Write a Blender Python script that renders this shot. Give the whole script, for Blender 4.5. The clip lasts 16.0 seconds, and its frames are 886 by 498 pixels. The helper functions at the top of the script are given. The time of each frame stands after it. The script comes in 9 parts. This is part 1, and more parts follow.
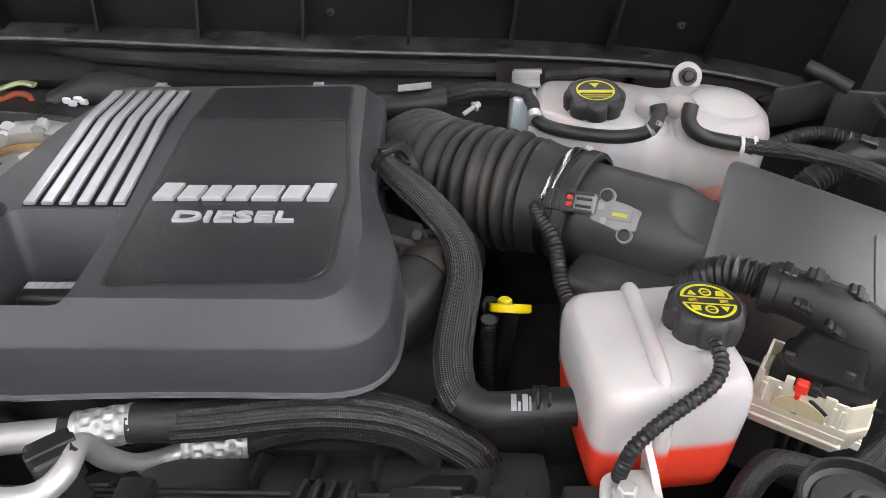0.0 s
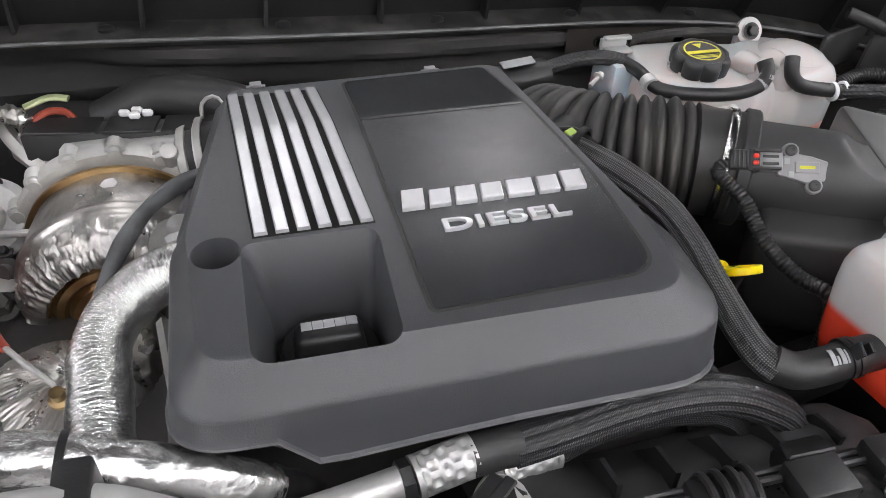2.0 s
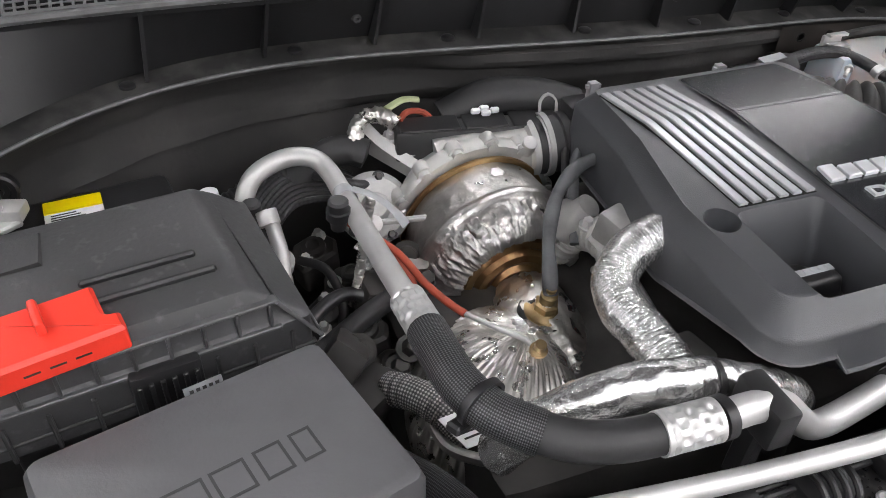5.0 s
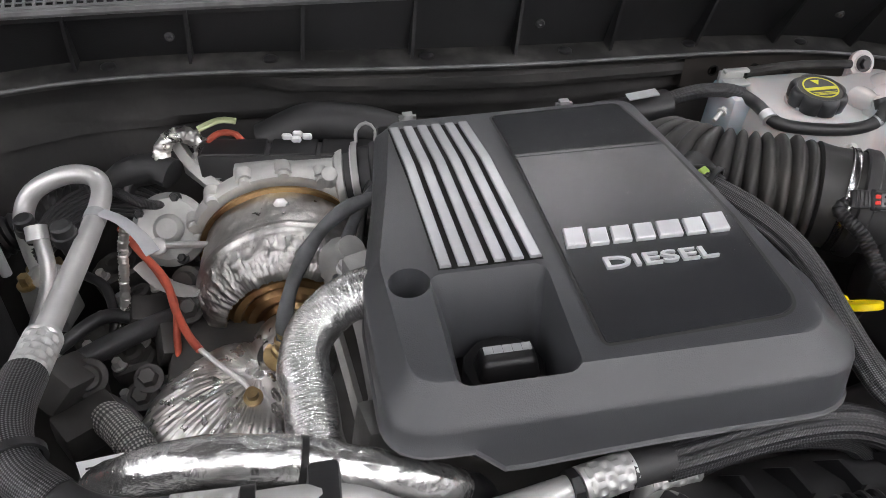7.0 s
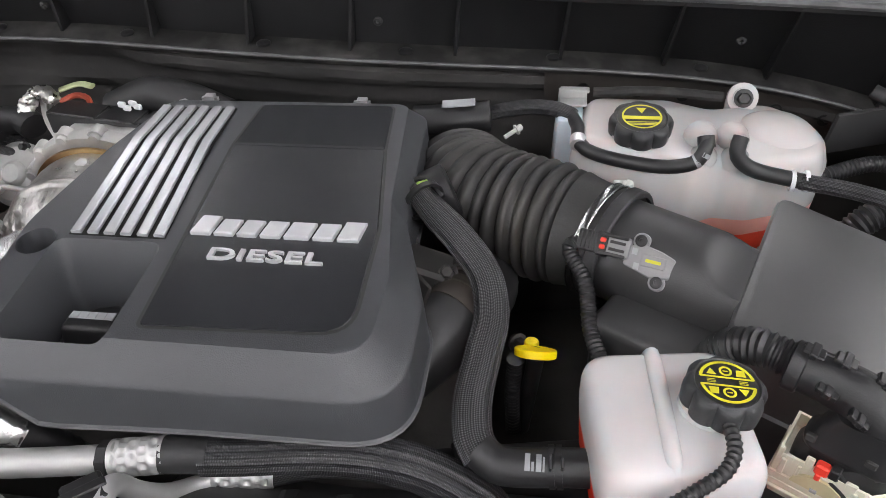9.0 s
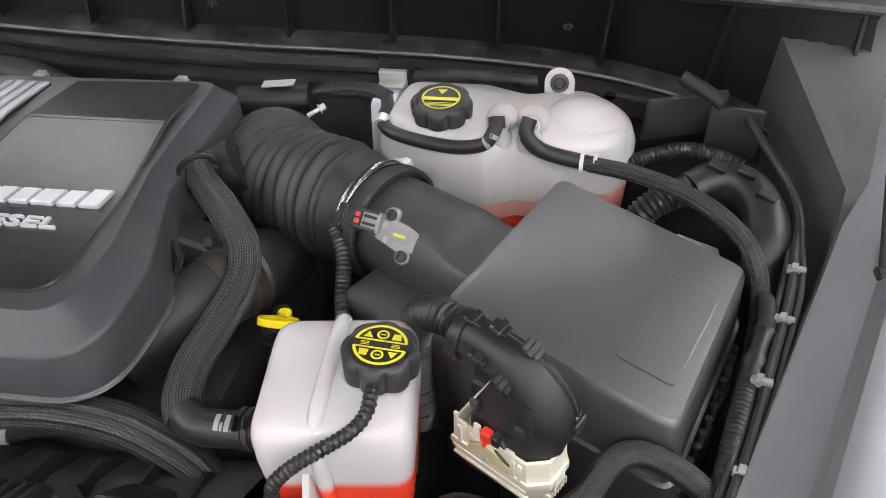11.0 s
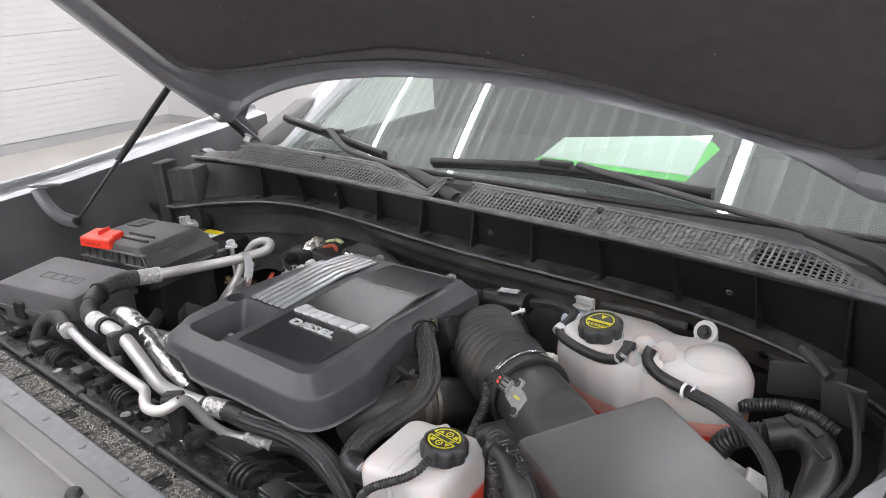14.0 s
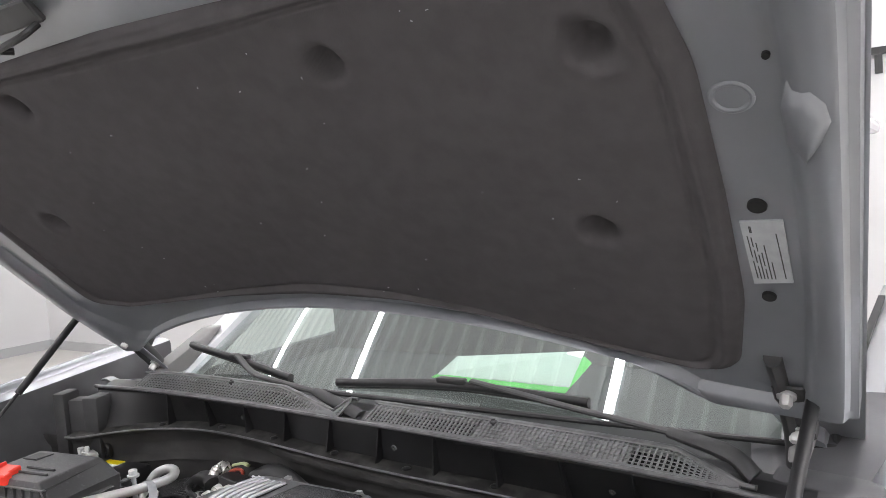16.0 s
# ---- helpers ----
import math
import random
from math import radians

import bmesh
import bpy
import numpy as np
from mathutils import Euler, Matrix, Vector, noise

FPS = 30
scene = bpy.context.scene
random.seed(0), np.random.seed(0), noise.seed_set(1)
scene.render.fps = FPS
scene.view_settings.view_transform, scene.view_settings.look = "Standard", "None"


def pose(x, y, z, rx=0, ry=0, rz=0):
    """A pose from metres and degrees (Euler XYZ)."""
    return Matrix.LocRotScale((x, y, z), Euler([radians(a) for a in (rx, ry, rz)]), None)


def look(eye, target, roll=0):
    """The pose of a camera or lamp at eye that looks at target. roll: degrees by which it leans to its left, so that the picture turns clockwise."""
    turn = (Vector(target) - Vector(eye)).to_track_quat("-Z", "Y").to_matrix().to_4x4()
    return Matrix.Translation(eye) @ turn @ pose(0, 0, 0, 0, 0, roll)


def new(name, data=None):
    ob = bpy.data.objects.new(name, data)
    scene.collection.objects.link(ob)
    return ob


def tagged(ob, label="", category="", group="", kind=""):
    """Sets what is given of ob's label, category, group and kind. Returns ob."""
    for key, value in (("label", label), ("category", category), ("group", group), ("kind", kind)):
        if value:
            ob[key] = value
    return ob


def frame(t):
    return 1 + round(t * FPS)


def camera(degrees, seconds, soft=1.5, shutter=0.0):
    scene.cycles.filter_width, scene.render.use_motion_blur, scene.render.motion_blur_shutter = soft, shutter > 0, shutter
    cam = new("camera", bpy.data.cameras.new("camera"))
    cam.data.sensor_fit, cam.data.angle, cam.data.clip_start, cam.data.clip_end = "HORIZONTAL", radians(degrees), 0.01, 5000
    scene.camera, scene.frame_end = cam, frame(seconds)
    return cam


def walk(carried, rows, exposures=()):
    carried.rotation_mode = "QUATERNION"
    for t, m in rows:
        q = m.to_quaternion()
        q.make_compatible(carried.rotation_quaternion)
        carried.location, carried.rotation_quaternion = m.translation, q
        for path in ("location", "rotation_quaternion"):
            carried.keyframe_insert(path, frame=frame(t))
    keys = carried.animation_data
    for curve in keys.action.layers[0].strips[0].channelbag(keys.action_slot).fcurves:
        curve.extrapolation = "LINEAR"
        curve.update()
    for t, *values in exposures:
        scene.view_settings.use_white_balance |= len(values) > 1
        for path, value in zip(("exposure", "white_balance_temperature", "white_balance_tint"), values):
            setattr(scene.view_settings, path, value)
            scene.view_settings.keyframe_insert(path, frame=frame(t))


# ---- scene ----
cam = camera(61.0, 16.0, soft=0.6)
PATH = [
    (0, (0.046, 0.003, 1.512), (-0.044, 1.627, 0.349), -1.5),
    (0.5, (-0.042, -0.019, 1.532), (-0.023, 1.599, 0.356), -0.9),
    (1, (-0.135, 0.014, 1.516), (-0.007, 1.623, 0.335), -0.4),
    (1.5, (-0.234, 0.059, 1.502), (0.038, 1.637, 0.304), 0.3),
    (2, (-0.32, 0.074, 1.509), (0.081, 1.601, 0.282), 1.1),
    (2.5, (-0.475, 0.09, 1.542), (0.06, 1.558, 0.293), 2.2),
    (3, (-0.618, 0.098, 1.562), (0.017, 1.527, 0.315), 2.9),
    (3.5, (-0.746, 0.104, 1.568), (-0.08, 1.519, 0.322), 2.9),
    (3.7, (-0.791, 0.108, 1.566), (-0.122, 1.522, 0.32), 2.8),
    (5.8, (-0.816, 0.088, 1.585), (-0.369, 1.562, 0.31), 1.9),
    (6, (-0.736, 0.076, 1.612), (-0.336, 1.549, 0.32), 1.4),
    (6.5, (-0.541, 0.071, 1.611), (-0.203, 1.563, 0.323), 0.8),
    (7, (-0.426, 0.064, 1.59), (-0.148, 1.583, 0.319), 0.3),
    (7.5, (-0.333, 0.024, 1.606), (-0.172, 1.561, 0.336), -0.4),
    (8, (-0.208, 0.0, 1.623), (-0.226, 1.535, 0.341), -1.6),
    (8.5, (-0.078, 0.03, 1.612), (-0.229, 1.556, 0.328), -2.6),
    (9, (0.074, 0.052, 1.577), (-0.178, 1.583, 0.315), -2.9),
    (9.5, (0.196, 0.067, 1.565), (-0.097, 1.592, 0.305), -3.0),
    (10, (0.26, 0.074, 1.554), (-0.033, 1.6, 0.296), -3.0),
    (10.2, (0.266, 0.076, 1.551), (-0.022, 1.604, 0.293), -2.9),
    (12.3, (0.495, 0.04, 1.557), (-0.283, 1.453, 0.375), -4.5),
    (12.5, (0.518, 0.052, 1.568), (-0.4, 1.406, 0.418), -4.5),
    (13, (0.567, 0.068, 1.592), (-0.578, 1.33, 0.546), -4.1),
    (13.5, (0.628, -0.005, 1.633), (-0.61, 1.318, 0.785), -4.0),
    (14, (0.714, -0.119, 1.673), (-0.56, 1.264, 0.991), -4.1),
    (14.5, (0.801, -0.223, 1.716), (-0.458, 1.257, 1.242), -4.1),
    (15, (0.828, -0.28, 1.737), (-0.372, 1.296, 1.465), -4.1),
    (15.5, (0.811, -0.289, 1.741), (-0.335, 1.34, 1.557), -4.2),
    (16, (0.793, -0.241, 1.718), (-0.303, 1.425, 1.569), -4.0),
]
walk(cam, [(t, look(eye, target, roll)) for t, eye, target, roll in PATH], [(0.0, 0.20), (3.0, 0.10), (6.0, 0.20), (7.0, 0.0), (8.5, 0.04), (9.4, 0.24), (10.0, 0.32), (12.5, 0.08), (13.5, 0.20), (14.5, 0.06), (16.0, 0.06)])


# ---------------------------------------------------------------- light
world = bpy.data.worlds.new("world")
scene.world = world
world.use_nodes = True
world.node_tree.nodes["Background"].inputs[0].default_value = (0.8, 0.85, 0.9, 1)
world.node_tree.nodes["Background"].inputs[1].default_value = 0.15
STRIP_POWER = 50.0


# ---------------------------------------------------------------- materials
def material(name, color, rough=0.5, metal=0.0, spec=0.5, var=0.0, var_scale=8.0, bump=0.0, bump_scale=300.0,
             bump2=0.0, bump2_scale=20.0, rough_var=0.0, coat=0.0, sub=0.0, detail=4.0, tint=None, spread=(0.35, 0.65), ior=1.5):
    m = bpy.data.materials.new(name)
    m.use_nodes = True
    nt = m.node_tree
    b = nt.nodes["Principled BSDF"]
    b.inputs["Base Color"].default_value = (*color, 1)
    b.inputs["Roughness"].default_value = rough
    b.inputs["Metallic"].default_value = metal
    b.inputs["Specular IOR Level"].default_value = spec
    b.inputs["Coat Weight"].default_value = coat
    b.inputs["IOR"].default_value = ior
    if sub:
        b.inputs["Subsurface Weight"].default_value = sub
        b.inputs["Subsurface Radius"].default_value = (1.0, 0.6, 0.5)
        b.inputs["Subsurface Scale"].default_value = 0.012
    co = nt.nodes.new("ShaderNodeTexCoord")

    def tex(scale, det=detail):
        n = nt.nodes.new("ShaderNodeTexNoise")
        n.inputs["Scale"].default_value = scale
        n.inputs["Detail"].default_value = det
        nt.links.new(co.outputs["Object"], n.inputs["Vector"])
        return n

    if var:
        n = tex(var_scale)
        r = nt.nodes.new("ShaderNodeValToRGB")
        other = tint or tuple(min(1, c * (1 + var)) for c in color)
        r.color_ramp.elements[0].position, r.color_ramp.elements[1].position = spread
        r.color_ramp.elements[0].color = (*[c * (1 - var * 0.6) for c in color], 1)
        r.color_ramp.elements[1].color = (*other, 1)
        nt.links.new(n.outputs["Fac"], r.inputs["Fac"])
        nt.links.new(r.outputs["Color"], b.inputs["Base Color"])
    if rough_var:
        n = tex(var_scale * 2.3)
        mr = nt.nodes.new("ShaderNodeMapRange")
        mr.inputs["To Min"].default_value = max(0.02, rough - rough_var)
        mr.inputs["To Max"].default_value = min(1, rough + rough_var)
        nt.links.new(n.outputs["Fac"], mr.inputs["Value"])
        nt.links.new(mr.outputs["Result"], b.inputs["Roughness"])
    last = None
    for amount, scale, dist in ((bump2, bump2_scale, 0.004), (bump, bump_scale, 0.0006)):
        if amount:
            bp = nt.nodes.new("ShaderNodeBump")
            bp.inputs["Strength"].default_value = amount
            bp.inputs["Distance"].default_value = dist
            nt.links.new(tex(scale).outputs["Fac"], bp.inputs["Height"])
            if last:
                nt.links.new(last.outputs["Normal"], bp.inputs["Normal"])
            last = bp
    if last:
        nt.links.new(last.outputs["Normal"], b.inputs["Normal"])
    return m


def sleeve(name, dark, light, across=17.0, along=1050.0, rough=0.55):
    """Woven sleeve: two families of crossing threads, in the tube's own coordinates (round it, and metres along it)."""
    m = bpy.data.materials.new(name)
    m.use_nodes = True
    nt = m.node_tree
    b = nt.nodes["Principled BSDF"]
    b.inputs["Roughness"].default_value = rough
    uv = nt.nodes.new("ShaderNodeTexCoord")
    sep = nt.nodes.new("ShaderNodeSeparateXYZ")
    nt.links.new(uv.outputs["UV"], sep.inputs[0])

    def wave(sign):
        a = nt.nodes.new("ShaderNodeMath")
        a.operation = "MULTIPLY"
        a.inputs[1].default_value = across * 2 * math.pi * sign
        nt.links.new(sep.outputs[0], a.inputs[0])
        c = nt.nodes.new("ShaderNodeMath")
        c.operation = "MULTIPLY_ADD"
        c.inputs[1].default_value = along
        nt.links.new(sep.outputs[1], c.inputs[0])
        nt.links.new(a.outputs[0], c.inputs[2])
        s = nt.nodes.new("ShaderNodeMath")
        s.operation = "SINE"
        nt.links.new(c.outputs[0], s.inputs[0])
        return s

    mul = nt.nodes.new("ShaderNodeMath")
    mul.operation = "MULTIPLY"
    nt.links.new(wave(1).outputs[0], mul.inputs[0])
    nt.links.new(wave(-1).outputs[0], mul.inputs[1])
    mr = nt.nodes.new("ShaderNodeMapRange")
    mr.inputs["From Min"].default_value = -0.1
    mr.inputs["From Max"].default_value = 0.75
    nt.links.new(mul.outputs[0], mr.inputs["Value"])
    mix = nt.nodes.new("ShaderNodeMix")
    mix.data_type = "RGBA"
    mix.inputs[6].default_value, mix.inputs[7].default_value = (*dark, 1), (*light, 1)
    nt.links.new(mr.outputs["Result"], mix.inputs[0])
    nt.links.new(mix.outputs[2], b.inputs["Base Color"])
    bp = nt.nodes.new("ShaderNodeBump")
    bp.inputs["Strength"].default_value, bp.inputs["Distance"].default_value = 0.6, 0.0008
    nt.links.new(mr.outputs["Result"], bp.inputs["Height"])
    nt.links.new(bp.outputs["Normal"], b.inputs["Normal"])
    return m


def emitter(name, color, strength):
    m = bpy.data.materials.new(name)
    m.use_nodes = True
    b = m.node_tree.nodes["Principled BSDF"]
    b.inputs["Base Color"].default_value = (*color, 1)
    b.inputs["Emission Color"].default_value = (*color, 1)
    b.inputs["Emission Strength"].default_value = strength
    return m


def glass(name, color, rough=0.0, clear=0.6):
    """Thin pane: partly see-through, with a sharp mirror on its face."""
    m = bpy.data.materials.new(name)
    m.use_nodes = True
    nt = m.node_tree
    nt.nodes.remove(nt.nodes["Principled BSDF"])
    out = nt.nodes["Material Output"]
    tr = nt.nodes.new("ShaderNodeBsdfTransparent")
    tr.inputs[0].default_value = (*color, 1)
    gl = nt.nodes.new("ShaderNodeBsdfGlossy")
    gl.inputs["Roughness"].default_value = rough
    gl.inputs["Color"].default_value = (0.95, 1, 0.98, 1)
    mx = nt.nodes.new("ShaderNodeMixShader")
    fr = nt.nodes.new("ShaderNodeFresnel")
    fr.inputs["IOR"].default_value = 2.5
    nt.links.new(fr.outputs[0], mx.inputs[0])
    nt.links.new(tr.outputs[0], mx.inputs[1])
    nt.links.new(gl.outputs[0], mx.inputs[2])
    # pale diffuse veil like dust: the pane's missing reflected brightness painted as haze
    df = nt.nodes.new("ShaderNodeBsdfDiffuse")
    df.inputs["Color"].default_value = (0.62, 0.66, 0.64, 1)
    co = nt.nodes.new("ShaderNodeTexCoord")
    nz = nt.nodes.new("ShaderNodeTexNoise")
    nz.inputs["Scale"].default_value = 4.0
    nt.links.new(co.outputs["Object"], nz.inputs["Vector"])
    mr = nt.nodes.new("ShaderNodeMapRange")
    mr.inputs["To Min"].default_value, mr.inputs["To Max"].default_value = 0.07, 0.16
    nt.links.new(nz.outputs["Fac"], mr.inputs["Value"])
    dust = nt.nodes.new("ShaderNodeMixShader")
    nt.links.new(mr.outputs["Result"], dust.inputs[0])
    nt.links.new(mx.outputs[0], dust.inputs[1])
    nt.links.new(df.outputs[0], dust.inputs[2])
    nt.links.new(dust.outputs[0], out.inputs[0])
    return m


M_COVER = material("moulded_cover_plastic", (0.052, 0.054, 0.059), 0.37, var=0.1, var_scale=5, bump=0.35, bump_scale=900, rough_var=0.05)
M_PANEL = material("smooth_dark_panel", (0.024, 0.025, 0.028), 0.22, var=0.12, var_scale=6, bump=0.2, bump_scale=1100, rough_var=0.05)
M_SILVER = material("silver_paint", (0.50, 0.51, 0.53), 0.27, metal=0.4, var=0.06, var_scale=30, bump=0.15, bump_scale=700)
M_LETTER = material("silver_letters", (0.62, 0.63, 0.65), 0.35, metal=0.3, var=0.05, var_scale=60)
M_BLACK = material("black_plastic", (0.014, 0.014, 0.015), 0.42, var=0.3, var_scale=14, bump=0.25, bump_scale=500, rough_var=0.08)
M_BLACK2 = material("dusty_black_plastic", (0.033, 0.033, 0.034), 0.58, var=0.35, var_scale=9, bump=0.3, bump_scale=260, rough_var=0.08)
# near-black colour that paints the shade inside openings and gaps
M_HOLE = material("void_shade_black", (0.004, 0.004, 0.004), 0.9)
M_COWL = material("cowl_plastic", (0.013, 0.013, 0.014), 0.45, var=0.3, var_scale=7, bump=0.3, bump_scale=400, rough_var=0.1)
M_DUST = material("dusty_ledge_plastic", (0.022, 0.0215, 0.021), 0.7, var=0.7, var_scale=26, bump=0.4, bump_scale=180, tint=(0.062, 0.060, 0.057), spread=(0.45, 0.75))
M_BOX = material("air_box_plastic", (0.066, 0.066, 0.067), 0.33, spec=1.0, ior=1.65, var=0.12, var_scale=6, bump=0.18, bump_scale=1200, rough_var=0.04)
M_RUBBER = material("black_rubber", (0.022, 0.022, 0.023), 0.52, var=0.3, var_scale=18, bump=0.2, bump_scale=300, rough_var=0.07)
M_BELLOWS = material("bellows_rubber", (0.030, 0.0295, 0.029), 0.52, var=0.5, var_scale=9, bump=0.3, bump_scale=240, tint=(0.066, 0.061, 0.054), spread=(0.5, 0.8))
M_FOAM = material("firewall_mat", (0.035, 0.034, 0.0335), 0.85, var=0.5, var_scale=7, bump=0.5, bump_scale=160, bump2=0.6, bump2_scale=10, tint=(0.064, 0.061, 0.059), spread=(0.4, 0.75))
M_LINER = material("hood_liner_felt", (0.064, 0.0605, 0.0625), 0.95, spec=0.15, var=0.08, var_scale=30, bump=0.6, bump_scale=420, bump2=0.15, bump2_scale=7)
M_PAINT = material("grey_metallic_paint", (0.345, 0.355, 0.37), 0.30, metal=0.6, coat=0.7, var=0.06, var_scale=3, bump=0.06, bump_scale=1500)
# same grey paint, with the hood's downward-facing shade put into its base colour
M_PAINT_DARKENED = material("grey_paint_darkened", (0.186, 0.194, 0.210), 0.36, metal=0.3, coat=0.6, var=0.1, var_scale=5, rough_var=0.06)
M_ALU = material("brushed_aluminium", (0.58, 0.58, 0.575), 0.42, metal=0.62, var=0.1, var_scale=20, bump=0.25, bump_scale=220, rough_var=0.08)
M_BAND = material("polished_steel_band", (0.36, 0.36, 0.36), 0.24, metal=1.0, var=0.1, var_scale=30, rough_var=0.05)
M_CAST = material("cast_aluminium", (0.52, 0.52, 0.505), 0.52, metal=0.55, var=0.25, var_scale=14, bump=0.6, bump_scale=240, rough_var=0.1)
M_STEEL = material("stamped_steel_shield", (0.43, 0.42, 0.405), 0.33, metal=0.95, var=0.35, var_scale=24, bump=0.6, bump_scale=320, bump2=0.2, bump2_scale=40, rough_var=0.14, detail=6)
M_FOIL = material("crumpled_foil", (0.78, 0.78, 0.77), 0.20, metal=0.92, var=0.1, var_scale=30, bump=0.8, bump_scale=190, bump2=0.9, bump2_scale=62, rough_var=0.08, detail=6)
M_FOILSOFT = material("creased_foil_wrap", (0.60, 0.585, 0.56), 0.29, metal=0.95, var=0.25, var_scale=24, bump=0.5, bump_scale=240, bump2=0.25, bump2_scale=75, rough_var=0.12, detail=6)
M_BRONZE = material("heat_tinted_steel", (0.34, 0.19, 0.09), 0.32, metal=0.95, var=0.6, var_scale=16, bump=0.3, bump_scale=150, tint=(0.52, 0.36, 0.18))
M_BRASS = material("brass_fitting", (0.34, 0.25, 0.13), 0.38, metal=0.9, var=0.5, var_scale=40, bump=0.3, bump_scale=300)
M_TANK = material("milky_polyethylene", (0.56, 0.545, 0.54), 0.26, var=0.06, var_scale=12, bump=0.12, bump_scale=70, sub=0.5, tint=(0.60, 0.575, 0.565))
M_COOLANT = material("coolant_behind_plastic", (0.86, 0.075, 0.035), 0.28, var=0.1, var_scale=10, bump=0.15, bump_scale=70, sub=0.5)
M_COOLANT_PALE = material("coolant_behind_thick_plastic", (0.78, 0.36, 0.30), 0.3, var=0.12, var_scale=10, bump=0.15, bump_scale=70, sub=0.5)
M_CAP = material("cap_plastic", (0.028, 0.029, 0.031), 0.48, var=0.15, var_scale=30, bump=0.4, bump_scale=800)
M_YELLOW = material("yellow_print", (0.60, 0.56, 0.025), 0.5, var=0.08, var_scale=80)
M_DIP = material("yellow_plastic", (0.88, 0.66, 0.0), 0.35, var=0.05, var_scale=30, sub=0.2)
M_RED = material("red_plastic", (0.80, 0.045, 0.025), 0.4, var=0.08, var_scale=20, bump=0.2, bump_scale=500)
M_ORANGEWIRE = material("orange_red_sleeve", (0.36, 0.06, 0.03), 0.55, var=0.25, var_scale=60, bump=0.4, bump_scale=500)
M_CREAM = material("cream_connector_plastic", (0.70, 0.66, 0.54), 0.42, var=0.08, var_scale=18, bump=0.2, bump_scale=300, sub=0.15)
M_WHITE = material("white_label", (0.72, 0.73, 0.74), 0.45, var=0.05, var_scale=40)
M_GREYPLASTIC = material("grey_sensor_plastic", (0.23, 0.23, 0.235), 0.42, var=0.15, var_scale=30, bump=0.3, bump_scale=600)
M_PRINT = material("dark_print", (0.03, 0.03, 0.03), 0.6)
M_SLEEVE = sleeve("woven_hose_sleeve", (0.006, 0.006, 0.007), (0.115, 0.115, 0.12), 22, 1900, 0.40)
M_SLEEVE2 = sleeve("fine_woven_sleeve", (0.007, 0.007, 0.008), (0.075, 0.075, 0.08), 18, 2400, 0.42)
M_GREYSLEEVE = material("grey_sleeve", (0.075, 0.078, 0.082), 0.6, var=0.4, var_scale=40, bump=0.5, bump_scale=160)
M_LOOM = material("split_loom_plastic", (0.016, 0.016, 0.017), 0.38, var=0.2, var_scale=20)
M_HOSE = material("heater_hose_rubber", (0.020, 0.020, 0.021), 0.42, var=0.25, var_scale=25, bump=0.25, bump_scale=220)
M_BLOCK = material("dark_engine_casting", (0.045, 0.043, 0.041), 0.6, metal=0.3, var=0.4, var_scale=12, bump=0.5, bump_scale=150)
M_WALL = material("white_wall_panel", (0.60, 0.60, 0.60), 0.55, var=0.03, var_scale=1.5, bump=0.1, bump_scale=90)
M_FLOOR = material("pale_floor_tiles", (0.52, 0.50, 0.47), 0.35, var=0.08, var_scale=1.2, bump=0.1, bump_scale=60, rough_var=0.08)
M_CEIL = material("grey_roof_deck", (0.40, 0.405, 0.41), 0.7, var=0.08, var_scale=0.8)
M_CEILRIB = material("pale_roof_rib", (0.55, 0.56, 0.56), 0.6, var=0.05, var_scale=1)
M_GLASS = glass("windscreen_glass", (0.62, 0.74, 0.68))
M_LIP = material("worn_and_highlit_plastic_edge", (0.085, 0.086, 0.088), 0.42, var=0.35, var_scale=40, bump=0.2, bump_scale=300)
M_TRIM = material("satin_grey_trim", (0.175, 0.172, 0.170), 0.5, var=0.12, var_scale=6, bump=0.2, bump_scale=500, rough_var=0.06)
M_TRAYDUST = material("dusty_tray", (0.075, 0.073, 0.070), 0.8, var=0.7, var_scale=150, bump=0.8, bump_scale=220, detail=6, tint=(0.26, 0.25, 0.235), spread=(0.45, 0.68))
M_GRIT = material("pale_grit", (0.30, 0.28, 0.25), 0.9, var=0.4, var_scale=90)
M_DUSTYLID = material("dust_filmed_lid_plastic", (0.082, 0.082, 0.086), 0.5, var=0.25, var_scale=8, bump=0.35, bump_scale=320, rough_var=0.1)
M_LID = material("scuffed_lid_plastic", (0.060, 0.060, 0.062), 0.46, var=0.3, var_scale=85, bump=0.4, bump_scale=260, rough_var=0.1, tint=(0.105, 0.105, 0.108), spread=(0.60, 0.78))
M_CASTDULL = material("dull_cast_aluminium", (0.36, 0.36, 0.35), 0.5, metal=0.55, var=0.3, var_scale=16, bump=0.6, bump_scale=260, rough_var=0.12)
M_DUCT = material("intake_duct_plastic", (0.040, 0.040, 0.041), 0.44, var=0.15, var_scale=8, bump=0.2, bump_scale=700, rough_var=0.05)
M_LABELGREY = material("pale_grey_label", (0.32, 0.33, 0.34), 0.5, var=0.1, var_scale=60)
M_SUPPORT = material("streaked_black_panel", (0.016, 0.016, 0.017), 0.30, var=0.6, var_scale=70, bump=0.3, bump_scale=160, rough_var=0.14, detail=6, tint=(0.060, 0.058, 0.055), spread=(0.52, 0.74))
M_FLANGE = material("scratched_grey_flange", (0.185, 0.19, 0.20), 0.45, metal=0.2, var=0.12, var_scale=60, bump=0.2, bump_scale=200, rough_var=0.1)
M_CLAMPTAN = material("dull_tan_clamp_steel", (0.15, 0.138, 0.122), 0.4, metal=0.7, var=0.3, var_scale=40, bump=0.3, bump_scale=260)
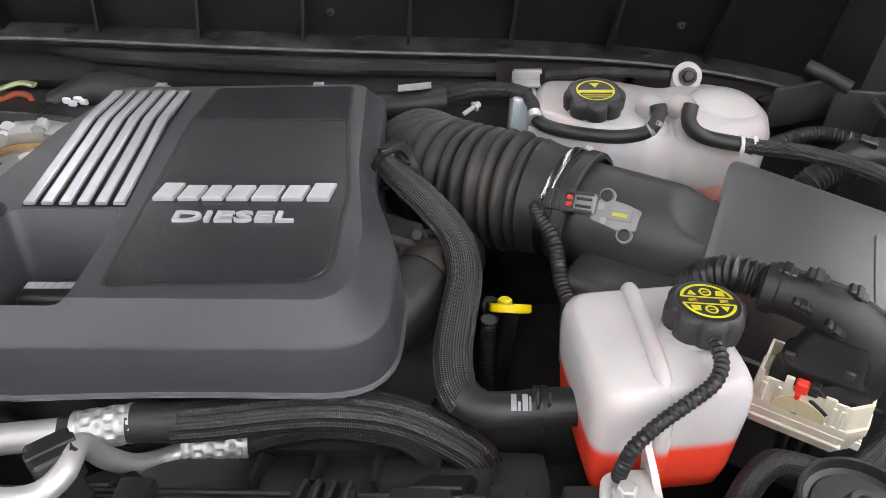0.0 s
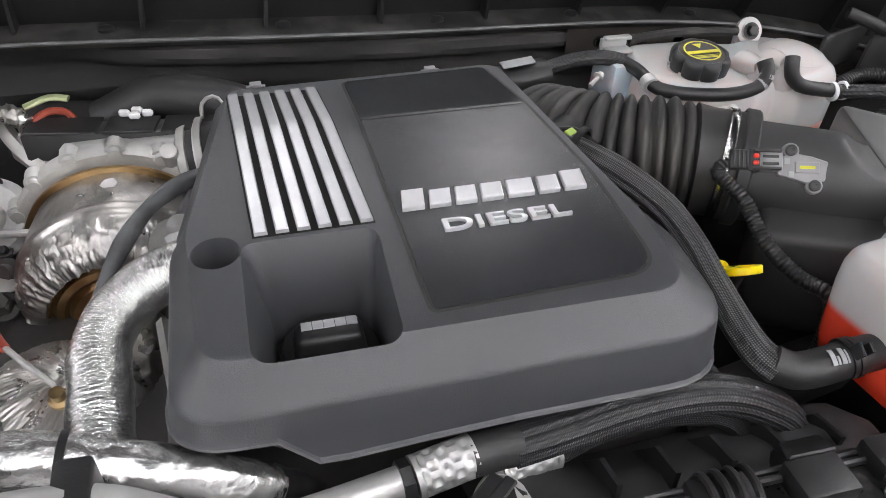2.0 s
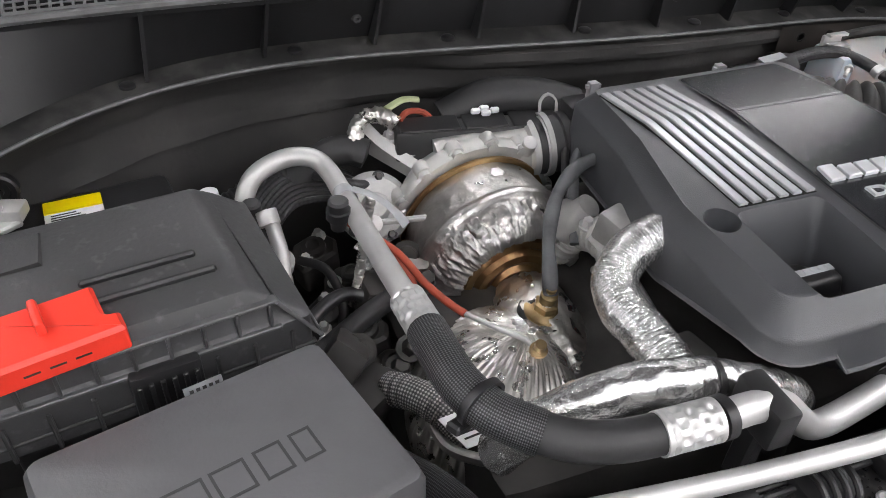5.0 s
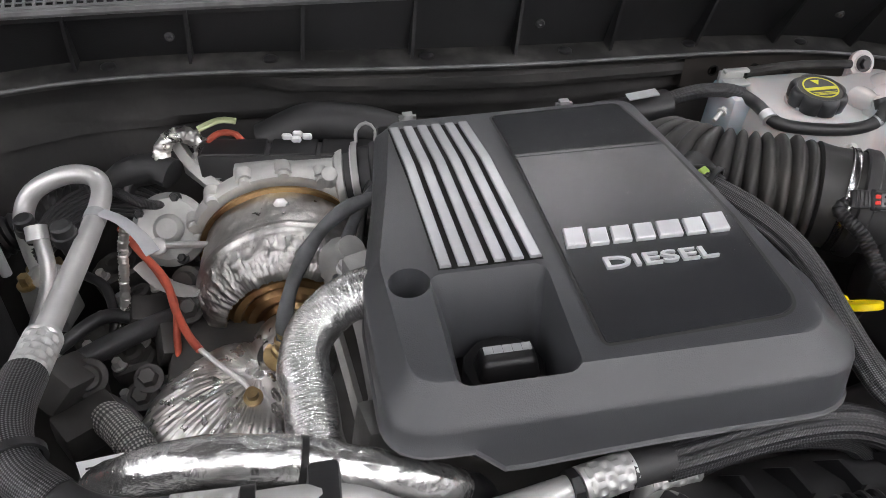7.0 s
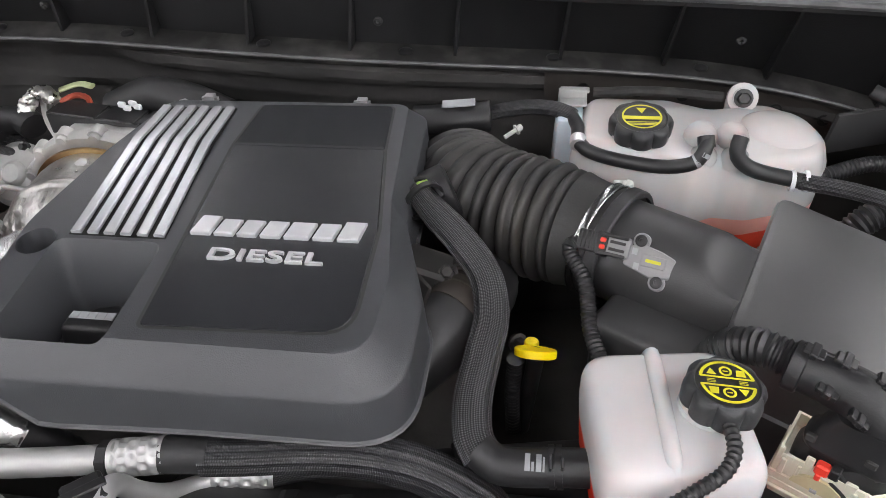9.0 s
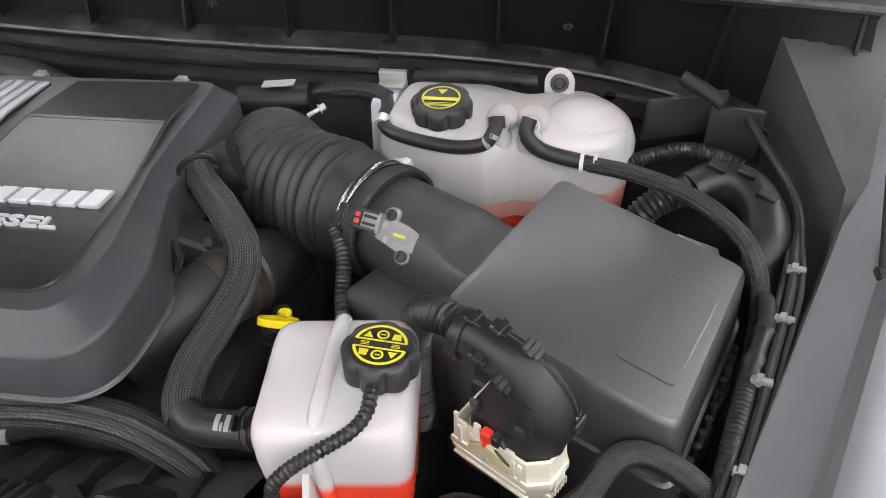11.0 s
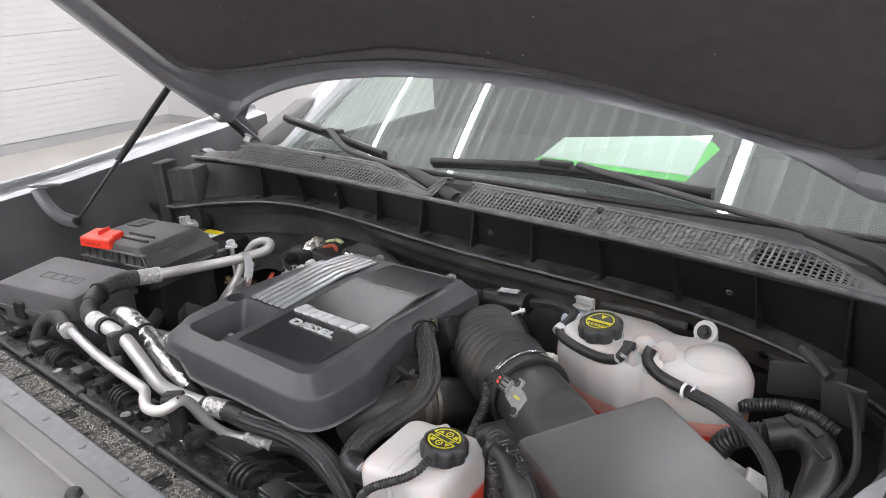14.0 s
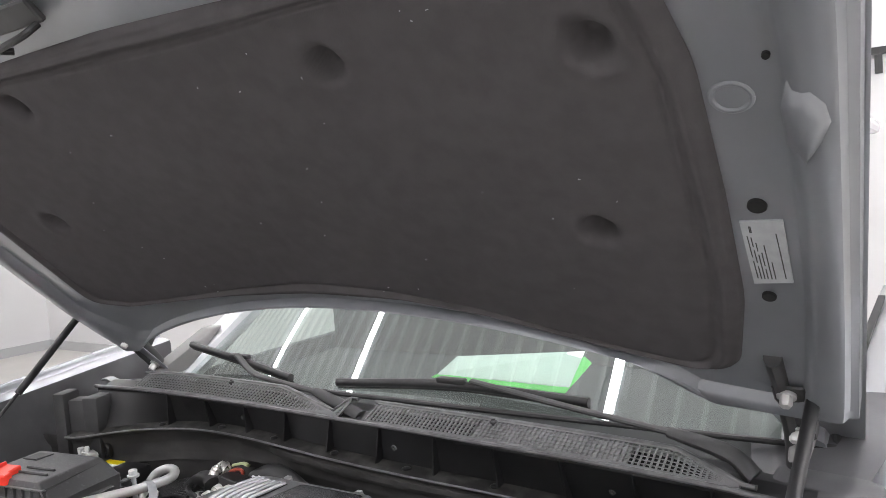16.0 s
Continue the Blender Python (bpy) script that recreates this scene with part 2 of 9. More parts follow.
M_TANRUBBER = material("browned_rubber_cuff", (0.042, 0.036, 0.031), 0.45, var=0.4, var_scale=25, bump=0.3, bump_scale=260)
M_GRILLE = material("grey_grille_plastic", (0.125, 0.126, 0.128), 0.42, var=0.15, var_scale=20)
M_DASH = material("dark_dashboard", (0.034, 0.036, 0.037), 0.7, var=0.15, var_scale=5)
M_PAPER = material("pale_printed_sheet", (0.72, 0.80, 0.76), 0.6, var=0.05, var_scale=12)
M_GREEN = material("bright_green_folder", (0.12, 0.78, 0.10), 0.45, var=0.05, var_scale=12)
M_SKY = emitter("lit_tube", (1.0, 0.975, 1.0), STRIP_POWER)


def ribbed_foil(name, around=9.0, along=430.0):
    """Bright foil drawn into fine cross folds, in the tube's own coordinates."""
    m = material(name, (0.84, 0.84, 0.83), 0.23, metal=0.92)
    nt = m.node_tree
    b = nt.nodes["Principled BSDF"]
    uv = nt.nodes.new("ShaderNodeTexCoord")
    last = None
    for ka, kl, strength, dist in ((around, along, 1.0, 0.0026), (around * 3.5, along * 2.0, 0.8, 0.0014)):
        mp = nt.nodes.new("ShaderNodeMapping")
        mp.inputs["Scale"].default_value = (ka, kl, 1)
        nt.links.new(uv.outputs["UV"], mp.inputs["Vector"])
        n = nt.nodes.new("ShaderNodeTexNoise")
        n.inputs["Scale"].default_value = 1.0
        n.inputs["Detail"].default_value = 2.0
        nt.links.new(mp.outputs["Vector"], n.inputs["Vector"])
        bp = nt.nodes.new("ShaderNodeBump")
        bp.inputs["Strength"].default_value, bp.inputs["Distance"].default_value = strength, dist
        nt.links.new(n.outputs["Fac"], bp.inputs["Height"])
        if last:
            nt.links.new(last.outputs["Normal"], bp.inputs["Normal"])
        last = bp
    nt.links.new(last.outputs["Normal"], b.inputs["Normal"])
    return m




def filled(name, level, blur):
    """Milky plastic that shows the red coolant below its level."""
    m = material(name, (0.55, 0.54, 0.545), 0.26, var=0.06, var_scale=12, bump=0.12, bump_scale=70, sub=0.5, tint=(0.59, 0.565, 0.565))
    nt = m.node_tree
    b = nt.nodes["Principled BSDF"]
    g = nt.nodes.new("ShaderNodeNewGeometry")
    sx = nt.nodes.new("ShaderNodeSeparateXYZ")
    nt.links.new(g.outputs["Position"], sx.inputs[0])
    mr = nt.nodes.new("ShaderNodeMapRange")
    mr.interpolation_type = "SMOOTHSTEP"
    mr.inputs["From Min"].default_value, mr.inputs["From Max"].default_value = level - blur, level + blur
    nt.links.new(sx.outputs["Z"], mr.inputs["Value"])
    mx = nt.nodes.new("ShaderNodeMix")
    mx.data_type = "RGBA"
    nt.links.new(mr.outputs["Result"], mx.inputs[0])
    mx.inputs[6].default_value = (0.86, 0.075, 0.035, 1)
    old = b.inputs["Base Color"].links[0].from_socket
    nt.links.new(old, mx.inputs[7])
    nt.links.new(mx.outputs[2], b.inputs["Base Color"])
    return m


M_FILLED = filled("milky_plastic_over_coolant", 1.0935, 0.006)
M_FOILRIB = ribbed_foil("finely_folded_foil")


# ---------------------------------------------------------------- mesh helpers
def finish(name, bm, mat, angle=35):
    bmesh.ops.recalc_face_normals(bm, faces=bm.faces)
    me = bpy.data.meshes.new(name)
    bm.to_mesh(me)
    bm.free()
    mats = mat if isinstance(mat, (list, tuple)) else [mat]
    for m in mats:
        me.materials.append(m)
    if angle:
        me.polygons.foreach_set("use_smooth", [True] * len(me.polygons))
        me.set_sharp_from_angle(angle=radians(angle))
    return me


def thing(name, at, label, category, group="", kind=""):
    ob = new(name)
    ob.location = at
    ob.empty_display_size = 0.02
    return tagged(ob, label, category, group, kind)


def part(name, bm, mat, parent, label="", angle=35):
    """Links a bmesh, drawn in world metres, as one mesh under a thing or a part."""
    ob = new(name, finish(name, bm, mat, angle))
    ob.parent = parent
    ob.matrix_parent_inverse = Matrix.Translation(-Vector(parent.location))
    return tagged(ob, label)


def solo(name, bm, mat, label, category, group="", kind="", angle=35):
    """A thing of one mesh."""
    ob = new(name, finish(name, bm, mat, angle))
    return tagged(ob, label, category, group, kind)


def B():
    return bmesh.new()


def V(*a):
    return Vector(a)


def ring(bm, pts):
    return [bm.verts.new(p) for p in pts]


def bridge(bm, a, b, closed=True, mat=0):
    n = len(a)
    out = []
    for i in range(n if closed else n - 1):
        j = (i + 1) % n
        f = bm.faces.new((a[i], a[j], b[j], b[i]))
        f.material_index = mat
        out.append(f)
    return out


def loft(bm, rings, cap0=True, cap1=True, mat=0, closed=True):
    vs = [ring(bm, r) for r in rings]
    for a, b in zip(vs, vs[1:]):
        bridge(bm, a, b, closed, mat)
    if cap0:
        bm.faces.new(list(reversed(vs[0]))).material_index = mat
    if cap1:
        bm.faces.new(vs[-1]).material_index = mat
    return vs


def box(bm, x0, x1, y0, y1, z0, z1, bev=0.0, seg=2, m=None, taper=0.0, mat=0):
    """A block, its top drawn in by taper, with rounded edges."""
    t = taper
    lo = [(x0, y0, z0), (x1, y0, z0), (x1, y1, z0), (x0, y1, z0)]
    hi = [(x0 + t, y0 + t, z1), (x1 - t, y0 + t, z1), (x1 - t, y1 - t, z1), (x0 + t, y1 - t, z1)]
    if m is not None:
        lo, hi = [m @ Vector(p) for p in lo], [m @ Vector(p) for p in hi]
    a, b = ring(bm, lo), ring(bm, hi)
    fs = bridge(bm, a, b, True, mat) + [bm.faces.new(list(reversed(a))), bm.faces.new(b)]
    for f in fs:
        f.material_index = mat
    if bev:
        es = list({e for f in fs for e in f.edges})
        bmesh.ops.bevel(bm, geom=es, offset=bev, segments=seg, profile=0.5, affect="EDGES", clamp_overlap=True)
    return bm


def frame_of(d):
    d = Vector(d).normalized()
    up = Vector((0, 0, 1)) if abs(d.z) < 0.95 else Vector((0, 1, 0))
    x = d.cross(up).normalized()
    return x, x.cross(d).normalized() * -1, d


def circle(c, d, r, n=20, sq=None):
    x, y, _ = frame_of(d)
    c = Vector(c)
    rx, ry = (r, r) if sq is None else sq
    return [c + x * (rx * math.cos(2 * math.pi * k / n)) + y * (ry * math.sin(2 * math.pi * k / n)) for k in range(n)]


def lathe(bm, c, d, profile, n=24, cap0=True, cap1=True, lobes=0, lobe=0.0, mat=0):
    """Turned form about the axis d through c; profile: (distance along, radius)."""
    x, y, d = frame_of(d)
    c = Vector(c)
    rings = []
    for s, r in profile:
        pts = []
        for k in range(n):
            a = 2 * math.pi * k / n
            q = r * (1 + (lobe * math.cos(lobes * a) if lobes else 0))
            pts.append(c + d * s + x * (q * math.cos(a)) + y * (q * math.sin(a)))
        rings.append(pts)
    return loft(bm, rings, cap0, cap1, mat)


def rod(bm, a, b, r, n=12, r2=None, mat=0):
    a, b = Vector(a), Vector(b)
    lathe(bm, a, b - a, [(0, r), ((b - a).length, r if r2 is None else r2)], n, mat=mat)


def smooth_path(pts, step=0.006):
    """Catmull-Rom line through the points, at even steps."""
    P = [Vector(p) for p in pts]
    P = [P[0] * 2 - P[1]] + P + [P[-1] * 2 - P[-2]]
    out = []
    for i in range(1, len(P) - 2):
        a, b, c, d = P[i - 1:i + 3]
        n = max(2, int((c - b).length / step))
        for k in range(n):
            t = k / n
            out.append(0.5 * ((2 * b) + (c - a) * t + (2 * a - 5 * b + 4 * c - d) * t * t + (3 * b - a - 3 * c + d) * t ** 3))
    out.append(P[-2])
    return out


def tube(bm, pts, r, n=14, step=0.006, radius=None, flat=1.0, up=None, cap=True, lobes=0, lobe=0.0, smooth=True, mat=0):
    """Sweep along a line. radius(s): radius by metres along; flat: height over width; up: the direction of the flat side."""
    path = smooth_path(pts, step) if smooth else [Vector(p) for p in pts]
    uvl = bm.loops.layers.uv.verify()
    tang = [(path[min(i + 1, len(path) - 1)] - path[max(i - 1, 0)]).normalized() for i in range(len(path))]
    x = frame_of(tang[0])[0]
    s, rings, dist = 0.0, [], []
    for i, p in enumerate(path):
        if i:
            s += (p - path[i - 1]).length
        t = tang[i]
        if up is not None:
            x = t.cross(Vector(up)).normalized()
        else:
            x = (x - t * x.dot(t)).normalized()
        y = t.cross(x)
        q = radius(s) if radius else r
        pts2 = []
        for k in range(n):
            a = 2 * math.pi * k / n
            w = q * (1 + (lobe * math.cos(lobes * a) if lobes else 0))
            pts2.append(p + x * (w * math.cos(a)) + y * (w * flat * math.sin(a)))
        rings.append(pts2)
        dist.append(s)
    vs = [ring(bm, g) for g in rings]
    for i in range(len(vs) - 1):
        for k in range(n):
            j = (k + 1) % n
            f = bm.faces.new((vs[i][k], vs[i][j], vs[i + 1][j], vs[i + 1][k]))
            f.material_index = mat
            for l, (u, v) in zip(f.loops, ((k / n, dist[i]), ((k + 1) / n, dist[i]), ((k + 1) / n, dist[i + 1]), (k / n, dist[i + 1]))):
                l[uvl].uv = (u, v)
    if cap:
        bm.faces.new(list(reversed(vs[0]))).material_index = mat
        bm.faces.new(vs[-1]).material_index = mat
    return bm


def loom(bm, pts, r, pitch=0.0045, depth=0.14, n=12):
    """Corrugated split loom."""
    return tube(bm, pts, r, n, pitch / 4, radius=lambda s: r * (1 - depth * (0.5 - 0.5 * math.cos(2 * math.pi * s / pitch)) ** 0.6))


def rounded(poly, radii, seg=5):
    """A polygon (x, y) with rounded corners."""
    n, out = len(poly), []
    for i, p in enumerate(poly):
        p, a, b = Vector(p), Vector(poly[i - 1]), Vector(poly[(i + 1) % n])
        r = radii[i] if isinstance(radii, (list, tuple)) else radii
        u, v = (a - p), (b - p)
        lim = min(u.length, v.length) * 0.48
        u.normalize(), v.normalize()
        ang = max(0.05, u.angle(v))
        cut = min(lim, r / math.tan(ang / 2))
        p0, p1 = p + u * cut, p + v * cut
        for k in range(seg + 1):
            t = k / seg
            out.append(p0 * (1 - t) ** 2 + p * (2 * t * (1 - t)) + p1 * t * t)
    return out


def inset(poly, d):
    """Each point of a closed (x, y) line moved inwards by d (counter-clockwise lines)."""
    n, out = len(poly), []
    for i, p in enumerate(poly):
        a, b = poly[i - 1], poly[(i + 1) % n]
        t = (Vector(b) - Vector(a)).normalized()
        out.append(Vector(p) + Vector((-t.y, t.x)) * d)
    return out


def cut(ob, cutter):
    """Takes the cutter's form out of ob's mesh, and removes the cutter."""
    mod = ob.modifiers.new("cut", "BOOLEAN")
    mod.operation, mod.object, mod.solver = "DIFFERENCE", cutter, "EXACT"
    bpy.context.view_layer.update()
    me = bpy.data.meshes.new_from_object(ob.evaluated_get(bpy.context.evaluated_depsgraph_get()))
    ob.modifiers.remove(mod)
    ob.data = me
    bpy.data.objects.remove(cutter)
    me.polygons.foreach_set("use_smooth", [True] * len(me.polygons))
    me.set_sharp_from_angle(angle=radians(35))


def bolt(bm, c, d, r=0.006, h=0.005, washer=True, mat=0):
    if washer:
        lathe(bm, c, d, [(0, r * 1.5), (h * 0.3, r * 1.5), (h * 0.3, r * 1.3)], 16, mat=mat)
    lathe(bm, Vector(c) + Vector(d).normalized() * h * 0.3, d, [(0, r), (h * 0.8, r), (h, r * 0.8)], 6, mat=mat)


# ---------------------------------------------------------------- the hall
XC = -0.205  # the truck's middle line


def hall():
    bm = B()
    box(bm, -9.4, 7.0, -6.0, 5.3, -0.1, 0.0)
    solo("floor", bm, M_FLOOR, "pale tiled hall floor", "floor", kind="structure")
    for nm, b in (("wall_west", (-9.4, -9.2, -6, 5.3)), ("wall_north", (-9.2, 6.8, 5.2, 5.4)), ("wall_east", (6.8, 7.0, -6, 5.3)), ("wall_south", (-9.2, 6.8, -6.2, -6.0))):
        bm = B()
        box(bm, b[0], b[1], b[2], b[3], 0, 4.4)
        solo(nm, bm, M_WALL, "plain white hall wall", "wall", kind="structure")
    bm = B()
    box(bm, -9.2, -9.18, -6, 5.2, 0, 0.12)
    solo("baseboard", bm, M_CEIL, "grey skirting along the white wall", "baseboard", kind="structure")
    bm = B()
    box(bm, -9.18, 6.8, 5.18, 5.2, 0, 0.12)
    solo("baseboard", bm, M_CEIL, "grey skirting along the white wall", "baseboard", kind="structure")
    # sectional door in the west wall
    d = thing("door_1", (-9.2, 2.0, 0), "closed white sectional garage door in the wall", "garage door", kind="structure")
    for k in range(52):
        bm = B()
        z = 0.13 + k * 0.0765
        gap = 0.004 if k % 8 == 7 else 0.0
        loft(bm, [[(x, y, h) for y in (-0.5, 4.6)] for x, h in ((-9.2, z), (-9.1645, z), (-9.163, z + 0.006), (-9.163, z + 0.070), (-9.1645, z + 0.0755 - gap), (-9.2, z + 0.0755 - gap))], False, False, closed=False)
        part("door_section", bm, M_WALL, d, angle=0)
    bm = B()
    box(bm, -9.4, 7.0, -6.2, 5.4, 4.4, 4.5)
    for k in range(82):
        x = -9.3 + k * 0.2
        box(bm, x, x + 0.035, -6.1, 5.3, 4.34, 4.4, mat=1)
    solo("ceiling", bm, [M_CEIL, M_CEILRIB], "grey ribbed roof deck of the hall", "ceiling", kind="structure", angle=0)
    for x in (-7.3, -4.75, -3.05, -0.35, 1.2, 2.7, 4.2, 5.6):
        t = thing("ceiling_light", (x, -0.4, 4.2), "long bright LED strip light under the roof", "ceiling light", "strip lights under the roof")
        bm = B()
        box(bm, x - 0.05, x + 0.05, -5.8, 5.0, 4.26, 4.34, 0.01, 1)
        part("housing", bm, M_WHITE, t)
        bm = B()
        box(bm, x - 0.035, x + 0.035, -5.75, 4.95, 4.235, 4.258, 0.006, 1)
        part("tube", bm, M_SKY, t)
    # dark letter on the far wall
    bm = B()
    box(bm, 0.452, 0.585, 5.17, 5.197, 2.378, 2.422)
    box(bm, 0.497, 0.540, 5.17, 5.197, 2.262, 2.3775)
    solo("wall_letter", bm, M_PRINT, "dark grey capital letter T on the white wall", "sign")


hall()


# ---------------------------------------------------------------- truck body
def curve_y(x):
    """How far back the bay's rear ledge lies, by x."""
    u = max(x, -1.03) - XC
    return 0.9174 + 0.0438 * u + 0.3347 * u * u - 0.6727 * u ** 4


def lip_z(x):
    """The ledge's height against its nominal 1.1975."""
    u = x - XC
    return -0.0269 - 0.0601 * u - 0.0796 * u * u


def top_y(x):
    """Front edge of the cowl's top."""
    u = x - XC
    return 0.9298 + 0.0084 * u + 0.0174 * u * u - 0.0863 * u ** 4


def top_z(x):
    u = x - XC
    return 1.2532 - 0.024 * u - 0.0066 * u * u


def firewall():
    xs = [-1.22 + k * 0.015 for k in range(123)]
    bm = B()
    rows = []
    prof = [(0.006, 1.196), (0.004, 1.186), (-0.002, 1.182), (-0.004, 1.172), (0.000, 1.164), (0.012, 1.160), (0.016, 1.154), (0.016, 1.140), (0.020, 1.130), (0.024, 1.126), (0.030, 1.11), (0.034, 1.09), (0.030, 1.06), (0.026, 1.03), (0.02, 0.98), (0.01, 0.70)]

    def billow(x, z):
        """Soft folds of the mat, deepest beside the battery."""
        w = 0.35 + 0.65 * min(1, max(0, (-0.42 - x) / 0.12))
        f = 0.012 * noise.noise(V(x * 5, 3.1, z * 14)) + 0.006 * noise.noise(V(x * 17, 7.7, z * 30 + x * 9))
        f -= 0.010 * math.exp(-((z - 1.115 - 0.05 * (x + 0.7)) / 0.012) ** 2) * min(1, max(0, (-0.40 - x) / 0.1))
        return w * f * min(1, max(0, (1.19 - z) / 0.03))

    soft = [(0.006, 1.196), (0.008, 1.186), (0.010, 1.182), (0.013, 1.172), (0.016, 1.164), (0.019, 1.160), (0.022, 1.154), (0.026, 1.140), (0.028, 1.130), (0.029, 1.126), (0.031, 1.11), (0.034, 1.09), (0.030, 1.06), (0.026, 1.03), (0.02, 0.98), (0.01, 0.70)]

    def band(x):
        """1 behind the engine, 0 beside the battery."""
        f = min(1, max(0, (x + 0.56) / 0.12))
        return f * f * (3 - 2 * f)

    for (hard, z), (easy, _) in zip(prof, soft):
        rows.append([(x, curve_y(x) + easy + (hard - easy) * band(x) + billow(x, z) + 0.004 * math.sin(x * 9), z + lip_z(x) * (1 if z > 1.1 else 0)) for x in xs])
    rows += [[(x, 1.25, z) for x in xs] for z in (0.70, 1.196)]
    loft(bm, rows, False, False, closed=False)
    solo("wall_firewall", bm, M_FOAM, "dark moulded sound mat on the firewall", "firewall", kind="structure")
    bm = B()
    for x, z, r in ((-0.285, 1.150, 0.02), (-1.0, 1.12, 0.02)):
        y = curve_y(x) + 0.019
        lathe(bm, (x, y, z), (0, -1, 0), [(-0.008, r), (0.001, r), (0.003, r * 0.88), (0.002, r * 0.62), (-0.001, r * 0.55), (-0.001, r * 0.3), (0.002, r * 0.25), (0.002, 0.001)], 28)
    solo("grommet", bm, M_BLACK, "round black rubber grommets in the firewall mat", "grommet", kind="structure")


firewall()


def cowl():
    c = thing("scuttle", (XC, 0.95, 1.2), "black plastic scuttle below the windscreen with ribs and grilles", "scuttle")
    xs = [-1.08 + k * 0.02 for k in range(87)]
    # ledge at the foot
    bm = B()
    rows = [[(x, curve_y(x) + dy, z + lip_z(x)) for x in xs] for dy, z in ((-0.006, 1.190), (-0.010, 1.1955), (-0.004, 1.200), (0.030, 1.2055), (0.034, 1.196), (0.0, 1.188))]
    loft(bm, rows, False, False, closed=False)
    part("ledge", bm, M_DUST, c, "dusty ledge with a pale worn edge")
    bm = B()
    tube(bm, [(x, curve_y(x) - 0.009, 1.1975 + lip_z(x)) for x in xs], 0.0026, 6, smooth=False)
    part("lip", bm, M_LIP, c, "pale worn rubber lip")
    # upright face, and the slope that carries the grilles
    bm = B()
    rows = [[(x, curve_y(x) + 0.030, 1.204 + lip_z(x)) for x in xs], [(x, top_y(x) + 0.009, top_z(x) - 0.006) for x in xs]]
    rows += [[(x, top_y(x) + dy, top_z(x) + dz) for x in xs] for dy, dz in ((0.0, 0.0), (0.004, 0.004), (0.0055, -0.010), (0.052, 0.006), (0.058, 0.006), (0.13, -0.01), (0.28, -0.06))]
    loft(bm, rows, False, False, closed=False)
    part("face", bm, M_COWL, c)
    # gusset ribs
    for k in range(2, 14):
        x = -1.104 + k * 0.1325
        y, z = curve_y(x), top_z(x)
        bm = B()
        lean = 0.008
        yt = top_y(x)
        pts = [(x, y + 0.006, 1.203 + lip_z(x)), (x, y + 0.040, 1.203 + lip_z(x)), (x + lean, yt + 0.012, z - 0.002), (x + lean, yt + 0.002, z - 0.002)]
        a = ring(bm, [(p[0] - 0.002, p[1], p[2]) for p in pts])
        b = ring(bm, [(p[0] + 0.002, p[1], p[2]) for p in pts])
        bridge(bm, a, b)
        bm.faces.new(a), bm.faces.new(list(reversed(b)))
        part("rib", bm, M_COWL, c)
    for x in (-0.593, -0.141, 0.31):
        bm = B()
        y = (curve_y(x) + 0.030) * 0.55 + (top_y(x) + 0.009) * 0.45
        lathe(bm, (x, y + 0.002, (1.204 + lip_z(x)) * 0.55 + (top_z(x) - 0.006) * 0.45), (0, -1, 0), [(0, 0.006), (0.004, 0.006), (0.006, 0.0045), (0.006, 0.002), (0.003, 0.001)], 14)
        part("screw", bm, M_BLACK2, c, "small dark screw head")
    for x in (-0.86, -0.67, -0.48, -0.29, -0.107, 0.08, 0.27):
        bm = B()
        lathe(bm, (x, curve_y(x) + 0.012, 1.202 + lip_z(x)), (0, 0, 1), [(0, 0.009), (0.003, 0.009), (0.005, 0.006), (0.005, 0.001)], 16)
        part("clip", bm, M_BLACK, c)
    # grilles: bars both ways on the slope, two open fields, one blanked field, one tapering field
    def depth(x):
        if x < -0.3:
            return 0.056 * min(1, max(0.02, (-0.270 - x) / 0.22)) * min(1, 0.80 + (x + 1.0) * 2.5)
        return 0.050 * min(1, max(0.04, (0.545 - x) / 0.12))

    def on(x, f, h=0.0):
        d = depth(x) * f
        return V(x, top_y(x) + 0.006 + d, top_z(x) + 0.005 + d * 0.42 + h)

    for x0, x1, step, blank, label in ((-0.955, -0.280, 0.0105, False, "fine grey plastic air grille tapering to a point"), (-0.205, 0.045, 0.0092, False, "grey plastic air grille with open square holes"),
                                       (0.045, 0.352, 0.0092, True, "grey plastic grille field with blanked holes"), (0.352, 0.535, 0.0098, False, "coarse grey plastic air grille with open holes")):
        bm = B()
        n = int((x1 - x0) / step)
        for k in range(n + 1):
            x = x0 + (x1 - x0) * k / n
            a, b, w = on(x, 0, 0.0), on(x, 1, 0.0), 0.0013 if x0 < -0.5 else 0.0016
            lo, hi = V(0, 0, -0.0015), V(0, 0, 0.0018)
            q = [ring(bm, [p + lo + V(-w, 0, 0), p + lo + V(w, 0, 0), p + hi + V(w, 0, 0), p + hi + V(-w, 0, 0)]) for p in (a, b)]
            bridge(bm, q[0], q[1])
        m = 7 if x0 < -0.5 else 6
        nx = max(4, int((x1 - x0) / 0.02))
        for k in range(m + 1):
            w = 0.0024 if k in (0, m) else 0.0012
            pts = [on(x0 + (x1 - x0) * i / nx, k / m, 0.0012) for i in range(nx + 1)]
            tube(bm, pts, w, 4, smooth=False)
        g = part("grille", bm, M_GRILLE, c, label, angle=0)
        # sheet behind the bars; under open fields its black paints the holes' shade
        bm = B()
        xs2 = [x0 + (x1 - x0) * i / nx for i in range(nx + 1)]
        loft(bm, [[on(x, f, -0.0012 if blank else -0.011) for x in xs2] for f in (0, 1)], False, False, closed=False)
        part("grille_back_sheet", bm, M_GRILLE if blank else M_HOLE, g)
